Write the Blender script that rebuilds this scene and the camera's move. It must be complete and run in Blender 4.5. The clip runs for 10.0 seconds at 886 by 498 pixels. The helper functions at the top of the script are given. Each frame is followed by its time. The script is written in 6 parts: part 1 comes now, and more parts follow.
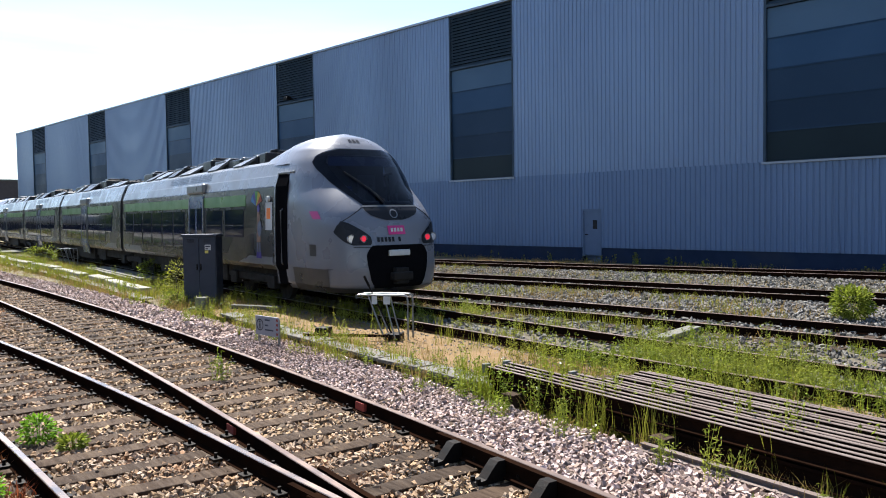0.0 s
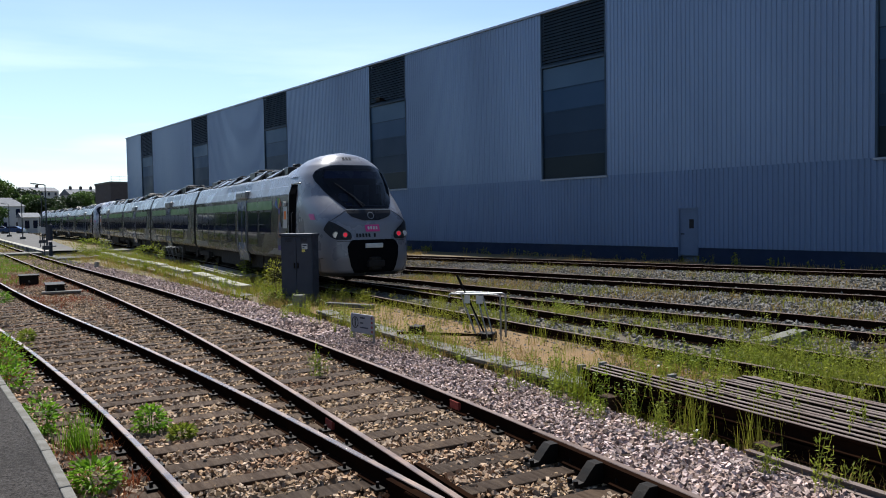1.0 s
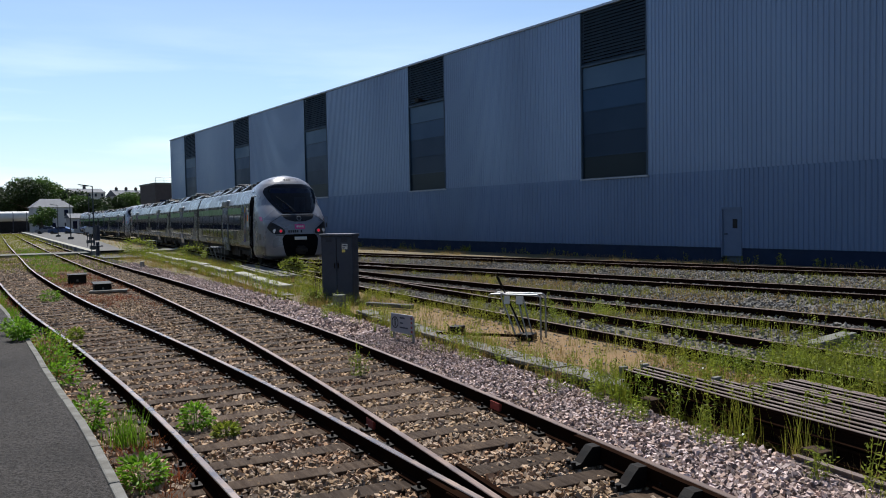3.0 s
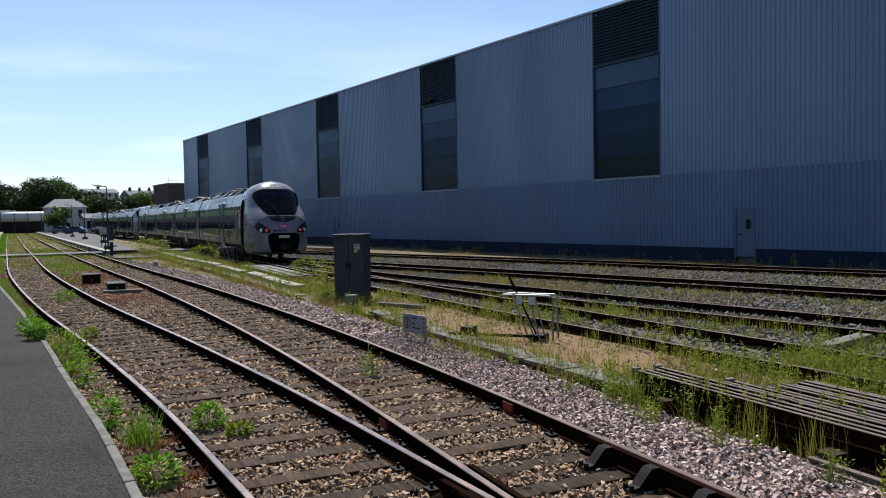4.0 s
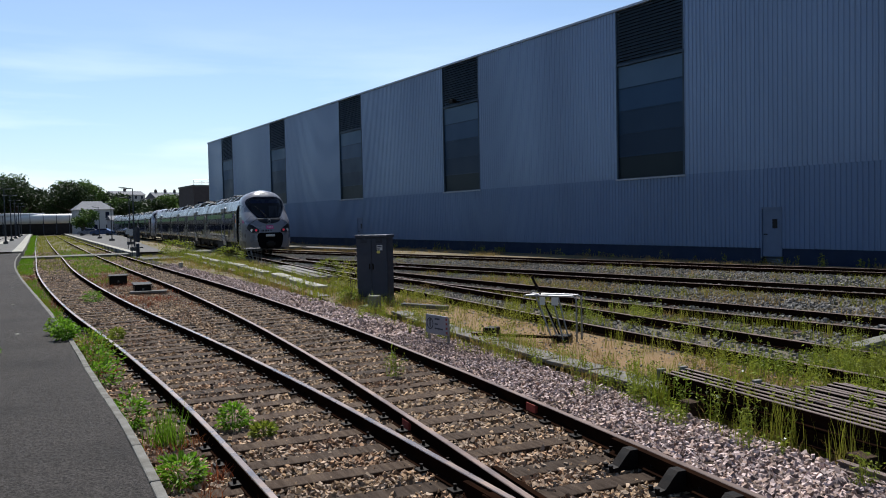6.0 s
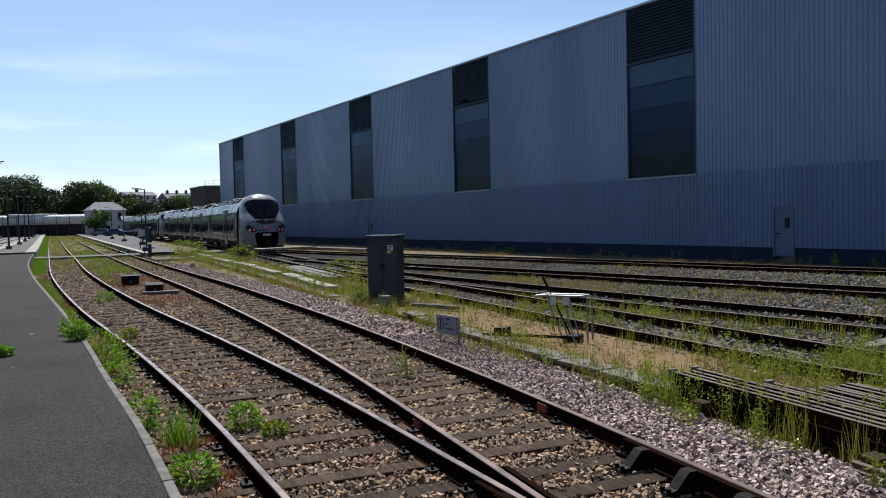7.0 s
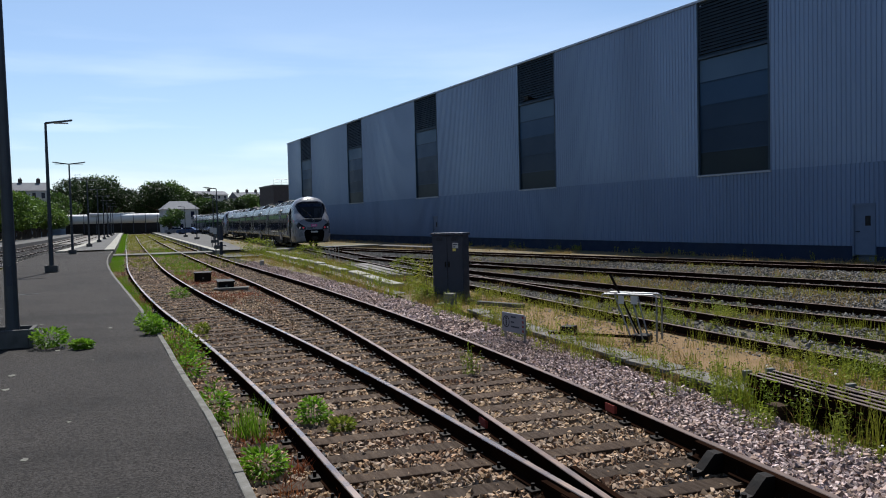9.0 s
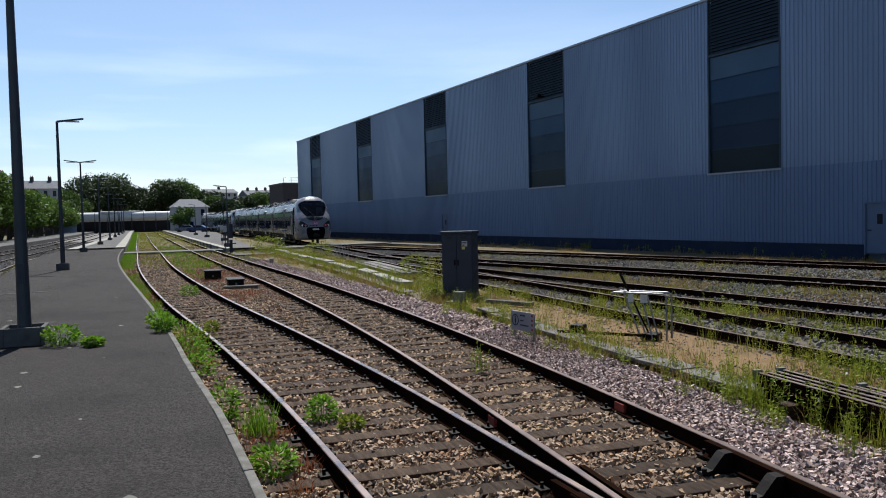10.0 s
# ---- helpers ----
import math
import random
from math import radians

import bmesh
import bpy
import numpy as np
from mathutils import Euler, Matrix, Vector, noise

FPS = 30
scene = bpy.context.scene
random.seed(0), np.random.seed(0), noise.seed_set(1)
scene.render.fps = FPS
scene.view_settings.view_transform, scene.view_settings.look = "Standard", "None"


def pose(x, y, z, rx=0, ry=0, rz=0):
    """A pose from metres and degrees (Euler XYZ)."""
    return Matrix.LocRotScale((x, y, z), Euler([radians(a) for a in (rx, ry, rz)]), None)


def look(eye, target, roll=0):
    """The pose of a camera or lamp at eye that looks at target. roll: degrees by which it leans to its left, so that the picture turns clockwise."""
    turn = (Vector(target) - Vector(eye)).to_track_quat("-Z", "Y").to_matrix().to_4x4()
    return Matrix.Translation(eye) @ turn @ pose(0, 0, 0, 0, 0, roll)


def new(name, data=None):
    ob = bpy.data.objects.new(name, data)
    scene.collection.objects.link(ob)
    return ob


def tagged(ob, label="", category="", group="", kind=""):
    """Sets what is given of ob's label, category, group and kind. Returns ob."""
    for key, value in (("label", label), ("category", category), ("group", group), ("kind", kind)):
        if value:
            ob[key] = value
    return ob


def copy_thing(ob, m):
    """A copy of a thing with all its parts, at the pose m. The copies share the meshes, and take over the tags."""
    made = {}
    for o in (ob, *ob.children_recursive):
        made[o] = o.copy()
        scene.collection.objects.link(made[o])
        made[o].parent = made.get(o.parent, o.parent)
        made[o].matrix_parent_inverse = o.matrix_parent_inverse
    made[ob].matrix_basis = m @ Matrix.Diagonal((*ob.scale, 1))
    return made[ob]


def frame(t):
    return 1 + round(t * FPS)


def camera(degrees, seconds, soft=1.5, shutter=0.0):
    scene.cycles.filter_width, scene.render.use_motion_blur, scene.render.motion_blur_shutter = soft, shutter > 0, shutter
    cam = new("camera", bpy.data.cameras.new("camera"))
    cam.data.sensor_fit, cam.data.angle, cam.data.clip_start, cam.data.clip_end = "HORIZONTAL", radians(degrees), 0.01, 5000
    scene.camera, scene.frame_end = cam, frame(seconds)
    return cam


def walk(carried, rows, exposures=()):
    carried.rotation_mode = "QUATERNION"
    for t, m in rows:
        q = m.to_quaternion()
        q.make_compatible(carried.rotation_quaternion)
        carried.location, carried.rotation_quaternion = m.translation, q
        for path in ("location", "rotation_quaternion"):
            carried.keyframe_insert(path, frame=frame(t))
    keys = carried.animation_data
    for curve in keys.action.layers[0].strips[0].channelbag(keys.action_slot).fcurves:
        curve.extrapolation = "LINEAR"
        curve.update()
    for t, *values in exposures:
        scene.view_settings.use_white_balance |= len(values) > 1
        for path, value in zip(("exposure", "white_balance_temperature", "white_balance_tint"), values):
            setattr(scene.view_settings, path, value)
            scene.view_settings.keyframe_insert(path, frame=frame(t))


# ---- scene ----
FOV = 58.74
cam = camera(FOV, 10.0, soft=1.0)
# seconds, eye x y z, yaw to the left of +y, pitch, roll
ROWS = [
    (0, 0.117, 0.065, 2.050, 45.93, -2.46, -0.80),
    (0.5, 0.091, 0.046, 2.049, 50.51, -2.44, -0.91),
    (1, 0.078, 0.020, 2.049, 52.44, -2.40, -0.93),
    (1.5, 0.064, 0.016, 2.048, 53.44, -2.38, -0.97),
    (2, 0.058, 0.018, 2.050, 54.15, -2.37, -0.99),
    (2.5, 0.062, 0.014, 2.055, 54.66, -2.36, -1.02),
    (3, 0.057, 0.005, 2.054, 55.23, -2.35, -1.01),
    (4.5, 0.050, -0.006, 2.057, 56.61, -2.30, -1.04),
    (5, 0.039, 0.003, 2.056, 57.30, -2.28, -1.16),
    (5.5, 0.037, 0.004, 2.055, 57.62, -2.25, -1.19),
    (7, 0.044, -0.001, 2.059, 58.48, -2.23, -1.31),
    (7.5, 0.031, -0.008, 2.056, 60.01, -2.18, -1.36),
    (8, 0.010, -0.008, 2.052, 61.83, -2.13, -1.41),
    (8.5, -0.004, -0.003, 2.045, 62.86, -2.09, -1.44),
    (9, -0.001, 0.001, 2.044, 63.17, -2.24, -1.38),
    (9.5, -0.010, -0.002, 2.049, 63.52, -2.40, -1.31),
    (10, -0.000, -0.000, 2.050, 63.84, -2.37, -1.36),
]


def eye_pose(x, y, z, yaw, pitch, roll):
    a, b = radians(yaw), radians(pitch)
    way = Vector((-math.sin(a) * math.cos(b), math.cos(a) * math.cos(b), math.sin(b)))
    return look((x, y, z), Vector((x, y, z)) + way, roll)


walk(cam, [(t, eye_pose(*r)) for t, *r in ROWS],
     exposures=[(0.0, 1.88, 6180, 10), (0.5, 1.22, 6150, 10), (1.0, 1.14, 6060, 10), (2.0, 0.98, 6020, 10), (4.5, 0.9, 6000, 10), (7.0, 0.82, 6010, 10), (7.5, 0.75, 6010, 10), (8.5, 0.76, 6010, 10), (10.0, 0.81, 6010, 10)])

# ---- light ----
SUN_WAY = Vector((-0.535, 0.163, 0.829))  # towards the sun
world = bpy.data.worlds.new("sky")
scene.world = world
world.use_nodes = True
wn, wl = world.node_tree.nodes, world.node_tree.links
sky = wn.new("ShaderNodeTexSky")
sky.sky_type, sky.sun_disc = "NISHITA", False
sky.sun_elevation = math.asin(SUN_WAY.z)
sky.sun_rotation = math.atan2(SUN_WAY.x, SUN_WAY.y)
sky.air_density, sky.dust_density, sky.ozone_density = 1.0, 0.6, 1.6
# thin high cloud low over the station
tc = wn.new("ShaderNodeTexCoord")
cmap = wn.new("ShaderNodeMapping")
cmap.inputs["Scale"].default_value = (1.6, 1.6, 13.0)
cn = wn.new("ShaderNodeTexNoise")
cn.inputs["Scale"].default_value, cn.inputs["Detail"].default_value = 1.6, 7.0
cr = wn.new("ShaderNodeMapRange")
cr.inputs[1].default_value, cr.inputs[2].default_value, cr.inputs[4].default_value = 0.46, 0.72, 0.5
cx = wn.new("ShaderNodeMix")
cx.data_type = "RGBA"
cx.inputs[7].default_value = (10.5, 11.0, 11.8, 1)
wl.new(tc.outputs["Generated"], cmap.inputs[0])
wl.new(cmap.outputs[0], cn.inputs["Vector"])
wl.new(cn.outputs[0], cr.inputs[0])
sep = wn.new("ShaderNodeSeparateXYZ")
low = wn.new("ShaderNodeMapRange")
low.inputs[1].default_value, low.inputs[2].default_value = 0.26, 0.1
both = wn.new("ShaderNodeMath")
both.operation = "MULTIPLY"
wl.new(tc.outputs["Generated"], sep.inputs[0])
wl.new(sep.outputs[2], low.inputs[0])
wl.new(low.outputs[0], both.inputs[0])
wl.new(cr.outputs[0], both.inputs[1])
wl.new(both.outputs[0], cx.inputs[0])
cool = wn.new("ShaderNodeMix")
cool.data_type, cool.blend_type = "RGBA", "MULTIPLY"
cool.inputs[7].default_value = (0.90, 0.96, 1.05, 1)
haze = wn.new("ShaderNodeMapRange")
haze.inputs[1].default_value, haze.inputs[2].default_value = 0.3, 0.02
wl.new(sep.outputs[2], haze.inputs[0])
wl.new(haze.outputs[0], cool.inputs[0])
wl.new(sky.outputs[0], cool.inputs[6])
wl.new(cool.outputs[2], cx.inputs[6])
wl.new(cx.outputs[2], wn["Background"].inputs[0])
wn["Background"].inputs[1].default_value = 0.066
sun = new("sun", bpy.data.lights.new("sun", "SUN"))
sun.data.energy, sun.data.angle, sun.data.color = 5.0, radians(0.6), (1.0, 0.94, 0.84)
sun.matrix_world = look((0, 0, 60), Vector((0, 0, 60)) - SUN_WAY)


# ---- materials ----
def rough_mat(name, col, rough=0.6, metal=0.0, col2=None, scale=8.0, amount=0.5, bump=0.0, bump_scale=40.0,
              stain=None, stain_scale=1.5, stain_amount=0.4, per_object=0.0, per_island=0.0, spec=None, stretch=(1, 1, 1), island_col=None):
    """A surface with grain, stains and fine relief, in object space."""
    m = bpy.data.materials.new(name)
    m.use_nodes = True
    n, l = m.node_tree.nodes, m.node_tree.links
    b = n["Principled BSDF"]
    b.inputs["Roughness"].default_value, b.inputs["Metallic"].default_value = rough, metal
    b.inputs["Specular IOR Level"].default_value = spec if spec is not None else (0.4 if rough < 0.45 else 0.12)
    geo = n.new("ShaderNodeTexCoord")
    mp = n.new("ShaderNodeMapping")
    mp.inputs["Scale"].default_value = stretch
    l.new(geo.outputs["Object"], mp.inputs[0])

    def noise_node(s, detail=4.0):
        t = n.new("ShaderNodeTexNoise")
        t.inputs["Scale"].default_value, t.inputs["Detail"].default_value = s, detail
        l.new(mp.outputs[0], t.inputs["Vector"])
        return t

    def ramp(src, lo, hi):
        r = n.new("ShaderNodeMapRange")
        r.inputs[1].default_value, r.inputs[2].default_value = lo, hi
        l.new(src, r.inputs[0])
        return r.outputs[0]

    def mix(fac, a, c, kind="MIX"):
        x = n.new("ShaderNodeMix")
        x.data_type, x.blend_type = "RGBA", kind
        for sock, v in ((x.inputs[0], fac), (x.inputs[6], a), (x.inputs[7], c)):
            if isinstance(v, (int, float)):
                sock.default_value = v
            elif isinstance(v, tuple):
                sock.default_value = (*v, 1)
            else:
                l.new(v, sock)
        return x.outputs[2]

    def times(a, k):
        x = n.new("ShaderNodeMath")
        x.operation = "MULTIPLY"
        l.new(a, x.inputs[0])
        x.inputs[1].default_value = k
        return x.outputs[0]

    c2 = col2 or tuple(v * 0.72 for v in col)
    fine = noise_node(scale)
    out = mix(times(ramp(fine.outputs[0], 0.35, 0.7), amount), col, c2)
    if stain:
        st = noise_node(stain_scale, 6.0)
        out = mix(times(ramp(st.outputs[0], 0.48, 0.68), stain_amount), out, stain)
    if island_col:
        ri = n.new("ShaderNodeNewGeometry")
        wh = n.new("ShaderNodeTexWhiteNoise")
        wh.noise_dimensions = "1D"
        l.new(ri.outputs["Random Per Island"], wh.inputs["W"])
        out = mix(ramp(wh.outputs["Value"], 0.35, 0.75), out, island_col)
    for k, node, sock in ((per_object, "ShaderNodeObjectInfo", "Random"), (per_island, "ShaderNodeNewGeometry", "Random Per Island")):
        if k:
            r = n.new(node)
            h = n.new("ShaderNodeMapRange")
            h.inputs[3].default_value, h.inputs[4].default_value = 1 - k, 1 + k
            l.new(r.outputs[sock], h.inputs[0])
            out = mix(1.0, out, h.outputs[0], "MULTIPLY")
    l.new(out, b.inputs["Base Color"])
    if rough > 0.08:
        rr = n.new("ShaderNodeMapRange")
        rr.inputs[1].default_value, rr.inputs[2].default_value = 0.3, 0.7
        rr.inputs[3].default_value, rr.inputs[4].default_value = max(0.03, rough - 0.1), min(1, rough + 0.1)
        l.new(fine.outputs[0], rr.inputs[0])
        l.new(rr.outputs[0], b.inputs["Roughness"])
    if bump:
        bp = n.new("ShaderNodeBump")
        bp.inputs["Strength"].default_value = bump
        bp.inputs["Distance"].default_value = 0.01
        l.new(noise_node(bump_scale, 5.0).outputs[0], bp.inputs["Height"])
        l.new(bp.outputs[0], b.inputs["Normal"])
    return m


def leaf_mat(name, col, col2, spread=0.35, glow=0.35):
    m = rough_mat(name, col, 0.55, col2=col2, scale=0.6, amount=0.8, per_island=spread)
    b = m.node_tree.nodes["Principled BSDF"]
    l = m.node_tree.links
    t = m.node_tree.nodes.new("ShaderNodeBsdfTranslucent")
    s = m.node_tree.nodes.new("ShaderNodeMixShader")
    s.inputs[0].default_value = glow
    l.new(b.inputs["Base Color"].links[0].from_socket, t.inputs[0])
    l.new(b.outputs[0], s.inputs[1])
    l.new(t.outputs[0], s.inputs[2])
    l.new(s.outputs[0], m.node_tree.nodes["Material Output"].inputs[0])
    return m


def lamp_mat(name, col, strength):
    m = bpy.data.materials.new(name)
    m.use_nodes = True
    b = m.node_tree.nodes["Principled BSDF"]
    b.inputs["Base Color"].default_value = (*col, 1)
    b.inputs["Emission Color"].default_value = (*col, 1)
    b.inputs["Emission Strength"].default_value = strength
    return m


def tinted_glass(name):
    """See-through dark glass: gloss by Fresnel over a blue-grey tint."""
    m = bpy.data.materials.new(name)
    m.use_nodes = True
    n, l = m.node_tree.nodes, m.node_tree.links
    n.remove(n["Principled BSDF"])
    tr, gl, fr, mx = (n.new(k) for k in ("ShaderNodeBsdfTransparent", "ShaderNodeBsdfGlossy", "ShaderNodeFresnel", "ShaderNodeMixShader"))
    tr.inputs[0].default_value = (0.2, 0.25, 0.36, 1)
    gl.inputs["Roughness"].default_value = 0.03
    fr.inputs[0].default_value = 1.28
    l.new(fr.outputs[0], mx.inputs[0])
    l.new(tr.outputs[0], mx.inputs[1])
    l.new(gl.outputs[0], mx.inputs[2])
    l.new(mx.outputs[0], n["Material Output"].inputs[0])
    return m


M = dict(
    ground=rough_mat("dry_ground", (0.1218, 0.0974, 0.0600), 0.95, col2=(0.0809, 0.0687, 0.0400), scale=3.0, bump=0.6, bump_scale=25, stain=(0.0531, 0.0600, 0.0209), stain_scale=0.35, stain_amount=0.75),
    sand=rough_mat("sandy_soil", (0.1450, 0.0924, 0.0464), 0.95, col2=(0.1140, 0.0746, 0.0360), scale=5.0, bump=0.5, bump_scale=40, stain=(0.0893, 0.0680, 0.0307), stain_scale=1.2, stain_amount=0.5),
    # rusty bed, taken near black to paint the shade in the stone gaps
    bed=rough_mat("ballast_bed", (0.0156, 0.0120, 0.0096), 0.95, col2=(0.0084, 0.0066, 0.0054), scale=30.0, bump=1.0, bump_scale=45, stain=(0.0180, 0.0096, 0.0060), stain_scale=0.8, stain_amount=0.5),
    bed_pale=rough_mat("dusty_ballast_bed", (0.0880, 0.0743, 0.0578), 0.95, col2=(0.0550, 0.0468, 0.0358), scale=12.0, bump=1.0, bump_scale=40, stain=(0.0605, 0.0605, 0.0275), stain_scale=0.5, stain_amount=0.6),
    stone=rough_mat("ballast_stone", (0.2804, 0.1928, 0.1135), 0.9, col2=(0.1973, 0.1286, 0.0771), scale=20.0, bump=0.3, bump_scale=120, stain=(0.1454, 0.0692, 0.0407), stain_scale=0.45, stain_amount=0.65, per_island=0.55, island_col=(0.2284, 0.1730, 0.1270)),
    stone_pale=rough_mat("pale_ballast_stone", (0.3402, 0.2705, 0.2533), 0.9, col2=(0.2551, 0.2017, 0.1846), scale=20.0, bump=0.3, bump_scale=120, stain=(0.2174, 0.1546, 0.1245), stain_scale=0.6, stain_amount=0.6, per_island=0.65, island_col=(0.2268, 0.1632, 0.1331)),
    stone_far=rough_mat("grey_ballast_stone", (0.1267, 0.1200, 0.1132), 0.9, col2=(0.0878, 0.0811, 0.0743), scale=6.0, bump=0.3, bump_scale=60, stain=(0.0778, 0.0709, 0.0498), stain_scale=0.3, stain_amount=0.6, per_island=0.5),
    sleeper=rough_mat("weathered_sleeper", (0.0388, 0.0236, 0.0140), 0.85, col2=(0.0162, 0.0092, 0.0053), scale=9.0, amount=0.9, bump=0.8, bump_scale=30, stain=(0.0625, 0.0417, 0.0265), stain_scale=3.0, stain_amount=0.8, per_object=0.3, stretch=(4, 0.5, 4)),
    rail=rough_mat("rusty_rail", (0.0105, 0.0055, 0.0036), 0.85, 0.0, col2=(0.0052, 0.0029, 0.0021), scale=12.0, bump=0.4, bump_scale=60, stain=(0.0168, 0.0073, 0.0038), stain_scale=2.0, stain_amount=0.6, spec=0.0),
    railtop=rough_mat("worn_rail_head", (0.3112, 0.2443, 0.2046), 0.3, 0.85, col2=(0.1927, 0.1357, 0.1056), scale=3.0, amount=0.8, stain=(0.1112, 0.0712, 0.0512), stain_scale=0.8, stain_amount=0.5),
    railtop_rusty=rough_mat("dull_rail_head", (0.20, 0.145, 0.115), 0.38, 0.6, col2=(0.115, 0.075, 0.06), scale=5.0, amount=0.7, stain=(0.06, 0.036, 0.028), stain_scale=1.1, stain_amount=0.55),
    stack_head=rough_mat("dusty_rail_head", (0.1400, 0.1120, 0.1000), 0.6, 0.2, col2=(0.0920, 0.0672, 0.0592), scale=4.0, amount=0.7, stain=(0.0560, 0.0360, 0.0304), stain_scale=1.5, stain_amount=0.5),
    red=rough_mat("red_paint", (0.2280, 0.0420, 0.0300), 0.7, col2=(0.1320, 0.0360, 0.0300), scale=30, amount=0.7),
    iron=rough_mat("black_iron", (0.0063, 0.0055, 0.0046), 0.6, 0.4, col2=(0.0113, 0.0063, 0.0046), scale=15.0, bump=0.3),
    asphalt=rough_mat("platform_asphalt", (0.0389, 0.0345, 0.0317), 0.95, col2=(0.0088, 0.0077, 0.0072), scale=55.0, amount=1.0, bump=1.0, bump_scale=110, stain=(0.0125, 0.0113, 0.0107), stain_scale=0.55, stain_amount=0.75),
    asphalt_pale=rough_mat("pale_dusty_asphalt", (0.0849, 0.0824, 0.0799), 0.95, col2=(0.0649, 0.0624, 0.0599), scale=3.0, amount=0.7, stain=(0.1049, 0.0999, 0.0949), stain_scale=0.5, stain_amount=0.5),
    kerb=rough_mat("worn_concrete_kerb", (0.1346, 0.1294, 0.1184), 0.9, col2=(0.0925, 0.0872, 0.0762), scale=9.0, amount=0.8, bump=0.5, bump_scale=50, stain=(0.0621, 0.0562, 0.0451), stain_scale=2.0, stain_amount=0.6),
    concrete=rough_mat("old_concrete", (0.1270, 0.1235, 0.1087), 0.9, col2=(0.0905, 0.0905, 0.0748), scale=7.0, amount=0.7, bump=0.4, bump_scale=50, stain=(0.0609, 0.0635, 0.0400), stain_scale=1.6, stain_amount=0.5, per_object=0.12),
    # darker concrete; on the lamp bases it paints their shaded sides
    concrete_dark=rough_mat("darkened_concrete", (0.085, 0.083, 0.08), 0.95, col2=(0.055, 0.053, 0.05), scale=7.0, amount=0.8, bump=0.4),
    white_paint=rough_mat("white_painted_stone", (0.2408, 0.2322, 0.2030), 0.8, col2=(0.1952, 0.1843, 0.1553), scale=6.0, stain=(0.1367, 0.1271, 0.0955), stain_scale=1.5, stain_amount=0.5),
    clad=rough_mat("ribbed_steel_cladding", (0.1464, 0.1980, 0.2952), 0.42, 0.3, col2=(0.1296, 0.1764, 0.2640), scale=0.2, amount=0.6, stain=(0.1248, 0.1680, 0.2520), stain_scale=0.08, stain_amount=0.4, stretch=(1, 1, 0.3)),
    clad_low=rough_mat("lower_steel_cladding", (0.1225, 0.1710, 0.2663), 0.5, 0.2, col2=(0.1081, 0.1511, 0.2374), scale=0.3, amount=0.6, stain=(0.0964, 0.1332, 0.2012), stain_scale=0.2, stain_amount=0.5, stretch=(1, 1, 0.3)),
    plinth=rough_mat("dark_blue_plinth", (0.012, 0.021, 0.046), 0.7, col2=(0.008, 0.014, 0.032), scale=2.0, stain=(0.03, 0.034, 0.04), stain_scale=0.6, stain_amount=0.4),
    louvre=rough_mat("grey_louvre", (0.0380, 0.0579, 0.0800), 0.55, 0.2, col2=(0.0269, 0.0411, 0.0595), scale=1.0),
    # flat black that paints the shade in openings and behind slats
    dark=rough_mat("painted_shade", (0.0048, 0.0048, 0.0056), 0.95, spec=0.0),
    trim=rough_mat("pale_metal_trim", (0.2317, 0.2595, 0.3006), 0.4, 0.4, col2=(0.1895, 0.2148, 0.2521), scale=2.0),
    door=rough_mat("grey_steel_door", (0.0984, 0.1339, 0.2057), 0.45, 0.2, col2=(0.0838, 0.1160, 0.1762), scale=3.0),
    # five glazing tones paint the light that brightens the panes towards the top
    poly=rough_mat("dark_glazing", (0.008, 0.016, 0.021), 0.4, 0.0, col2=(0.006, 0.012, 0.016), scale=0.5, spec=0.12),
    poly_low=rough_mat("glazing_glow_low", (0.0107, 0.0252, 0.0488), 0.45, 0.0, col2=(0.0080, 0.0198, 0.0385), scale=0.5, spec=0.12),
    poly_mid=rough_mat("glazing_glow_mid", (0.0143, 0.0336, 0.0650), 0.45, 0.0, col2=(0.0106, 0.0264, 0.0513), scale=0.5, spec=0.12),
    poly_high=rough_mat("glazing_glow_high", (0.0243, 0.0571, 0.1105), 0.45, 0.0, col2=(0.0180, 0.0449, 0.0872), scale=0.5, spec=0.12),
    poly_top=rough_mat("glazing_glow_top", (0.0593, 0.1036, 0.1615), 0.5, 0.0, col2=(0.0456, 0.0820, 0.1291), scale=0.4, spec=0.12),
    grey_paint=rough_mat("grey_painted_steel", (0.0380, 0.0435, 0.0581), 0.45, 0.2, col2=(0.0320, 0.0371, 0.0486), scale=6.0, stain=(0.0491, 0.0516, 0.0610), stain_scale=2.0, stain_amount=0.3),
    pole=rough_mat("grey_green_lamp_pole", (0.048, 0.055, 0.065), 0.45, 0.3, col2=(0.038, 0.043, 0.050), scale=5.0),
    galv=rough_mat("galvanised_tube", (0.185, 0.188, 0.191), 0.4, 0.6, col2=(0.141, 0.145, 0.148), scale=12.0),
    white=rough_mat("white_plastic", (0.420, 0.420, 0.409), 0.5, col2=(0.347, 0.342, 0.325), scale=8.0),
    black=rough_mat("black_paint", (0.015, 0.015, 0.017), 0.5),
    rubber=rough_mat("black_rubber", (0.03, 0.03, 0.03), 0.75, col2=(0.05, 0.048, 0.045), scale=8.0),
)


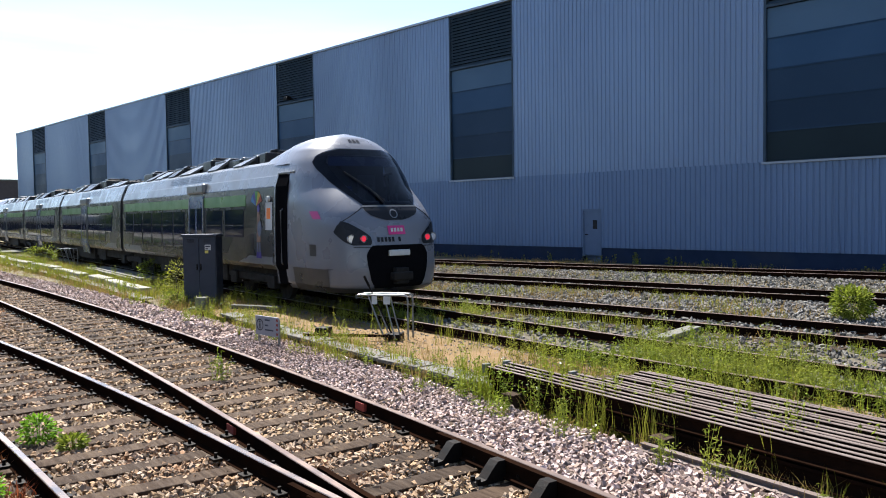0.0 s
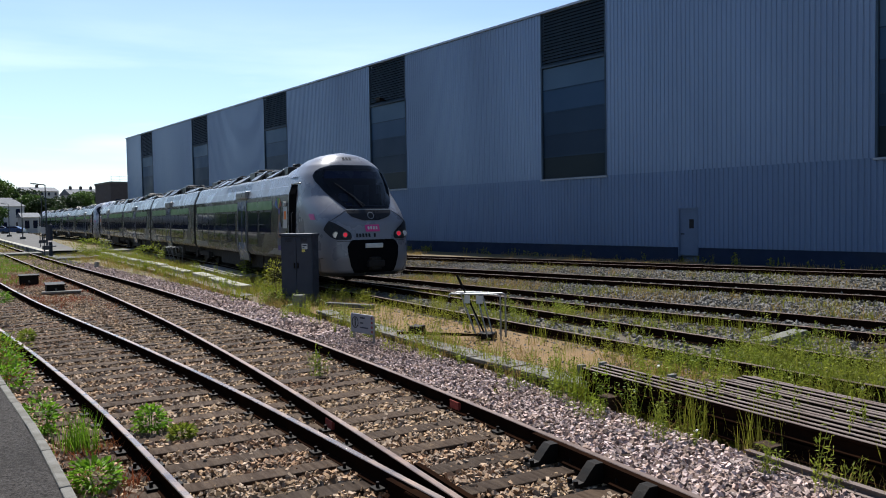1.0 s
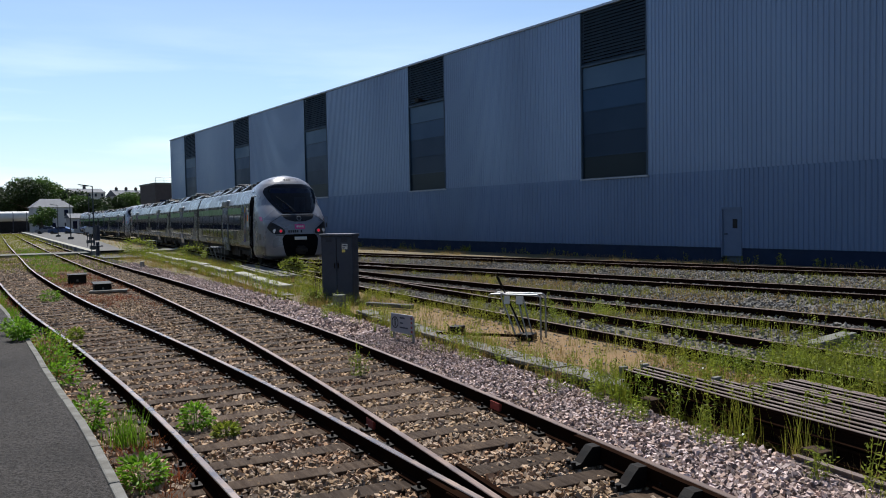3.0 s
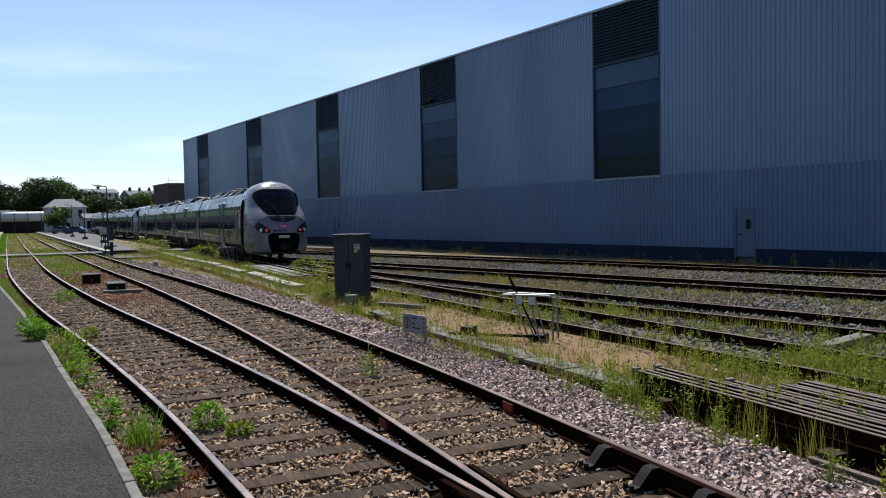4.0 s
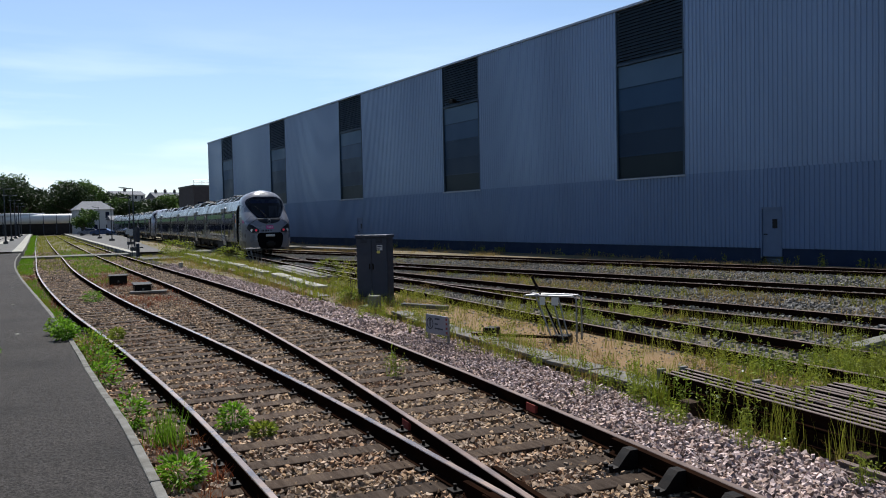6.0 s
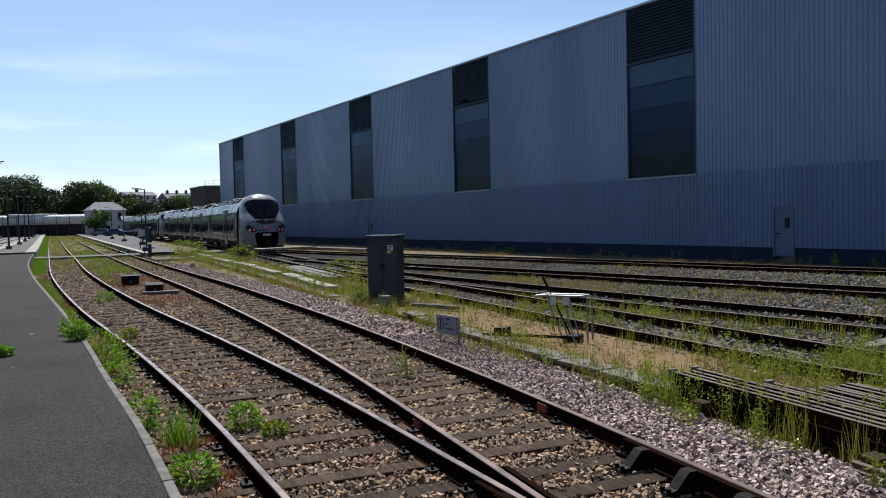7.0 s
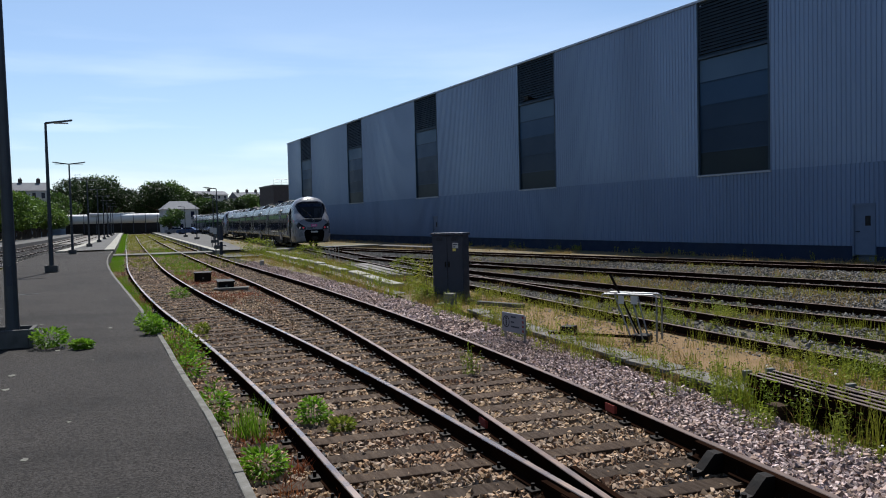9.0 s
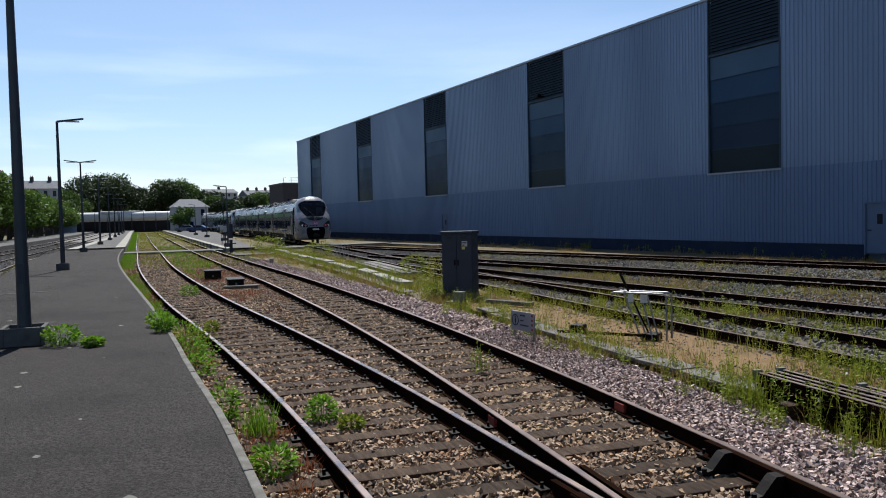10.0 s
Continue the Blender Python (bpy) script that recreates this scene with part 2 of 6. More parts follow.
# ---- building helpers ----
def part(name, data, mat, parent=None, label="", smooth=False):
    """One mesh object from a bmesh or (verts, faces), under a thing or part."""
    me = bpy.data.meshes.new(name)
    if isinstance(data, bmesh.types.BMesh):
        bmesh.ops.recalc_face_normals(data, faces=data.faces)
        data.to_mesh(me)
        data.free()
    else:
        v, f = data
        me.from_pydata([tuple(map(float, p)) for p in v], [], [tuple(map(int, q)) for q in f])
    me.materials.append(mat)
    if smooth:
        me.shade_smooth()
    ob = new(name, me)
    if parent:
        ob.parent = parent
    if label:
        ob["label"] = label
    return ob


def thing(name, label, category, m=None, group="", kind=""):
    ob = new(name)
    if m is not None:
        ob.matrix_basis = m
    return tagged(ob, label, category, group, kind)


def box(bm, x0, x1, y0, y1, z0, z1, bevel=0.0, m=None):
    r = bmesh.ops.create_cube(bm, size=1.0)["verts"]
    for v in r:
        v.co = Vector(((x0 + x1) / 2 + v.co.x * (x1 - x0), (y0 + y1) / 2 + v.co.y * (y1 - y0), (z0 + z1) / 2 + v.co.z * (z1 - z0)))
    if bevel:
        es = list({e for v in r for e in v.link_edges})
        r = bmesh.ops.bevel(bm, geom=es, offset=bevel, segments=2, affect="EDGES", profile=0.5)["verts"]
    if m is not None:
        bmesh.ops.transform(bm, matrix=m, verts=list({v for v in r}))
    return r


def boxes(*specs, bevel=0.0):
    bm = bmesh.new()
    for s in specs:
        box(bm, *s, bevel=bevel)
    return bm


def rod(bm, p, q, r0, r1=None, n=10):
    p, q = Vector(p), Vector(q)
    r1 = r0 if r1 is None else r1
    m = Matrix.Translation((p + q) / 2) @ (q - p).to_track_quat("Z", "Y").to_matrix().to_4x4()
    bmesh.ops.create_cone(bm, cap_ends=True, segments=n, radius1=r0, radius2=r1, depth=(q - p).length, matrix=m)


def pipe(bm, pts, r, n=8):
    """A bent tube."""
    pts = [Vector(p) for p in pts]
    rings = []
    for i, p in enumerate(pts):
        t = (pts[min(i + 1, len(pts) - 1)] - pts[max(i - 1, 0)]).normalized()
        q = t.to_track_quat("Z", "Y")
        rings.append([bm.verts.new(p + q @ Vector((r * math.cos(a), r * math.sin(a), 0))) for a in [2 * math.pi * k / n for k in range(n)]])
    for a, b in zip(rings, rings[1:]):
        for k in range(n):
            bm.faces.new((a[k], a[(k + 1) % n], b[(k + 1) % n], b[k]))
    bm.faces.new(rings[0][::-1])
    bm.faces.new(rings[-1])


def curve_y(pts):
    """A smooth y(x) through points given with x falling."""
    p = np.array(sorted(pts), float)
    x, y = p[:, 0], p[:, 1]
    h = np.diff(x)
    s = np.diff(y) / h
    m = np.empty(len(x))
    m[0], m[-1] = s[0], s[-1]
    m[1:-1] = (s[:-1] * h[1:] + s[1:] * h[:-1]) / (h[:-1] + h[1:])

    def at(q):
        q = np.asarray(q, float)
        i = np.clip(np.searchsorted(x, q) - 1, 0, len(h) - 1)
        t = (q - x[i]) / h[i]
        val = (1 + 2 * t) * (1 - t) ** 2 * y[i] + t * (1 - t) ** 2 * h[i] * m[i] + t * t * (3 - 2 * t) * y[i + 1] + t * t * (t - 1) * h[i] * m[i + 1]
        val = np.where(q < x[0], y[0] + m[0] * (q - x[0]), val)
        return np.where(q > x[-1], y[-1] + m[-1] * (q - x[-1]), val)
    return at


def line_pts(fy, x0, x1, step):
    xs = np.linspace(x0, x1, max(2, int(abs(x1 - x0) / step) + 1))
    return np.stack([xs, fy(xs)], -1)


def sideways(p):
    d = np.gradient(p, axis=0)
    d /= np.linalg.norm(d, axis=1)[:, None]
    return np.stack([-d[:, 1], d[:, 0]], -1), d


def sweep(p, profile, close=True):
    """Verts and faces of a profile [(across, z)] swept along plan points p."""
    n, _ = sideways(p)
    k = len(profile)
    v = np.array([[(*(p[i] + n[i] * a), z) for a, z in profile] for i in range(len(p))]).reshape(-1, 3)
    f = []
    for i in range(len(p) - 1):
        for j in range(k if close else k - 1):
            b = (j + 1) % k
            f.append((i * k + j, i * k + b, (i + 1) * k + b, (i + 1) * k + j))
    if close:
        f += [tuple(range(k))[::-1], tuple((len(p) - 1) * k + j for j in range(k))]
    return v, f


RAIL = [(-0.068, -0.152), (0.068, -0.152), (0.068, -0.14), (0.01, -0.12), (0.009, -0.045), (0.034, -0.034), (0.034, -0.006), (-0.034, -0.006),
        (-0.034, -0.034), (-0.009, -0.045), (-0.01, -0.12), (-0.068, -0.14)]
HEAD = [(-0.031, -0.007), (0.031, -0.007), (0.026, 0.0), (-0.026, 0.0)]


def strip(p, a, b, z):
    """A flat ribbon between two offsets from the plan line p."""
    n, _ = sideways(p)
    za, zb = (z, z) if isinstance(z, (int, float)) else z
    v = [(*(q + m * a), za) for q, m in zip(p, n)] + [(*(q + m * b), zb) for q, m in zip(p, n)]
    k = len(p)
    return v, [(i, i + 1, k + i + 1, k + i) for i in range(k - 1)]


def stones(spots, size, z, mat, name, label, seed, ico=True, zspread=0.03, parent=None):
    """Loose angular stones at plan spots, one mesh."""
    rng = np.random.default_rng(seed)
    if ico:
        bv = np.array([(x, y, z) for x in (-1, 1) for y in (-1, 1) for z in (-1, 1)], float) * 0.72
        bf = np.array([(0, 1, 3), (0, 3, 2), (4, 6, 7), (4, 7, 5), (0, 4, 5), (0, 5, 1), (2, 3, 7), (2, 7, 6), (0, 2, 6), (0, 6, 4), (1, 5, 7), (1, 7, 3)])
    else:
        bv = np.array([(1, 0, 0), (-1, 0, 0), (0, 1, 0), (0, -1, 0), (0, 0, 1), (0, 0, -1)], float)
        bf = np.array([(0, 2, 4), (2, 1, 4), (1, 3, 4), (3, 0, 4), (2, 0, 5), (1, 2, 5), (3, 1, 5), (0, 3, 5)])
    n = len(spots)
    sc = size * rng.uniform(0.55, 1.35, (n, 1, 1)) * rng.uniform((0.8, 0.55, 0.4), (1.25, 0.95, 0.75), (n, 3))[:, None, :]
    v = (bv[None] * (1 + rng.uniform(-0.3, 0.3, (n, len(bv), 1))) + rng.uniform(-0.24, 0.24, (n, len(bv), 3))) * 1.15 * sc
    q = rng.normal(size=(n, 4)) * (1, 0.45, 0.45, 1)
    q /= np.linalg.norm(q, axis=1)[:, None]
    w, x, y, zz = q.T
    R = np.stack([1 - 2 * (y * y + zz * zz), 2 * (x * y - zz * w), 2 * (x * zz + y * w), 2 * (x * y + zz * w), 1 - 2 * (x * x + zz * zz), 2 * (y * zz - x * w),
                  2 * (x * zz - y * w), 2 * (y * zz + x * w), 1 - 2 * (x * x + y * y)], -1).reshape(n, 3, 3)
    v = np.einsum("nij,nkj->nki", R, v)
    v[:, :, :2] += np.asarray(spots)[:, None, :]
    v[:, :, 2] += (z if np.ndim(z) else np.full(n, z))[:, None] + rng.uniform(-zspread, zspread, (n, 1))
    f = (bf[None] + (np.arange(n) * len(bv))[:, None, None]).reshape(-1, 3)
    me = bpy.data.meshes.new(name)
    me.vertices.add(n * len(bv))
    me.vertices.foreach_set("co", v.reshape(-1))
    me.loops.add(len(f) * 3)
    me.loops.foreach_set("vertex_index", f.reshape(-1))
    me.polygons.add(len(f))
    me.polygons.foreach_set("loop_start", np.arange(len(f)) * 3)
    me.update()
    me.shade_flat()
    me.materials.append(mat)
    ob = new(name, me)
    ob.parent = parent
    return tagged(ob, label, "ballast", kind="stuff")


# ---- plan lines: y of each track's middle over x ----
T1 = curve_y([(40, -4.6), (20, -0.6), (8, 1.42), (0, 2.33), (-5.2, 2.73), (-8.6, 2.97), (-12.5, 3.12), (-21, 3.25), (-29, 3.56), (-34.5, 3.86), (-58, 5.75), (-178, 16.4), (-260, 23.8)])
T2 = curve_y([(30, -2.4), (18, 0.1), (8, 2.0), (0, 3.47), (-4.2, 4.27), (-8.7, 5.05), (-15.5, 5.98), (-20.5, 6.5), (-26, 7.0), (-36, 7.7), (-53, 9.0), (-89, 12.1), (-178, 20.1), (-260, 27.5)])
TD = curve_y([(30, 7.6), (0, 10.0), (-5, 10.35), (-10, 10.85), (-16.7, 11.7), (-22.8, 12.5), (-30.6, 13.9), (-40, 15.4), (-50, 17.0), (-65, 19.3), (-85, 22.0), (-110, 24.8), (-140, 27.6), (-180, 31), (-260, 37.6)])
TC = curve_y([(30, 14.6), (0, 14.3), (-7, 14.25), (-14, 14.0), (-20, 13.95), (-27, 14.0), (-34, 14.6)])
TB = curve_y([(30, 22.6), (0, 21.1), (-6, 20.45), (-14, 19.45), (-20, 18.75), (-27, 17.8), (-34, 16.9), (-42, 16.1)])
TA = curve_y([(30, 29.0), (10, 28.6), (-2, 27.9), (-8, 27.3), (-13.5, 26.5), (-19, 25.6), (-25.5, 24.7), (-32, 23.6), (-40.5, 22.1), (-54, 19.9), (-66, 19.5)])
EDGE = curve_y([(30, -3.2), (10, -0.6), (0, 0.72), (-4.9, 1.15), (-7.2, 1.32), (-9.6, 1.43), (-13.8, 1.65), (-17.9, 1.8), (-23.9, 1.98), (-31.5, 2.23), (-38.6, 2.56), (-49.4, 3.33), (-60, 4.3), (-178, 14.6), (-260, 22.0)])
FARSIDE = curve_y([(30, -7.5), (0, -4.2), (-15, -2.9), (-31.7, -1.82), (-39, -1.58), (-47.7, -1.1), (-57, -0.2), (-69, 1.3), (-114, 6.2), (-260, 19.5)])
WALL_Y = 31.06
PLAT = 0.3

# ground: one sheet to the horizon
gx = np.concatenate([[-3000, -1200, -600, -350], np.linspace(-260, 60, 81), [120, 400, 1500]])
gy = np.concatenate([[-2500, -900, -300, -120], np.linspace(-60, 60, 41), [140, 400, 1200, 2500]])
gv = [(x, y, -0.27 + 0.03 * noise.noise((x * 0.2, y * 0.2, 0))) for x in gx for y in gy]
ny = len(gy)
tagged(part("ground", (gv, [(i * ny + j, (i + 1) * ny + j, (i + 1) * ny + j + 1, i * ny + j + 1) for i in range(len(gx) - 1) for j in range(ny - 1)]), M["ground"]),
       "dry yellowish ground with patchy low grass", "ground", kind="structure")


def patch(name, fy0, fy1, x0, x1, z, mat, label, category="ground", step=1.0, wob=0.0):
    xs = np.linspace(x0, x1, int(abs(x1 - x0) / step) + 1)
    a, b = fy0(xs), fy1(xs)
    w = np.array([noise.noise((x * 0.7, 3.1, 0)) for x in xs]) * wob
    w2 = np.array([noise.noise((x * 0.7, 9.1, 0)) for x in xs]) * wob
    v, k = [], 5
    for i, x in enumerate(xs):
        for j in range(k):
            s = j / (k - 1)
            v.append((x, (a[i] + w[i]) * (1 - s) + (b[i] + w2[i]) * s, z + (0.015 * noise.noise((x * 1.3, j * 1.7, 5)) if wob else 0)))
    f = [(i * k + j, (i + 1) * k + j, (i + 1) * k + j + 1, i * k + j + 1) for i in range(len(xs) - 1) for j in range(k - 1)]
    return tagged(part(name, (v, f), mat), label, category, kind="structure")


def shift(fy, d):
    return lambda x: fy(x) + d


patch("ballast_bed", lambda x: EDGE(x) + 0.1, lambda x: T2(x) + 2.2, -70, 30, -0.225, M["bed"], "rusty ballast bed of the near tracks, darkened as shade between stones", "ballast", wob=0.25)
patch("ballast_bed", lambda x: TD(x) - 1.3, lambda x: TA(x) + 1.6, -66, 30, -0.185, M["bed_pale"], "grey ballast bed under the depot tracks", "ballast", wob=0.3)
patch("sandy_path", lambda x: 8.1 + (-11 - x) * 0.14, lambda x: TD(x) - 0.95, -21, 2, -0.155, M["sand"], "bare orange sandy soil beside the track", "ground", wob=0.6)


SLEEPERS = []


def track(name, fy, x0, x1, label, shiny=True, sleepers=(), long=None, step=0.6, seed=1, sunk=0.0):
    """A track with two rails and its sleepers."""
    t = thing(name, label, "railway track", group="railway tracks", kind="structure")
    p = line_pts(fy, x0, x1, 0.8)
    n, d = sideways(p)
    for side in (-1, 1):
        q = p + n * side * 0.7525
        r = part("rail", sweep(q, RAIL), M["rail"], t, "dark rusty steel rail")
        part("running_surface", sweep(q, HEAD), M["railtop"] if shiny else M["railtop_rusty"], r, "worn shining rail head")
    if sleepers:
        rng = np.random.default_rng(seed)
        bm = bmesh.new()
        box(bm, -1.3, 1.3, -0.12, 0.12, -0.32, -0.15, bevel=0.012)
        me = None
        x = sleepers[0]
        while x > sleepers[1]:
            y = float(fy(x))
            a = math.atan2(float(fy(x - 0.5)) - y, -0.5)
            if me is None:
                ob = part("sleeper", bm, M["sleeper"], t)
                me = ob.data
            else:
                ob = new("sleeper", me)
                ob.parent = t
            turn = math.degrees(a) + 90 + rng.uniform(-2, 2)
            ob.matrix_basis = pose(x, y, rng.uniform(-0.012, 0.008) - sunk, 0, 0, turn)
            SLEEPERS.append((x, y, math.radians(turn), 1.3))
            x -= step * rng.uniform(0.92, 1.08)
    return t


track("railway_track", T1, 30, -250, "curving railway track on dark timber sleepers with shining rails", True, (-14.2, -75), seed=1)
track("railway_track", T2, 26, -250, "diverging railway track on weathered timber sleepers with dull rails", False, (-14.2, -75), seed=2)
track("railway_track", TD, 28, -255, "railway track half grown over with weeds", False, (6, -30), seed=3, sunk=0.05)
track("railway_track", TC, 28, -33, "rusty depot siding joining the next track", False, (6, -30), seed=4, sunk=0.012)
track("railway_track", TB, 28, -41, "rusty depot siding on grey ballast", False, (6, -30), seed=5, sunk=0.012)
track("railway_track", TA, 28, -64, "rusty depot siding along the warehouse wall", False, seed=6)

# long timbers under both tracks of the turnout
bearers = thing("turnout_timbers", "long weathered timbers under the turnout", "railway sleepers", kind="structure")
rngb = np.random.default_rng(77)
x = 6.0
while x > -13.9:
    ya, yb = float(T1(x)), float(T2(x))
    sl_ = (float(T1(x - 0.5)) + float(T2(x - 0.5)) - ya - yb) / 2 / -0.5
    half = (abs(yb - ya) + 2.6) / 2
    bm = bmesh.new()
    w = 0.12 * rngb.uniform(0.9, 1.08)
    box(bm, -half + rngb.uniform(-0.08, 0.08), half + rngb.uniform(-0.08, 0.12), -w, w, -0.32, -0.15, bevel=0.012)
    ob = part("sleeper", bm, M["sleeper"], bearers)
    turn = math.degrees(math.atan(sl_)) + 90 + rngb.uniform(-1.5, 1.5)
    ob.matrix_basis = pose(x, (ya + yb) / 2, rngb.uniform(-0.01, 0.006), 0, 0, turn)
    SLEEPERS.append((x, (ya + yb) / 2, math.radians(turn), half))
    x -= 0.6 * rngb.uniform(0.93, 1.07)

# ---- platform ----
def platform(name, fa, fb, x0, x1, label, mat="asphalt", top=PLAT):
    p = thing(name, label, "platform", kind="structure")
    xs = np.linspace(x0, x1, int(abs(x1 - x0) / 1.0) + 1)
    a, b = fa(xs), fb(xs) - 0.09
    k = 9
    v = [(x, a[i] * (1 - j / (k - 1)) + b[i] * j / (k - 1), top) for i, x in enumerate(xs) for j in range(k)]
    f = [(i * k + j, (i + 1) * k + j, (i + 1) * k + j + 1, i * k + j + 1) for i in range(len(xs) - 1) for j in range(k - 1)]
    o = len(v)
    v += [(x, a[i], -0.3) for i, x in enumerate(xs)] + [(x, b[i], -0.3) for i, x in enumerate(xs)]
    n = len(xs)
    f += [(i * k, (i + 1) * k, o + i + 1, o + i) for i in range(n - 1)] + [(i * k + k - 1, (i + 1) * k + k - 1, o + n + i + 1, o + n + i) for i in range(n - 1)]
    part("surface", (v, f), M[mat], p)
    return p


main_platform = platform("platform", FARSIDE, EDGE, 25, -60, "low asphalt platform, patched and worn")
far_platform = platform("platform", FARSIDE, EDGE, -64, -230, "asphalt platform with white painted edges", "asphalt_pale")


rngb = np.random.default_rng(5)
for k in range(34):
    x = rngb.uniform(-26, -3.5)
    y = float(EDGE(x)) - rngb.uniform(0.4, 3.6)
    a0, ra = rngb.uniform(0, 6.28), rngb.uniform(0.03, 0.075)
    v = [(x + ra * rngb.uniform(0.6, 1.3) * math.cos(a0 + i * 0.785), y + 0.7 * ra * rngb.uniform(0.6, 1.3) * math.sin(a0 + i * 0.785), PLAT + 0.004) for i in range(8)]
    part("pale_spot", (v, [tuple(range(8))]), M["concrete"], main_platform)


def kerb_stones(parent, fy, x0, x1, off0, off1, mat, length=1.0, z=PLAT + 0.012):
    rng = np.random.default_rng(8)
    bm = bmesh.new()
    box(bm, -length / 2 + 0.004, length / 2 - 0.004, off0, off1, -0.55, 0, bevel=0.012)
    me = None
    x = x0
    while x > x1:
        y = float(fy(x))
        a = math.degrees(math.atan2(float(fy(x - 0.5)) - y, -0.5)) - 180
        if me is None:
            ob = part("kerb_stone", bm, mat, parent)
            me = ob.data
        else:
            ob = new("kerb_stone", me)
            ob.parent = parent
        ob.matrix_basis = pose(x, y, z + rng.uniform(-0.006, 0.006), 0, 0, a + rng.uniform(-0.6, 0.6))
        x -= length


kerb_stones(main_platform, EDGE, 8, -60, -0.088, -0.015, M["kerb"])
kerb_stones(far_platform, EDGE, -66, -228, -0.7, 0.0, M["white_paint"], 4.0)
kerb_stones(far_platform, FARSIDE, -66, -228, 0.0, 0.7, M["white_paint"], 4.0)

# crossing boards
tagged(part("level_crossing", boxes((-1.4, 1.4, -1.6, 12.5, -0.16, 0.004), bevel=0.01), M["concrete"]), "flat pale concrete foot crossing over the tracks", "crossing", kind="structure").matrix_basis = pose(-60.5, 4.6, 0, 0, 0, -6)


tagged(part("level_crossing", boxes((-1.1, 1.1, 0, 8.2, -0.16, 0.012), bevel=0.01), M["concrete"]), "flat pale board crossing over the depot tracks", "crossing", kind="structure").matrix_basis = pose(-60.2, 16.6, 0, 0, 0, 8)
tagged(part("pavement", boxes((-8, 4, 0, 1.3, -0.2, -0.05), bevel=0.02), M["asphalt_pale"]), "short pale concrete apron by the warehouse", "pavement", kind="structure").matrix_basis = pose(-56, 24.7, 0, 0, 0, 4)
seam = part("asphalt_seam", boxes((-0.05, 0.05, -1.9, 0.75, 0, 0.005)), M["black"], main_platform, "dark tar seam")
seam.matrix_basis = pose(-23.35, -0.95, PLAT, 0, 0, 9)

# ---- warehouse ----
def ribs(x0, x1, z0, z1, pitch=0.23, depth=0.034):
    """Trapezoidal ribbed sheet facing -y."""
    n = max(1, round((x1 - x0) / pitch))
    w = (x1 - x0) / n
    prof = []
    for i in range(n):
        a = x0 + i * w
        prof += [(a, 0), (a + w * 0.52, 0), (a + w * 0.62, depth), (a + w * 0.9, depth)]
    prof.append((x1, 0))
    v = [(x, WALL_Y - 0.06 + y, z) for z in (z0, z1) for x, y in prof]
    k = len(prof)
    return v, [(i, i + 1, k + i + 1, k + i) for i in range(k - 1)]


WIN = [(-13.42, -9.0), (-31.05, -26.6), (-48.6, -44.2), (-66.4, -62.0), (-84.6, -80.2), (-102.6, -98.3)]
Z_LOW, Z_SILL, Z_HEAD, Z_TOP = 0.42, 3.97, 10.0, 12.97
X_LEFT, X_RIGHT = -109.0, 26.0
hall = thing("warehouse", "long grey-blue warehouse clad in ribbed steel sheets", "building", kind="structure")
edges = [X_LEFT] + [v for a, b in sorted(WIN) for v in (a, b)] + [X_RIGHT]
for i in range(0, len(edges), 2):
    a, b = edges[i], edges[i + 1]
    part("cladding", ribs(a, b, Z_SILL, Z_TOP), M["clad"], hall)
DOORS = [-63.1, -22.17]
cuts = [X_LEFT] + [v for d in DOORS for v in (d - 0.06, d + 0.99)] + [X_RIGHT]
for i in range(0, len(cuts), 2):
    part("lower_cladding", ribs(cuts[i], cuts[i + 1], Z_LOW, Z_SILL - 0.004), M["clad_low"], hall)
    part("plinth", boxes((cuts[i], cuts[i + 1], WALL_Y - 0.02, WALL_Y + 0.2, -0.3, Z_LOW)), M["plinth"], hall, "dark blue painted plinth")
for d in DOORS:
    part("lower_cladding", ribs(d - 0.06, d + 0.99, 2.25, Z_SILL - 0.004), M["clad_low"], hall)
part("core", boxes((X_LEFT + 0.05, X_RIGHT - 0.05, WALL_Y + 0.35, WALL_Y + 60, -0.3, Z_TOP - 0.15)), M["clad"], hall)
part("end_wall", boxes((X_LEFT, X_LEFT + 0.05, WALL_Y - 0.05, WALL_Y + 60, -0.3, Z_TOP)), M["clad"], hall)
part("roof_edge", boxes((X_LEFT - 0.08, X_RIGHT, WALL_Y - 0.14, WALL_Y + 0.4, Z_TOP, Z_TOP + 0.13), bevel=0.01), M["trim"], hall, "pale metal roof edge")
part("corner_trim", boxes((X_LEFT - 0.04, X_LEFT + 0.14, WALL_Y - 0.07, WALL_Y + 0.1, 0, Z_TOP)), M["trim"], hall)


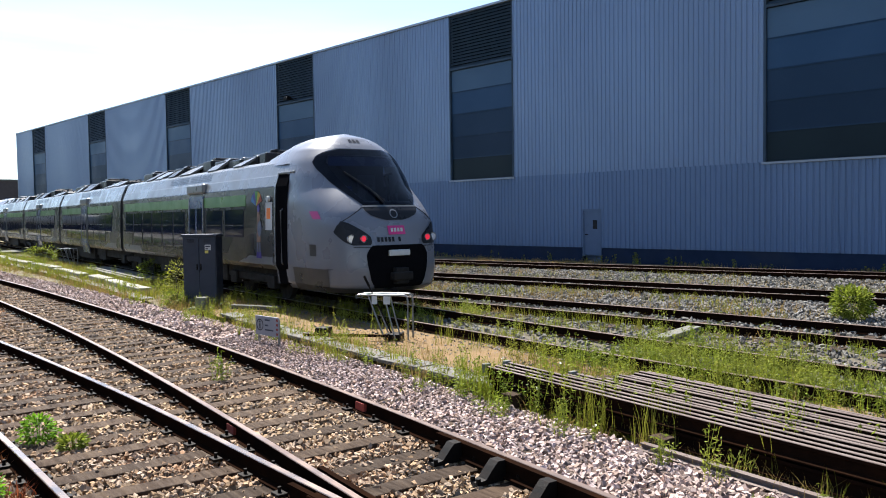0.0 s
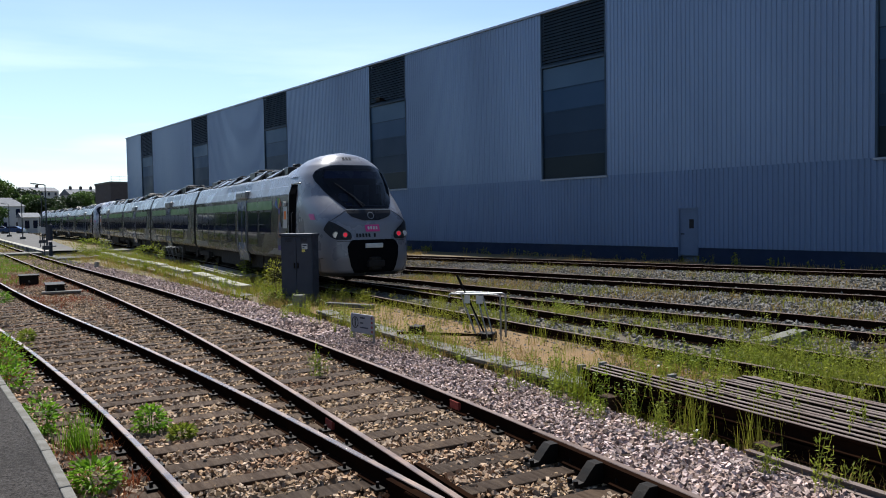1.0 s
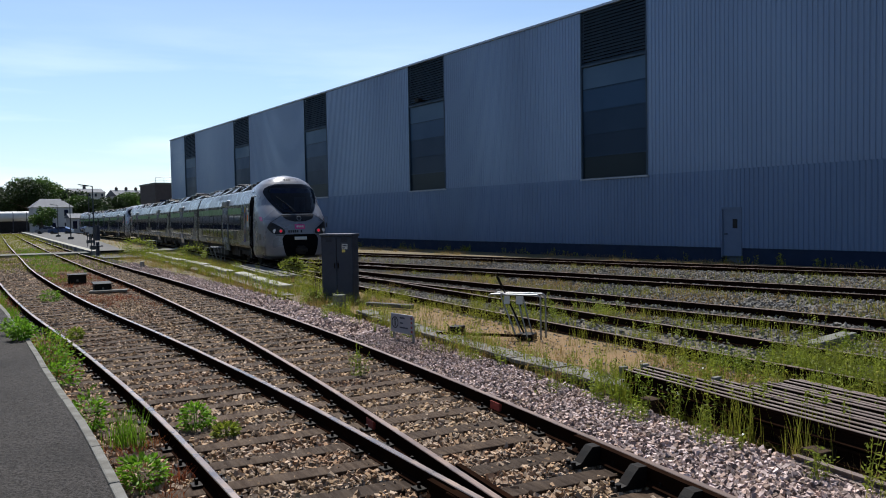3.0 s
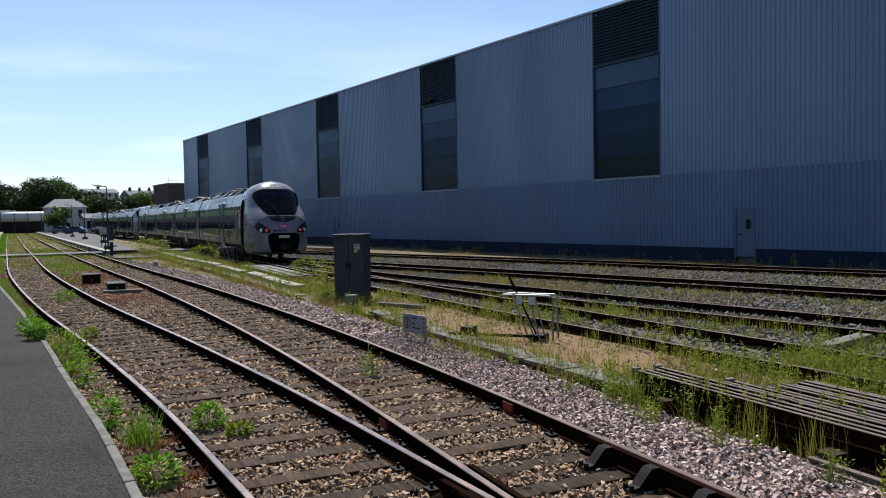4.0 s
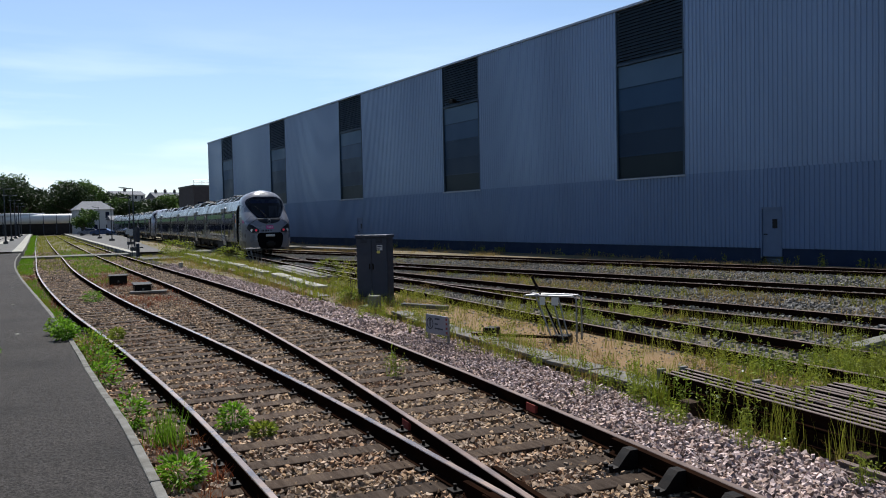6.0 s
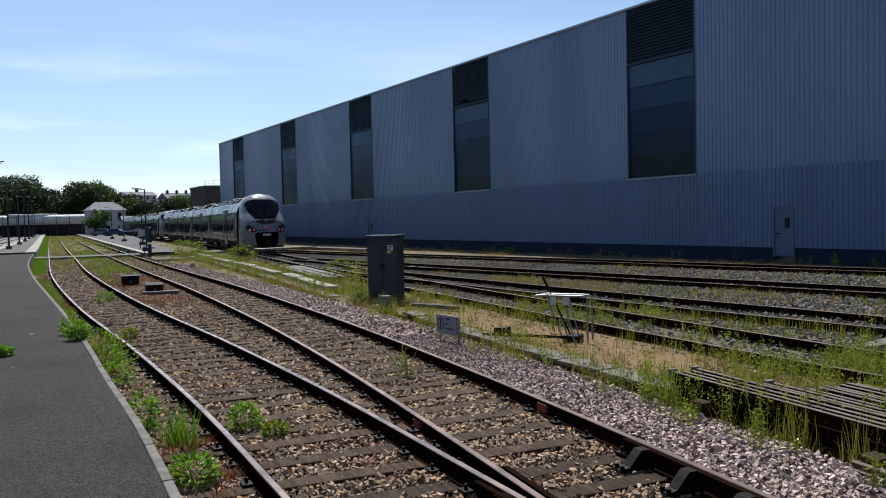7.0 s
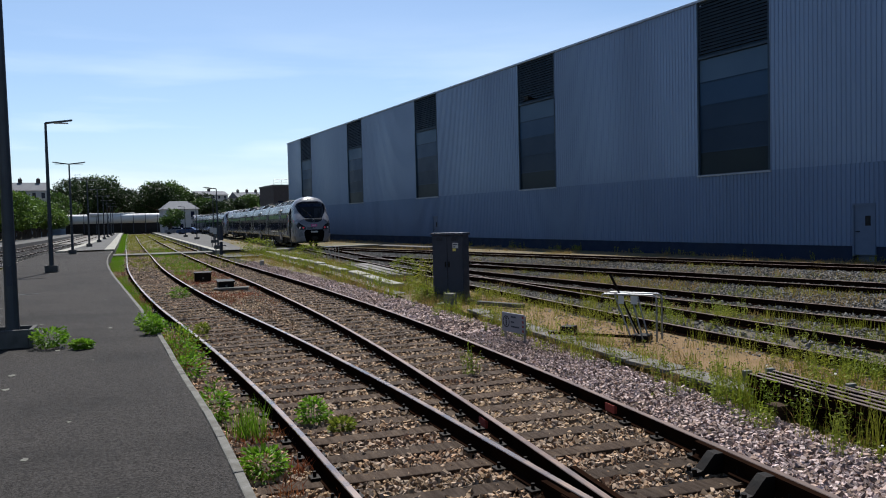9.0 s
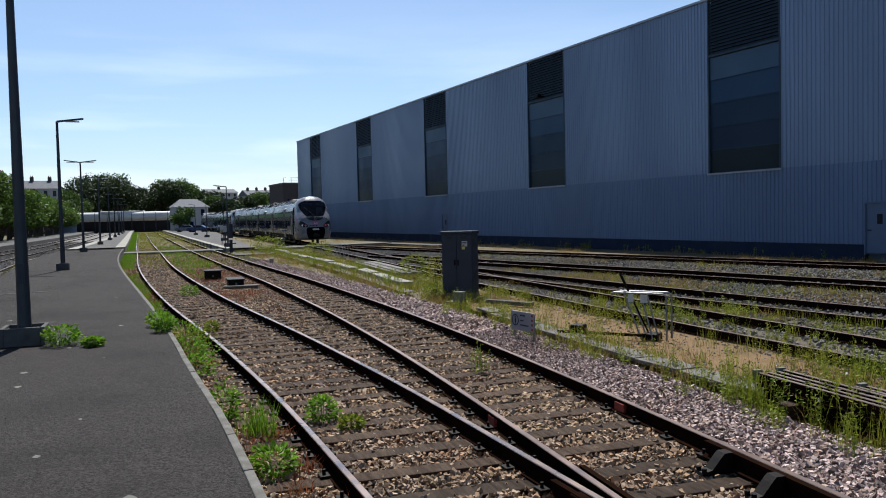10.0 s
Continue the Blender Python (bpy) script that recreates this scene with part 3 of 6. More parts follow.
def warehouse_window(a, b):
    w = thing("window", "tall dark translucent window below a grey louvre", "window", group="warehouse windows", kind="structure")
    fr = boxes((a - 0.09, a, WALL_Y - 0.085, WALL_Y + 0.1, Z_SILL, Z_HEAD), (b, b + 0.09, WALL_Y - 0.085, WALL_Y + 0.1, Z_SILL, Z_HEAD),
               (a - 0.09, b + 0.09, WALL_Y - 0.085, WALL_Y + 0.1, Z_HEAD, Z_HEAD + 0.1))
    part("frame", fr, M["louvre"], w)
    part("sill", boxes((a - 0.15, b + 0.15, WALL_Y - 0.13, WALL_Y + 0.1, Z_SILL - 0.09, Z_SILL), bevel=0.01), M["trim"], w, "pale metal sill")
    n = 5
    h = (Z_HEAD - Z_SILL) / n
    # bottom pane darkest, top palest: the light is in the pane colours
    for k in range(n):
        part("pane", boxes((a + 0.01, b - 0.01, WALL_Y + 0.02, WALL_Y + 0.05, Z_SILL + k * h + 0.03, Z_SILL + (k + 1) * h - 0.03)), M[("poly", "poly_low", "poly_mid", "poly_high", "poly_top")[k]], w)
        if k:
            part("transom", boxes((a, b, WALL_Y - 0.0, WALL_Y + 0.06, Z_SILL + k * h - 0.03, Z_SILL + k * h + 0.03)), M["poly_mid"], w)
    lv = thing("louvre", "dark grey horizontal ventilation louvre", "louvre", kind="structure")
    lv.parent = w
    del lv["category"]
    # near-black sheet paints the shade behind the slats
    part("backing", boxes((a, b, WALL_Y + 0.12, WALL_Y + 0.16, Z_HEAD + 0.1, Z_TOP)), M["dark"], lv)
    m = 17
    h = (Z_TOP - Z_HEAD - 0.1) / m
    bm = bmesh.new()
    box(bm, a + 0.01, b - 0.01, -0.09, 0.09, -0.012, 0.012)
    me = None
    for k in range(m):
        if me is None:
            ob = part("slat", bm, M["louvre"], lv)
            me = ob.data
        else:
            ob = new("slat", me)
            ob.parent = lv
        ob.matrix_basis = pose(0, WALL_Y - 0.0, Z_HEAD + 0.1 + (k + 0.5) * h, 50, 0, 0)
    part("edge_trim", boxes((a - 0.07, a, WALL_Y - 0.085, WALL_Y + 0.1, Z_HEAD + 0.1, Z_TOP), (b, b + 0.07, WALL_Y - 0.085, WALL_Y + 0.1, Z_HEAD + 0.1, Z_TOP)), M["louvre"], lv)


for a, b in WIN:
    warehouse_window(a, b)
for d in DOORS:
    dr = thing("door", "grey steel service door with a small dark window", "door", group="warehouse doors", kind="structure")
    part("frame", boxes((d - 0.06, d, WALL_Y - 0.09, WALL_Y + 0.1, 0, 2.25), (d + 0.93, d + 0.99, WALL_Y - 0.09, WALL_Y + 0.1, 0, 2.25), (d, d + 0.93, WALL_Y - 0.09, WALL_Y + 0.1, 2.17, 2.25)), M["door"], dr)
    leaf = part("leaf", boxes((d, d + 0.93, WALL_Y - 0.03, WALL_Y + 0.02, 0.05, 2.17)), M["door"], dr)
    part("window", boxes((d + 0.5, d + 0.74, WALL_Y - 0.04, WALL_Y - 0.03, 1.3, 1.72)), M["black"], leaf)
    part("handle", boxes((d + 0.08, d + 0.24, WALL_Y - 0.08, WALL_Y - 0.03, 1.02, 1.06)), M["iron"], leaf)


# ---- train ----
TM = dict(
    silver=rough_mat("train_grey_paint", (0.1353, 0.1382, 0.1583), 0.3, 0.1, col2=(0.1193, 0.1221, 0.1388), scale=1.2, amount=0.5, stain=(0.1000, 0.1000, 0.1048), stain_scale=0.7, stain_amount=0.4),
    # side grey, kept darker than the nose to stand for dim reflections
    side=rough_mat("train_side_dimmed_grey", (0.0349, 0.0349, 0.0361), 0.24, 0.1, col2=(0.0291, 0.0291, 0.0302), scale=1.2, amount=0.5, stain=(0.0233, 0.0226, 0.0215), stain_scale=0.7, stain_amount=0.5, spec=0.25),
    pale=rough_mat("train_pale_paint", (0.1362, 0.1390, 0.1446), 0.3, 0.2, col2=(0.1173, 0.1199, 0.1227), scale=1.5, amount=0.5),
    grey=rough_mat("train_dark_grey_paint", (0.0468, 0.0468, 0.0504), 0.35, 0.3, col2=(0.0390, 0.0390, 0.0416), scale=2.0, amount=0.5),
    green=rough_mat("train_green_stripe", (0.0509, 0.1560, 0.0120), 0.35, col2=(0.0422, 0.1320, 0.0106), scale=2.0),
    glass=rough_mat("tinted_train_glass", (0.006, 0.010, 0.026), 0.06, col2=(0.008, 0.012, 0.032), scale=1.0, spec=0.18),
    blue=rough_mat("dark_blue_door", (0.03, 0.055, 0.13), 0.25, col2=(0.025, 0.045, 0.1), scale=2.0),
    black=rough_mat("train_black", (0.014, 0.014, 0.016), 0.3, col2=(0.02, 0.02, 0.022), scale=3.0, spec=0.12),
    # grimy underframe, darkened further to paint the shade below the cars
    under=rough_mat("underframe_grime_shade", (0.0200, 0.0176, 0.0160), 0.8, 0.2, col2=(0.0120, 0.0108, 0.0100), scale=6.0, bump=0.3),
    purple=rough_mat("magenta_logo", (0.42, 0.02, 0.14), 0.4, col2=(0.34, 0.015, 0.16), scale=4.0),
    orange=rough_mat("orange_sticker", (0.75, 0.2, 0.04), 0.5),
    lens=rough_mat("clear_headlight", (0.7, 0.72, 0.75), 0.12, 0.4),
    tail=lamp_mat("red_tail_light", (0.5, 0.01, 0.03), 0.3),
)
PAINT = {nm: rough_mat("mural_" + nm, col, 0.5) for nm, col in (("red", (0.3, 0.05, 0.03)), ("yellow", (0.42, 0.3, 0.04)), ("leafgreen", (0.06, 0.22, 0.05)),
                                                                 ("violet", (0.07, 0.05, 0.2)), ("sky", (0.06, 0.16, 0.3)), ("tan", (0.2, 0.12, 0.08)), ("slate", (0.11, 0.12, 0.16)))}
TM["screen"] = tinted_glass("tinted_windscreen")
# half-width over height of the body, and how far the nose reaches at each height
HW_Z = [0.42, 0.54, 0.95, 1.6, 2.4, 3.0, 3.35, 3.6, 3.8, 3.93, 3.99]
HW_W = [1.26, 1.36, 1.42, 1.42, 1.40, 1.33, 1.24, 1.08, 0.82, 0.5, 0.12]
NS_Z = [0.42, 0.56, 0.9, 1.4, 1.9, 2.15, 2.5, 3.0, 3.4, 3.7, 3.88, 3.99]
NS_S = [2.4, 2.66, 2.69, 2.66, 2.55, 2.44, 2.14, 1.68, 1.3, 1.0, 0.75, 0.4]


def blunt(z):
    """How square the nose is in plan at a height."""
    return float(np.interp(z, [1.9, 2.7], [4.2, 2.7]))


# half-width of the windscreen over height
WS_Z = [2.28, 2.5, 2.8, 3.1, 3.27, 3.4, 3.5, 3.58]
WS_W = [0.63, 0.82, 1.0, 1.11, 1.12, 1.04, 0.88, 0.6]


def hw(z):
    return float(np.interp(z, HW_Z, HW_W))


def nose_x(y, z):
    r = min(1.0, abs(y) / hw(z))
    p = blunt(z)
    return float(np.interp(z, NS_Z, NS_S)) * (1 - r ** p) ** (1 / p)


def nose_shell():
    zs = np.concatenate([np.linspace(0.42, 0.9, 8), np.linspace(1.0, 3.5, 30), np.linspace(3.56, 3.99, 12)])
    ph = np.linspace(-math.pi / 2, math.pi / 2, 49)
    v, f = [], []
    for z in zs:
        w, s = hw(z), float(np.interp(z, NS_Z, NS_S))
        for a in ph:
            c, q = abs(math.cos(a)) ** (2 / blunt(z)), math.copysign(abs(math.sin(a)) ** (2 / blunt(z)), a)
            v.append((s * c, w * q, z))
    k = len(ph)
    f = [(i * k + j, i * k + j + 1, (i + 1) * k + j + 1, (i + 1) * k + j) for i in range(len(zs) - 1) for j in range(k - 1)]
    # the windscreen's opening
    f = [q for q in f if not all(2.33 < v[i][2] < 3.47 and abs(v[i][1]) < 0.88 * np.interp(v[i][2], WS_Z, WS_W) for i in q)]
    f += [tuple((len(zs) - 1) * k + j for j in range(k)), tuple(range(k))[::-1]]
    return v, f


def nose_patch(z0, z1, left, right, lift=0.012, nz=14, ny=24):
    """A skin piece on the nose between heights, with y edges given as functions of z."""
    v = []
    for i in range(nz + 1):
        z = z0 + (z1 - z0) * i / nz
        a, b = left(z), right(z)
        for j in range(ny + 1):
            y = a + (b - a) * j / ny
            e = 0.02
            x = nose_x(y, z)
            gy = (nose_x(y + e, z) - nose_x(y - e, z)) / (2 * e)
            gz = (nose_x(y, min(z + e, 3.98)) - nose_x(y, z - e)) / (2 * e)
            n = Vector((1, -gy, -gz)).normalized()
            v.append(tuple(Vector((x, y, z)) + n * lift))
    k = ny + 1
    return v, [(i * k + j, i * k + j + 1, (i + 1) * k + j + 1, (i + 1) * k + j) for i in range(nz) for j in range(ny)]


def lin(*pts):
    p = sorted(pts)
    return lambda z: float(np.interp(z, [q[0] for q in p], [q[1] for q in p]))


def body_shell(length):
    """Car body over x from -length to 0."""
    prof = [(1.34, 0.8), (1.42, 0.92), (1.42, 1.6), (1.40, 2.4), (1.385, 2.78)]
    v = [(x, y, z) for x in (-length, 0) for y, z in prof + [(-y, z) for y, z in prof[::-1]]]
    k = len(prof) * 2
    return v, [(i, (i + 1) % k, k + (i + 1) % k, k + i) for i in range(k)] + [tuple(range(k)), tuple(range(k, 2 * k))[::-1]]


def roof_shell(length):
    prof = [(1.385, 2.78), (1.30, 3.04), (1.285, 3.06), (1.16, 3.36), (1.04, 3.44), (0.5, 3.5)]
    v = [(x, y, z) for x in (-length + 0.02, -0.02) for y, z in prof + [(-y, z) for y, z in prof[::-1]]]
    k = len(prof) * 2
    return v, [(i, (i + 1) % k, k + (i + 1) % k, k + i) for i in range(k)] + [tuple(range(k)), tuple(range(k, 2 * k))[::-1]]


def side_y(z):
    return float(np.interp(z, [0.34, 0.8, 0.92, 1.6, 2.4, 2.78, 3.04, 3.36], [1.3, 1.36, 1.42, 1.42, 1.40, 1.385, 1.30, 1.16]))


def side_panel(x0, x1, z0, z1, side, lift=0.01, thick=0.03, x2=None, x3=None):
    """A plate that follows the body side; x2, x3: its lower corners, where they differ."""
    x2, x3 = (x0 if x2 is None else x2), (x1 if x3 is None else x3)
    zs = [z0] + [z for z in (0.8, 0.92, 1.6, 2.4, 2.78, 3.04, 3.36) if z0 + 0.01 < z < z1 - 0.01] + [z1]
    v, f = [], []
    for z in zs:
        t = (z - z0) / (z1 - z0)
        a, b = x2 + (x0 - x2) * t, x3 + (x1 - x3) * t
        y = side_y(z)
        v += [(a, side * (y + lift), z), (b, side * (y + lift), z), (b, side * (y + lift - thick), z), (a, side * (y + lift - thick), z)]
    for i in range(len(zs) - 1):
        for j in range(4):
            k = (j + 1) % 4
            f.append((i * 4 + j, i * 4 + k, i * 4 + 4 + k, i * 4 + 4 + j))
    n = len(v)
    return v, f + [(3, 2, 1, 0), (n - 4, n - 3, n - 2, n - 1)]


def bogie(parent, x):
    b = part("bogie", boxes((x - 1.7, x + 1.7, -1.16, -1.0, 0.42, 0.62), (x - 1.7, x + 1.7, 1.0, 1.16, 0.42, 0.62), (x - 0.25, x + 0.25, -1.1, 1.1, 0.35, 0.6),
                            (x - 1.5, x - 1.05, -1.24, -1.08, 0.3, 0.62), (x + 1.05, x + 1.5, -1.24, -1.08, 0.3, 0.62), bevel=0.02), TM["under"], parent)
    for dx in (-1.25, 1.25):
        for s in (-1, 1):
            bm = bmesh.new()
            rod(bm, (x + dx, s * 0.69, 0.43), (x + dx, s * 0.82, 0.43), 0.43, n=20)
            rod(bm, (x + dx, s * 0.8, 0.43), (x + dx, s * 0.95, 0.43), 0.13, n=12)
            part("wheel", bm, TM["under"], b)


def car(name, length, label, nose=False, doors=(), windows=(), bogies=(), boxes_on=()):
    """A train car; its front end is at x = 0 and its rear at -length. The nose reaches forward of 0."""
    c = thing(name, label, "train car", group="train cars")
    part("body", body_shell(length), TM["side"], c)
    # the roof's pale colour paints sky light on the sloping edge
    part("roof", roof_shell(length), TM["pale"], c, "sloping roof edge, coloured pale for the sky light on it")
    part("floor_pan", boxes((-length + 0.3, -0.1, -1.1, 1.1, 0.45, 0.82), (-length * 0.72, -length * 0.45, -1.2, 1.2, 0.25, 0.8), (-length * 0.4, -length * 0.3, -1.15, 1.15, 0.3, 0.8), bevel=0.03), TM["under"], c)
    for s in (-1, 1):
        lo, hi = min(w[0] for w in windows), max(w[1] for w in windows)
        band_p = part("window_band", side_panel(lo - 0.2, hi + 0.15, 1.1, 2.33, s, 0.004, 0.02, lo + 0.95, hi - 1.2), TM["black"], c, "glossy black window band")
        for a, b in windows:
            z0 = 1.55 if (a < lo + 0.5 or b > hi - 0.5) else 1.17
            part("window_pane", side_panel(a, b, z0, 2.27, s, 0.012, 0.02), TM["glass"], band_p)
            part("window_frame", side_panel(a - 0.03, a, z0, 2.27, s, 0.016, 0.02), TM["side"], band_p)
            part("window_bar", side_panel(a + 0.03, b - 0.03, 1.84, 1.87, s, 0.018, 0.01), TM["side"], band_p)
        part("green_stripe", side_panel(lo - 0.2, hi + 0.15, 2.35, 2.64, s, 0.006, 0.02), TM["green"], c, "bright green stripe")
        # thin black strip paints the shadow gap where side meets roof
        part("roof_seam", side_panel(-length + 0.02, -0.6, 2.775, 2.8, s, 0.006, 0.02), TM["black"], c)
        part("lower_panel", side_panel(-length + 0.2, -length + 2.4, 0.84, 1.1, s, 0.004, 0.02, -length + 0.2, -length + 3.0), TM["pale"], c, "paler grey end panel")
        part("lower_panel", side_panel(-2.2, -0.7, 0.9, 1.1, s, 0.004, 0.02, -3.0, -0.7), TM["pale"], c, "paler grey end panel")
        for x in doors:
            d = part("door", side_panel(x - 0.65, x + 0.65, 0.55, 2.7, s, 0.02, 0.05), TM["blue"], c, "dark blue passenger door")
            for dx in (-0.31, 0.31):
                part("door_window", side_panel(x + dx - 0.22, x + dx + 0.22, 1.2, 2.35, s, 0.028, 0.02), TM["glass"], d)
                part("door_rail", side_panel(x + dx * 2.1 - 0.03, x + dx * 2.1 + 0.03, 0.52, 2.62, s, 0.035, 0.04), TM["pale"], d)
            bm = bmesh.new()
            box(bm, x - 0.75, x + 0.75, s * 1.3 - 0.16, s * 1.3 + 0.16, 2.76, 3.06, bevel=0.06)
            part("door_hood", bm, TM["pale"], c, "pale rounded housing over the door")
        for a, b in ((-length * 0.62, -length * 0.62 + 1.9), (-length * 0.62 + 2.1, -length * 0.62 + 4.0)):
            for k in range(4):
                part("vent_slot", side_panel(a, b, 3.14 + k * 0.05, 3.16 + k * 0.05, s, 0.004, 0.02), TM["grey"], c)
    for x in bogies:
        bogie(c, x)
    rng = random.Random(name + str(length))
    for a, b, h in boxes_on:
        x = a
        while x < b - 0.5:
            ln = min(rng.uniform(0.9, 1.9), b - x)
            hh = h * rng.uniform(0.55, 1.1)
            k = rng.uniform(0.7, 0.9)
            r = part("roof_unit", boxes((x, x + ln * 0.86, -k, k, 3.46, 3.46 + hh), (x + 0.1, x + ln * 0.5, -k * 0.7, k * 0.6, 3.46 + hh, 3.5 + hh * 1.2), bevel=0.04), TM["black"], c, "dark roof equipment case")
            for s in (-1, 1):
                e = x + ln * rng.uniform(0.6, 1.0)
                v = [(x - 0.1, s * 1.08, 3.46), (e - 0.25, s * 1.08, 3.46), (e + 0.25, s * (k - 0.1), 3.5 + hh), (x + 0.3, s * (k - 0.1), 3.5 + hh * rng.uniform(0.7, 1.1))]
                v += [(p, y - s * 0.05, z - 0.04) for p, y, z in v]
                if rng.random() < 0.75:
                    part("slanted_cover", (v, [(0, 1, 2, 3), (7, 6, 5, 4), (0, 4, 5, 1), (1, 5, 6, 2), (2, 6, 7, 3), (3, 7, 4, 0)]), TM["pale"] if rng.random() < 0.6 else TM["grey"], r)
            bm = bmesh.new()
            y = rng.uniform(-0.6, 0.6)
            pipe(bm, [(x, y, 3.46), (x + 0.2, y, 3.54 + hh), (x + ln - 0.2, y + 0.1, 3.56 + hh), (x + ln, y, 3.46)], 0.03, 6)
            part("cable", bm, TM["black"], r)
            x += ln
    bm = bmesh.new()
    for k in range(5):
        box(bm, -length - 0.06 - 0.075 * k - 0.03, -length - 0.06 - 0.075 * k, -1.2 + 0.02 * (k % 2), 1.2 - 0.02 * (k % 2), 0.6, 3.3, bevel=0.02)
    part("gangway_bellows", bm, M["rubber"], c, "black rubber gangway bellows")
    if nose:
        cab_front(c)
    return c


def side_shape(pts, s, lift):
    """A flat painted shape on the car's side from (x, z) corners."""
    return [(x, s * (side_y(z) + lift), z) for x, z in pts], [tuple(range(len(pts)))]


def mural(c, s):
    """Painted decoration behind the cab door, as plain coloured shapes."""
    hub = (-1.72, 2.34)
    arc = [(-1.72 + 0.36 * math.cos(a), 2.42 + 0.3 * math.sin(a)) for a in np.linspace(0.15, 3.0, 6)]
    for k, nm in enumerate(("red", "yellow", "leafgreen", "violet", "sky")):
        part("mural_patch", side_shape([hub, arc[k], arc[k + 1]], s, 0.008), PAINT[nm], c)
    part("mural_patch", side_shape([(-1.70, 1.45), (-1.44, 1.45), (-1.47, 1.95), (-1.52, 2.22), (-1.64, 2.22), (-1.68, 1.95)], s, 0.008), PAINT["tan"], c)
    part("mural_patch", side_shape([(-1.5 + 0.13 * math.cos(a), 1.78 + 0.2 * math.sin(a)) for a in np.linspace(0, 6.0, 12)], s, 0.012), PAINT["slate"], c)
    part("mural_patch", side_shape([(-1.58 + 0.09 * math.cos(a), 2.28 + 0.1 * math.sin(a)) for a in np.linspace(0, 6.0, 10)], s, 0.010), PAINT["violet"], c)
    for x in (-1.66, -1.52):
        part("mural_patch", side_shape([(x - 0.03, 1.2), (x + 0.06, 1.2), (x + 0.06, 1.43), (x - 0.02, 1.43)], s, 0.008), PAINT["slate"], c)
        part("mural_patch", side_shape([(x - 0.08, 1.05), (x + 0.12, 1.05), (x + 0.08, 1.2), (x - 0.04, 1.2)], s, 0.008), PAINT["violet"], c)


def cab_front(c):
    part("nose", nose_shell(), TM["silver"], c, "smooth pale grey rounded cab nose", True)
    def w(z):
        return float(np.interp(z, WS_Z, WS_W))

    for nm, z0, z1, lf, rt in (("side", 2.28, 3.58, lambda z: -w(z), lambda z: -0.82 * w(z)), ("side", 2.28, 3.58, lambda z: 0.82 * w(z), w),
                               ("top", 3.42, 3.575, lambda z: -0.84 * w(z), lambda z: 0.84 * w(z)), ("bottom", 2.285, 2.36, lambda z: -0.84 * w(z), lambda z: 0.84 * w(z))):
        part("windscreen_surround", nose_patch(z0, z1, lf, rt, 0.009, 16, 12), TM["black"], c, "glossy black windscreen surround", True)
    part("windscreen", nose_patch(2.28, 3.58, lambda z: -w(z), w, 0.014, 22, 30), TM["screen"], c, "large tinted raked windscreen", True)
    part("sun_blind", nose_patch(3.2, 3.42, lambda z: -w(z) * 0.8, lambda z: w(z) * 0.8, -0.03, 4, 20), TM["blue"], c, "dark blue lowered sun blind", True)
    # driver's cab behind the glass
    part("cab_back_wall", boxes((0.06, 0.1, -1.2, 1.2, 0.9, 3.3)), TM["grey"], c)
    part("cab_floor", boxes((0.1, 1.5, -1.15, 1.15, 1.2, 1.25)), TM["under"], c)
    part("desk", boxes((1.0, 1.85, -0.75, 0.75, 1.9, 2.2), (1.35, 1.75, -0.35, 0.35, 2.2, 2.3), bevel=0.04), TM["black"], c, "dark driver's desk")
    part("seat", boxes((0.35, 0.85, -0.28, 0.28, 1.6, 1.75), (0.3, 0.45, -0.27, 0.27, 1.7, 2.5), (0.32, 0.44, -0.15, 0.15, 2.52, 2.78), bevel=0.04), TM["blue"], c, "dark blue driver's seat")
    part("cab_door_panel", boxes((0.1, 0.13, 0.45, 0.95, 1.3, 3.05), bevel=0.01), TM["pale"], c, "pale inner cab door")
    for k, (a, b) in enumerate((((-0.72, 3.02), (-0.1, 2.36)), ((-0.36, 2.66), (-0.16, 2.33)))):
        bm = bmesh.new()
        pts = []
        for i in range(7):
            y, z = a[0] + (b[0] - a[0]) * i / 6, a[1] + (b[1] - a[1]) * i / 6
            pts.append((nose_x(y, z) + 0.05, y, z + 0.02))
        pipe(bm, pts, 0.02, 6)
        part("wiper", bm, TM["black"], c)
    w2 = lin((1.96, 0.2), (2.0, 0.38), (2.07, 0.56), (2.16, 0.65), (2.25, 0.67))
    part("nose_panel", nose_patch(1.96, 2.25, lambda z: -w2(z), w2, 0.014, 8, 24), TM["black"], c, "glossy black curved panel", True)
    part("panel_trim", nose_patch(2.24, 2.265, lambda z: -0.68, lambda z: 0.68, 0.02, 2, 24), TM["pale"], c, "", True)
    # ring emblem
    v, f, k = [], [], 20
    for i in range(k):
        a = 2 * math.pi * i / k
        for r in (0.075, 0.1):
            y, z = r * math.cos(a), 2.1 + r * math.sin(a)
            v.append((nose_x(y, z) + 0.03, y, z))
    f = [(2 * i, 2 * i + 1, (2 * i + 3) % (2 * k), (2 * i + 2) % (2 * k)) for i in range(k)]
    part("ring_emblem", (v, f), TM["pale"], c)
    part("emblem_plate", nose_patch(1.65, 1.84, lambda z: -0.2 - (z - 1.65) * 0.1, lambda z: 0.22 - (z - 1.65) * 0.1, 0.014, 3, 6), TM["purple"], c, "magenta emblem plate")
    for y in (-0.12, -0.04, 0.04, 0.12):
        part("emblem_mark", nose_patch(1.71, 1.79, lambda z: y - 0.022, lambda z: y + 0.032, 0.02, 2, 2), M["white"], c)
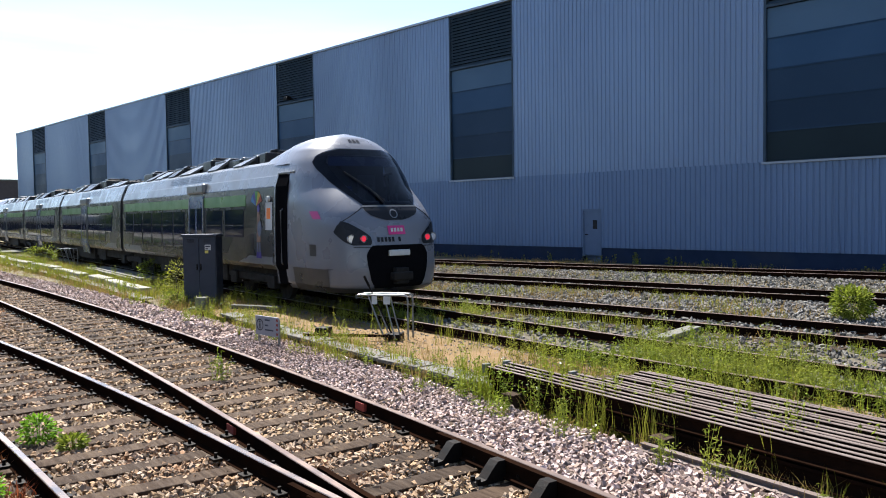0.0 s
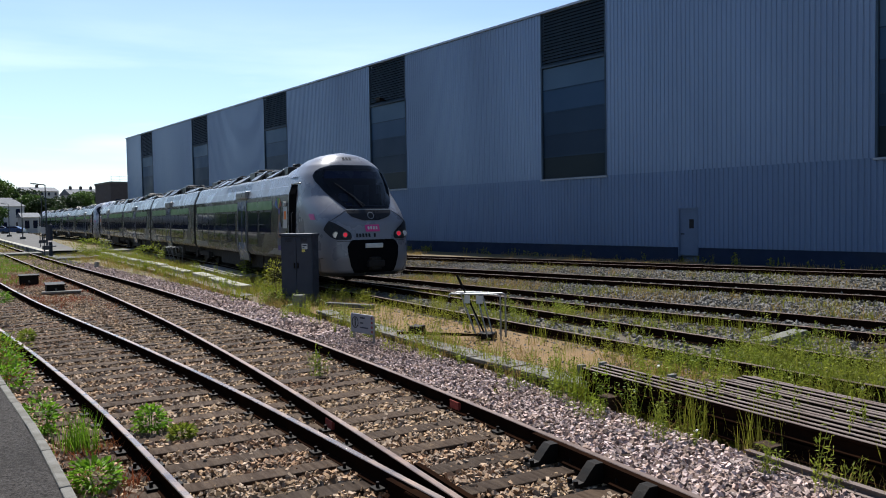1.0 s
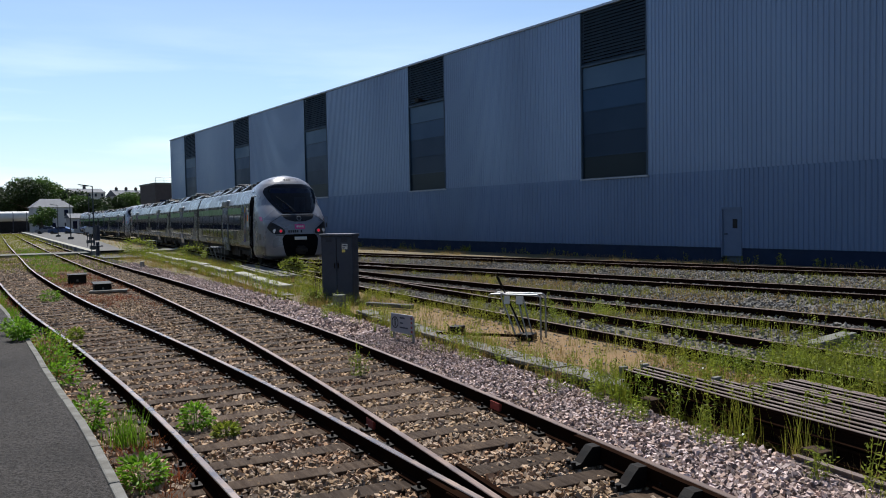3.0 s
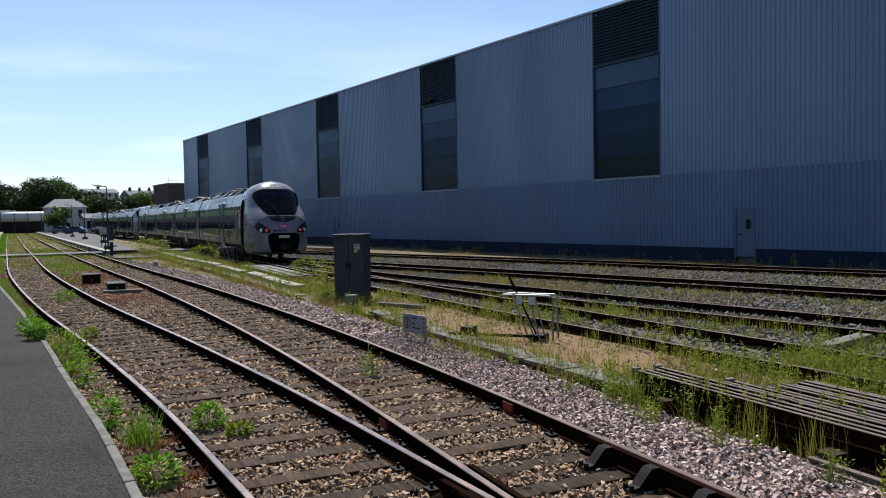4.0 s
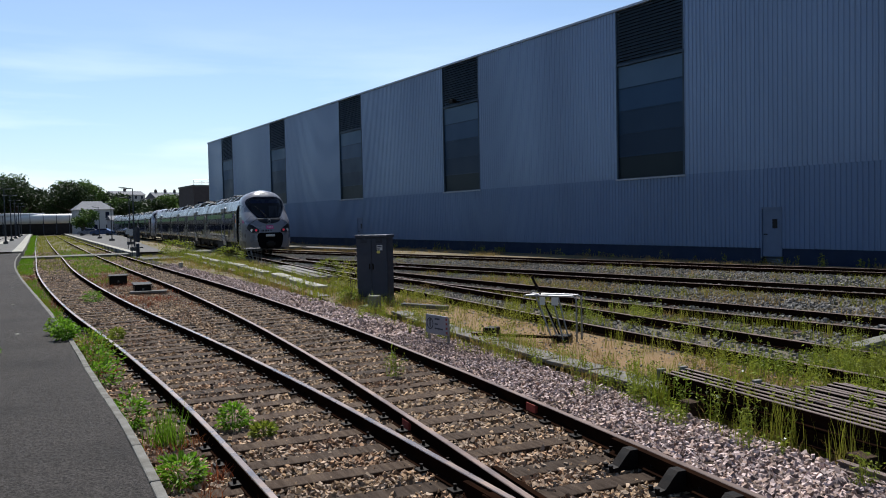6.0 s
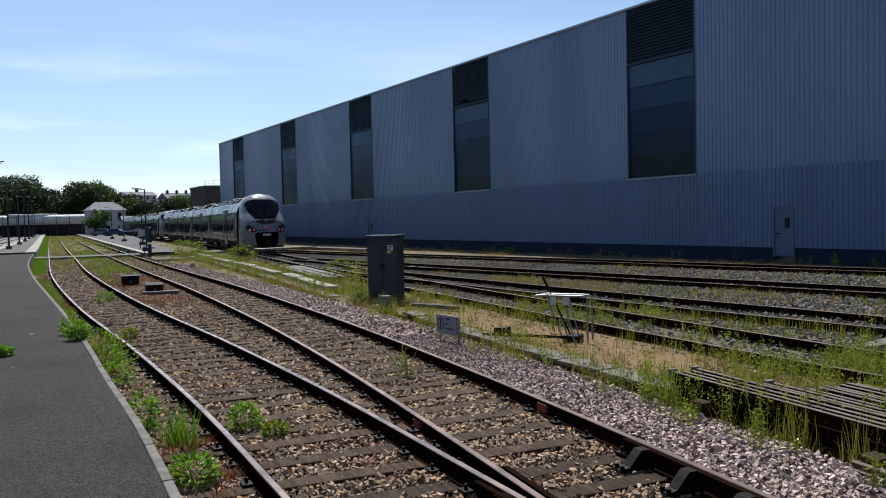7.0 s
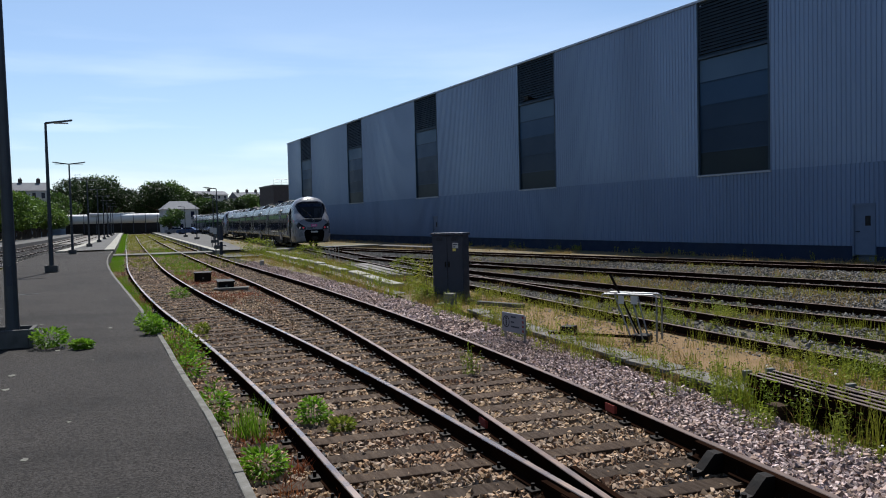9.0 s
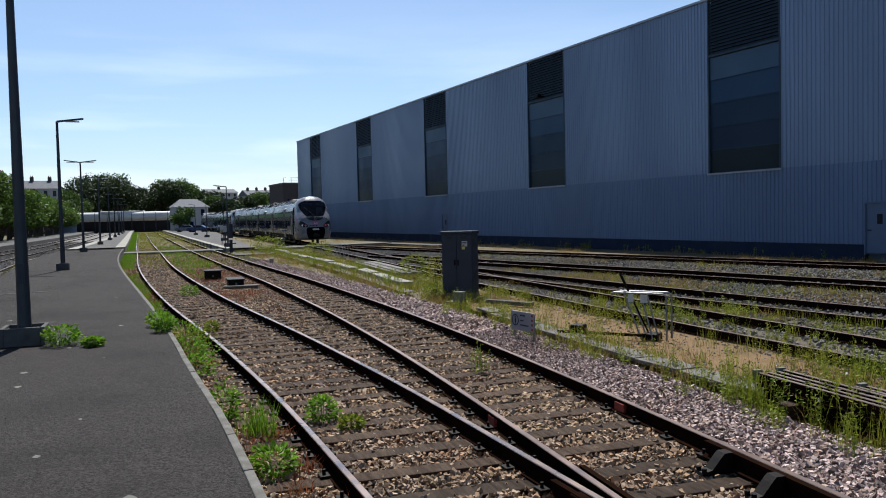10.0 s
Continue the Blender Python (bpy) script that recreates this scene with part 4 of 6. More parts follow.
    for y in (-0.5, -0.41, -0.32, -0.23, -0.14, 0.02):
        part("number_bar", nose_patch(1.5, 1.6, lambda z: y, lambda z: y + 0.06, 0.014, 2, 2), TM["black"], c)
    # headlight pods
    for s in (-1, 1):
        lo = lin((1.44, 0.66), (1.5, 0.62), (1.62, 0.64), (1.75, 0.8), (1.9, 1.02), (1.95, 1.12))
        hi = lin((1.44, 1.0), (1.5, 1.12), (1.62, 1.2), (1.72, 1.25), (1.86, 1.2), (1.95, 1.14))
        g = (lambda z: lo(z), lambda z: hi(z)) if s > 0 else (lambda z: -hi(z), lambda z: -lo(z))
        pod = part("headlight_pod", nose_patch(1.44, 1.95, g[0], g[1], 0.016, 12, 12), TM["black"], c, "black lamp housing", True)
        for y, r, mat, nm in ((1.03, 0.075, "lens", "headlight"), (0.8, 0.062, "tail", "tail_light")):
            bm = bmesh.new()
            x = nose_x(s * y, 1.58)
            rod(bm, (x - 0.02, s * y, 1.58), (x + 0.035, s * (y + 0.01), 1.58), r, n=20)
            part(nm, bm, TM[mat], pod)
            v = [(x + 0.04, s * y + q * math.cos(2 * math.pi * i / 20), 1.58 + q * math.sin(2 * math.pi * i / 20)) for i in range(20) for q in (r, r + 0.02)]
            part("lamp_ring", (v, [(2 * i, 2 * i + 1, (2 * i + 3) % 40, (2 * i + 2) % 40) for i in range(20)]), TM["pale"], pod)
    # panel seams
    for s in (-1, 1):
        for pts in (((0.66, 2.26), (0.9, 2.1), (1.12, 1.95)), ((1.0, 1.4), (0.85, 1.4), (0.6, 1.39)), ((1.395, 0.9), (1.36, 0.92), (1.28, 0.93))):
            bm = bmesh.new()
            q = []
            for (y0, z0), (y1, z1) in zip(pts, pts[1:]):
                for i in range(6):
                    y, z = y0 + (y1 - y0) * i / 5, z0 + (z1 - z0) * i / 5
                    q.append((nose_x(y, z) + 0.004, s * y, z))
            q = [a for i, a in enumerate(q) if i == 0 or a != q[i - 1]]
            pipe(bm, q, 0.008, 5)
            part("seam", bm, TM["black"], c)
    # coupler opening: a black patch on the skin paints its shade
    wc = lin((0.5, 0.52), (0.56, 0.6), (0.7, 0.67), (1.0, 0.74), (1.25, 0.76), (1.38, 0.68), (1.43, 0.62))
    part("coupler_recess", nose_patch(0.5, 1.43, lambda z: -wc(z), wc, 0.014, 14, 20), M["dark"], c, "black skin patch painting the shaded coupler opening", True)
    x = nose_x(0, 0.9)
    part("coupler", boxes((x - 0.1, x + 0.16, -0.16, 0.16, 0.6, 0.95), (x, x + 0.2, -0.24, 0.24, 0.68, 0.86), bevel=0.03), TM["under"], c)
    part("coupler_bar", boxes((x - 0.02, x + 0.05, -0.26, 0.26, 1.2, 1.33), bevel=0.02), M["white"], c, "pale metal bar")
    # cab door slot, its shaded inside painted as a black plate, and skirts
    for s in (-1, 1):
        d = part("cab_door", side_panel(-0.5, 0.12, 0.5, 3.05, s, 0.02, 0.05), M["dark"], c, "black plate painting the shaded cab doorway")
        part("door_frame", side_panel(-0.57, -0.5, 0.5, 3.1, s, 0.03, 0.06), TM["pale"], d)
        bm = bmesh.new()
        pipe(bm, [(-0.1, s * 1.42, 0.95), (-0.1, s * 1.47, 1.0), (-0.1, s * 1.47, 2.2), (-0.1, s * 1.41, 2.25)], 0.018, 6)
        part("hand_rail", bm, TM["grey"], d)
        part("hood", boxes((-0.55, 0.35, s * 1.28 - 0.05, s * 1.28 + 0.05, 3.06, 3.12), bevel=0.02), TM["pale"], c, "pale rain strip over the doorway")
        y0, y1 = (-1.375, -1.33) if s < 0 else (1.33, 1.375)
        part("side_emblem", nose_patch(2.0, 2.17, lambda z: y0, lambda z: y1, 0.012, 2, 6), TM["purple"], c, "small magenta emblem")
        h0, h1 = (-1.405, -1.385) if s < 0 else (1.385, 1.405)
        part("side_hatch", nose_patch(1.2, 1.45, lambda z: h0, lambda z: h1, 0.006, 2, 6), TM["side"], c)
        part("skirt", nose_patch(0.44, 0.93, (lambda z: -hw(z) * 0.9999) if s < 0 else (lambda z: hw(z) * 0.93), (lambda z: -hw(z) * 0.93) if s < 0 else (lambda z: hw(z) * 0.9999), 0.01, 4, 10), TM["grey"], c, "dark grey side skirt")
    part("bumper", nose_patch(0.44, 0.54, lambda z: -hw(z) * 0.985, lambda z: hw(z) * 0.985, 0.02, 3, 30), TM["grey"], c, "dark grey lower lip", True)
    # roof grille and horns
    for i in range(3):
        part("grille_slot", nose_patch(3.74, 3.82, lambda z: -0.2 + i * 0.1 + 0.04 * (z - 3.74), lambda z: -0.13 + i * 0.1, 0.012, 2, 2), TM["black"], c)
    v = []
    for x, k in ((0.02, 1.0), (-0.6, 0.97), (-1.3, 0.75), (-2.3, 0.25)):
        v += [(x, q * (0.85 + 0.15 * k), 3.34 + (z - 3.34) * k) for q, z in ((-1.22, 3.3), (-1.08, 3.6), (-0.82, 3.8), (-0.5, 3.93), (-0.12, 3.985), (0.12, 3.985), (0.5, 3.93), (0.82, 3.8), (1.08, 3.6), (1.22, 3.3))]
    part("roof_fairing", (v, [(i * 10 + j, i * 10 + j + 1, i * 10 + j + 11, i * 10 + j + 10) for i in range(3) for j in range(9)]), TM["silver"], c, "smooth fairing behind the cab roof", True)
    # stickers behind the cab door
    for s in (-1, 1):
        part("notice", side_panel(-1.12, -0.74, 1.75, 2.42, s, 0.012, 0.01), M["white"], c)
        lamp = bmesh.new()
        rod(lamp, (-0.93, s * 1.36, 2.5), (-0.93, s * 1.46, 2.5), 0.07, n=12)
        part("side_lamp", lamp, M["white"], c)
        mural(c, s)
        part("notice_mark", side_panel(-1.05, -0.83, 2.02, 2.28, s, 0.016, 0.01), TM["orange"], c)



END_L, MID_L, LAST = 15.3, 13.4, 15.3
end_windows = [(-14.8 + i * 1.24, -13.7 + i * 1.24) for i in range(6)] + [(-5.45, -4.2), (-3.95, -2.6)]
mid_windows = [(-12.6 + i * 1.2, -11.5 + i * 1.2) for i in range(4)] + [(-6.2 + i * 1.2, -5.1 + i * 1.2) for i in range(4)]
end_car = car("train_end_car", END_L, "grey and green regional train end car with rounded cab nose", True, (-6.35,), end_windows, (-2.6, -14.9),
              [(-14.4, -10.6, 0.3), (-10.2, -6.6, 0.4), (-6.2, -2.4, 0.42)])
mid_car = car("train_middle_car", MID_L, "grey and green regional train middle car", False, (-7.0,), mid_windows, (-13.4,), [(-12.6, -9.4, 0.28), (-8.8, -5.0, 0.36), (-4.2, -1.0, 0.26)])
# two coupled units of four cars; True: turned round, nose to the rear
FORMATION = [("end", False), ("mid", False), ("mid", False), ("end", True)] * 2
cars = []
for kind, back in FORMATION:
    src = end_car if kind == "end" else mid_car
    cars.append((src if all(src is not c for c, *_ in cars) else copy_thing(src, Matrix()), kind, back))


# ---- things beside the tracks ----
def at_pose(x, y, z=0.0, yaw=0.0):
    return pose(x, y, z, 0, 0, yaw)


# frog, check rail and chairs of the turnout
turnout = thing("turnout_fittings", "black iron frog, check rail and chairs of the turnout", "railway turnout", kind="structure")
p = line_pts(T2, 3.0, -5.3, 0.5)
n_, d_ = sideways(p)
sgn = 1 if n_[0][1] > 0 else -1
inner = p + n_ * sgn * (0.7525 - 0.105)
part("check_rail", sweep(inner, [(a * 0.8, z + 0.02) for a, z in RAIL]), M["rail"], turnout, "dark check rail beside the running rail")
for k in range(9):
    x = -4.95 + 0.62 * k
    y = float(T2(x))
    a = math.degrees(math.atan2(float(T2(x + 0.5)) - y, 0.5))
    bm = bmesh.new()
    pts = [(0, -0.15), (-0.3, -0.15), (-0.29, -0.125), (-0.2, -0.11), (-0.12, -0.02), (-0.08, 0.02), (0.0, 0.02)]
    for s in (-0.055, 0.055):
        bm.faces.new([bm.verts.new((s, yy, zz)) for yy, zz in pts])
    f0, f1 = list(bm.faces)
    va, vb = list(f0.verts), list(f1.verts)
    for i in range(len(va)):
        j = (i + 1) % len(va)
        bm.faces.new((va[i], va[j], vb[j], vb[i]))
    ob = part("check_rail_chair", bm, M["iron"], turnout)
    ob.matrix_basis = at_pose(x, y, 0, a) @ pose(0, 0.7525 - 0.13, 0)
    bm = bmesh.new()
    rod(bm, (0.04, -0.27, -0.14), (0.04, -0.27, -0.09), 0.022, n=6)
    rod(bm, (-0.04, -0.27, -0.14), (-0.04, -0.27, -0.09), 0.022, n=6)
    part("bolt", bm, M["iron"], ob)
# frog nose and wing rails
for fy, side, x0, x1 in ((T1, 1, -5.1, -1.0), (T2, -1, -5.1, -1.0)):
    p = line_pts(fy, x0, x1, 0.4)
    n_, d_ = sideways(p)
    sg = (1 if n_[0][1] > 0 else -1) * side
    q = p + n_ * sg * (0.7525 - 0.09)
    part("wing_rail", sweep(q, [(a * 0.75, z) for a, z in RAIL]), M["rail"], turnout, "rusty wing rail of the frog")
fx, fy_ = -4.25, float(T1(-4.25)) + 0.75
part("frog_block", boxes((fx - 0.5, fx + 1.2, fy_ - 0.09, fy_ + 0.07, -0.15, -0.012), bevel=0.012), M["rail"], turnout)
for nm, fy, side, x in (("rail_joint_mark", T2, 1, -6.83), ("rail_joint_mark", T2, -1, -7.05)):
    y = float(fy(x)) + side * 0.76
    a = math.degrees(math.atan2(float(fy(x + 0.3)) - float(fy(x)), 0.3))
    ob = part(nm, boxes((-0.1, 0.1, -0.022 - 0.02, 0.0, -0.125, -0.038)), M["red"], turnout, "red painted mark on the rail web")
    ob.matrix_basis = at_pose(x, y, 0, a)


# rail clips along the near rails
def clip_row(fy, side, x0, x1):
    bm = bmesh.new()
    for s in (-1, 1):
        box(bm, -0.06, 0.06, s * 0.1 - 0.045, s * 0.1 + 0.045, -0.142, -0.118, bevel=0.006)
        rod(bm, (0, s * 0.1, -0.13), (0, s * 0.1, -0.075), 0.016, n=6)
    me = None
    x = x0
    while x > x1:
        y = float(fy(x)) + side * 0.7525
        a = math.degrees(math.atan2(float(fy(x + 0.3)) - float(fy(x)), 0.3))
        if me is None:
            ob = part("rail_clip", bm, M["iron"], turnout)
            me = ob.data
        else:
            ob = new("rail_clip", me)
            ob.parent = turnout
        ob.matrix_basis = at_pose(x, y, 0, a)
        x -= 0.6


for fy in (T1, T2):
    for side in (-1, 1):
        clip_row(fy, side, -4, -22)

# stack of old rails
stack = thing("rail_stack", "stack of rusty old rails laid side by side on timbers", "rail stack")
way = Vector((0.985, -0.174, 0))
origin, across = Vector((-6.4, 7.12, 0)), Vector((0.174, 0.985, 0))
rng = random.Random(4)
starts = [0.0, 0.03, 0.05, 0.02, 0.95, 1.0, 1.35, 1.4, 1.37, 1.42, 1.4, 1.38, 1.41]
for k, s in enumerate(starts):
    a = origin + across * (k * 0.106) + way * s
    b = a + way * (10.5 - s * 0.3 + rng.uniform(-0.2, 0.2))
    q = np.array([[a.x, a.y], [(a.x + b.x) / 2, (a.y + b.y) / 2], [b.x, b.y]])
    z = 0.2 + rng.uniform(-0.01, 0.008)
    r = part("rail", sweep(q, [(u * 0.7, w * 0.95 + z) for u, w in RAIL]), M["rail"], stack)
    part("rail_head", sweep(q, [(u * 0.72, w + z) for u, w in HEAD]), M["stack_head"], r)
for k in range(4):
    a = origin + across * (k * 0.36) + way * (0.1 + 0.3 * (k % 2))
    b = a + way * 9.8
    q = np.array([[a.x, a.y], [(a.x + b.x) / 2, (a.y + b.y) / 2], [b.x, b.y]])
    part("lower_rail", sweep(q, [(u, w + 0.03) for u, w in RAIL]), M["rail"], stack)
a = origin + way * 2.7 - across * 0.28
b = a + way * 2.2
part("loose_rail", sweep(np.array([[a.x, a.y], [(a.x + b.x) / 2, (a.y + b.y) / 2], [b.x, b.y]]), [(u, w * 0.4 - 0.07) for u, w in RAIL]), M["stack_head"], stack)
for k in range(5):
    c = origin + way * (0.6 + 2.2 * k) + across * 0.65
    ob = part("timber", boxes((-0.1, 0.1, -0.85, 0.85, -0.17, -0.02), bevel=0.01), M["sleeper"], stack)
    ob.matrix_basis = at_pose(c.x, c.y, 0, -10)
for k, (s, o) in enumerate(((0.0, 0.0), (0.0, 0.32), (1.0, 0.5))):
    c = origin + way * s + across * o
    ob = part("rail_end_plate", boxes((-0.07, -0.01, -0.05, 0.05, 0.08, 0.22), bevel=0.008), M["concrete"], stack, "pale cut rail end")
    ob.matrix_basis = at_pose(c.x, c.y, 0, -10)

# equipment cabinet
cab = thing("equipment_cabinet", "grey steel double-door trackside equipment cabinet", "electrical cabinet", at_pose(-18.75, 9.63, -0.12, 38.7))
part("body", boxes((-0.45, 0.45, -0.02, 0.38, 0.0, 1.70), bevel=0.01), M["grey_paint"], cab)
part("plinth", boxes((-0.46, 0.46, -0.03, 0.39, -0.1, 0.1), bevel=0.008), M["concrete"], cab)
part("cap", boxes((-0.48, 0.48, -0.06, 0.41, 1.70, 1.77), bevel=0.012), M["grey_paint"], cab, "overhanging cabinet lid")
for a, b in ((-0.43, -0.01), (0.01, 0.43)):
    d = part("door", boxes((a, b, -0.045, -0.018, 0.14, 1.67), bevel=0.006), M["grey_paint"], cab)
    part("handle", boxes(((b - 0.06) if a < 0 else a + 0.02, (b - 0.03) if a < 0 else a + 0.05, -0.075, -0.045, 0.85, 1.0), bevel=0.004), M["iron"], d)
    for k in range(4):
        part("vent_slot", boxes((a + 0.12, b - 0.12, -0.05, -0.044, 1.56 + 0.025 * k, 1.57 + 0.025 * k)), M["black"], d)
sticker = part("sticker", boxes((0.16, 0.32, -0.052, -0.046, 1.36, 1.5)), M["white"], cab, "white notice sticker")
part("print_bar", boxes((0.18, 0.3, -0.055, -0.052, 1.44, 1.47), (0.18, 0.24, -0.055, -0.052, 1.38, 1.41)), M["grey_paint"], sticker)
part("sticker", boxes((0.16, 0.25, -0.052, -0.046, 1.28, 1.35)), rough_mat("yellow_sticker", (0.6, 0.5, 0.12), 0.6), cab, "small yellow sticker")

ped = thing("concrete_marker", "short square concrete marker post", "marker post", at_pose(-17.5, 9.02, -0.14, 40))
part("post", boxes((-0.13, 0.13, -0.13, 0.13, 0, 0.3), bevel=0.02), M["concrete"], ped)
part("base", boxes((-0.3, 0.2, -0.2, 0.2, -0.02, 0.06), bevel=0.02), M["concrete"], ped)
mk = thing("white_marker", "short white painted marker post in the grass", "marker post", at_pose(-40.2, 9.9, -0.25, 20))
part("post", boxes((-0.09, 0.09, -0.08, 0.08, 0, 0.36), bevel=0.025), M["white_paint"], mk)
sl = thing("concrete_beam", "low dark concrete beam lying in the grass", "concrete beam", at_pose(-16.3, 9.75, -0.12, 20))
part("beam", boxes((-0.7, 0.7, -0.08, 0.08, 0, 0.1), bevel=0.015), M["concrete_dark"], sl)


# warning sign on two legs
sign = thing("warning_sign", "small white warning sign board on two short legs", "sign", at_pose(-11.86, 7.36, 0, 3))
# white board coloured grey, its backlit shade painted in
brd = part("board", boxes((-0.34, 0.34, -0.012, 0.012, -0.01, 0.33), bevel=0.006), rough_mat("shaded_white_board", (0.24, 0.235, 0.25), 0.5, col2=(0.2, 0.195, 0.21), scale=6.0), sign)
for x in (-0.31, 0.29):
    part("leg", boxes((x, x + 0.035, 0.012, 0.045, -0.2, 0.3), bevel=0.004), M["galv"], sign)
v = [(-0.2 + q * math.cos(2 * math.pi * i / 24), -0.0145, 0.17 + q * math.sin(2 * math.pi * i / 24)) for i in range(24) for q in (0.085, 0.105)]
part("pictogram_ring", (v, [(2 * i, 2 * i + 1, (2 * i + 3) % 48, (2 * i + 2) % 48) for i in range(24)]), M["black"], brd)
part("pictogram", boxes((-0.215, -0.185, -0.0155, -0.012, 0.1, 0.2), (-0.22, -0.18, -0.0155, -0.012, 0.21, 0.24)), M["black"], brd)
part("print_bar", boxes((-0.05, 0.1, -0.0155, -0.012, 0.25, 0.28), (-0.05, 0.05, -0.0155, -0.012, 0.16, 0.185), (-0.05, 0.2, -0.0155, -0.012, 0.08, 0.105)), M["grey_paint"], brd)
for k in range(4):
    part("edge_stripe", boxes((0.285, 0.335, -0.0155, -0.012, 0.02 + 0.08 * k, 0.06 + 0.08 * k)), M["red"], brd)


# lever guard frames
def guard_frame(x, y, yaw, plates=True, lever=True, name="lever_guard"):
    g = thing(name, "galvanised tube guard frame" + (" round a black hand lever" if lever else " over small equipment"), "guard frame", at_pose(x, y, -0.12, yaw), group="guard frames")
    for k, (o, sw) in enumerate(((0.0, 0.0), (0.28, 0.08))):
        bm = bmesh.new()
        top = 0.78
        pipe(bm, [(-0.5, o, top - 0.07), (-0.5, o, top - 0.02), (-0.46, o, top), (0.0, o, top), (0.4, o, top), (0.45, o, top - 0.03), (0.46, o, top - 0.1), (0.46, o, 0.35), (0.46, o, 0.0)], 0.017)
        part("hoop", bm, M["galv"], g)
        for a, b in (((-0.28, top), (0.02, 0.0)), ((0.02, top), (0.22, 0.0))):
            bm = bmesh.new()
            rod(bm, (a[0], o, a[1]), (b[0], o, b[1]), 0.014)
            part("stay", bm, M["galv"], g)
    if plates:
        for a, b in ((-0.2, -0.1), (0.02, 0.14)):
            part("plate", boxes((a, b, -0.03, -0.022, 0.62, 0.76)), M["white"], g, "white label plate")
    if lever:
        bm = bmesh.new()
        rod(bm, (0.12, 0.14, 0.05), (-0.36, 0.14, 1.02), 0.016)
        rod(bm, (-0.31, 0.14, 0.92), (-0.4, 0.14, 1.1), 0.024)
        part("lever", bm, M["iron"], g, "black hand lever")
        part("base_box", boxes((0.0, 0.3, 0.0, 0.28, -0.02, 0.09), bevel=0.02), M["iron"], g)
        bm = bmesh.new()
        pipe(bm, [(-1.5, -0.1, 0.05), (-0.9, -0.08, 0.06), (0.1, -0.02, 0.06)], 0.025)
        part("pull_rod", bm, M["rail"], g)
        part("crank_block", boxes((-1.35, -1.1, 0.05, 0.3, -0.02, 0.16), bevel=0.02), M["iron"], g)
    return g


guard_frame(-10.55, 8.9, 30)
guard_frame(-40.8, 13.7, 35, False, False)
guard_frame(-60.4, 15.4, 35, False, False)

# point motors between the near tracks
for x, y, w, d, h, yaw in ((-31.0, 5.35, 0.75, 0.6, 0.3, -8), (-26.8, 5.35, 1.15, 0.5, 0.24, -8)):
    pm = thing("point_motor", "low dark iron point machine on a timber", "point machine", at_pose(x, y, -0.13, yaw), group="point machines")
    part("case", boxes((-w / 2, w / 2, -d / 2, d / 2, 0, h), bevel=0.03), M["iron"], pm)
    part("lid", boxes((-w / 2 - 0.03, w / 2 + 0.03, -d / 2 - 0.03, d / 2 + 0.03, h, h + 0.04), bevel=0.012), M["iron"], pm)
    part("rod", boxes((-w / 2 - 0.5, -w / 2, -0.03, 0.03, 0.06, 0.12)), M["rail"], pm)
    part("label_plate", boxes((w / 2, w / 2 + 0.006, -0.03, 0.03, 0.09, 0.16)), M["concrete"], pm)
lid = thing("concrete_slab", "flat pale concrete cable pit cover", "concrete slab", at_pose(-26.1, 5.4, -0.12, 75))
part("cover", boxes((-0.55, 0.55, -0.2, 0.2, 0, 0.07), bevel=0.015), M["kerb"], lid)
sl2 = thing("concrete_slab", "pale concrete slab lying across a grassy track", "concrete slab", at_pose(-6.85, 12.45, -0.06, 97), group="slabs")
part("cover", boxes((-0.8, 0.8, -0.13, 0.13, -0.05, 0.04), bevel=0.015), M["concrete"], sl2)

# cable trough lids
TROUGH = curve_y([(-2, 6.9), (-6.9, 7.6), (-8.8, 7.75), (-11.4, 8.1), (-14, 8.55), (-17, 9.1)])
trough = thing("cable_trough", "sunken concrete cable trough with mossy lids", "cable trough", kind="structure")
bm = bmesh.new()
box(bm, -0.495, 0.495, -0.2, 0.2, -0.06, 0.0, bevel=0.01)
me = None
x = -6.6
rng = random.Random(9)
while x > -16.6:
    y = float(TROUGH(x))
    a = math.degrees(math.atan2(float(TROUGH(x + 0.3)) - y, 0.3))
    if me is None:
        ob = part("lid", bm, M["kerb"], trough)
        me = ob.data
    else:
        ob = new("lid", me)
        ob.parent = trough
    ob.matrix_basis = pose(x, y, -0.1 + rng.uniform(-0.012, 0.012), rng.uniform(-1.5, 1.5), rng.uniform(-0.8, 0.8), a + rng.uniform(-1, 1))
    x -= 1.0

# white kerb stones and low concrete path
KERB = curve_y([(-20, 9.45), (-21.9, 9.72), (-27.3, 10.55), (-35.8, 11.64), (-42, 12.34), (-50.3, 13.27), (-58, 14.1)])
path = thing("low_concrete_wall", "row of white topped kerb stones beside a concrete strip", "kerb", kind="structure")
x = -22.6
for k, ln in enumerate((2.4, 2.0, 2.4, 2.2, 2.6, 2.2, 2.4, 2.4, 2.2, 2.4, 2.4, 2.4)):
    xm = x - ln / 2
    y = float(KERB(xm))
    a = math.degrees(math.atan2(float(KERB(xm + 0.5)) - y, 0.5))
    ob = part("kerb_stone", boxes((-ln / 2 + 0.03, ln / 2 - 0.03, -0.2, 0.2, -0.25, 0.06), bevel=0.03), M["white_paint"], path)
    ob.matrix_basis = pose(xm, y, rng.uniform(-0.03, 0.02), rng.uniform(-2, 2), 0, a + rng.uniform(-1.5, 1.5))
    x -= ln + (1.2 if k in (2, 6) else 0.05)
p = line_pts(KERB, -21, -58, 1.0)
part("strip", strip(p, 0.6, 0.2, -0.12), M["stone_far"], path)

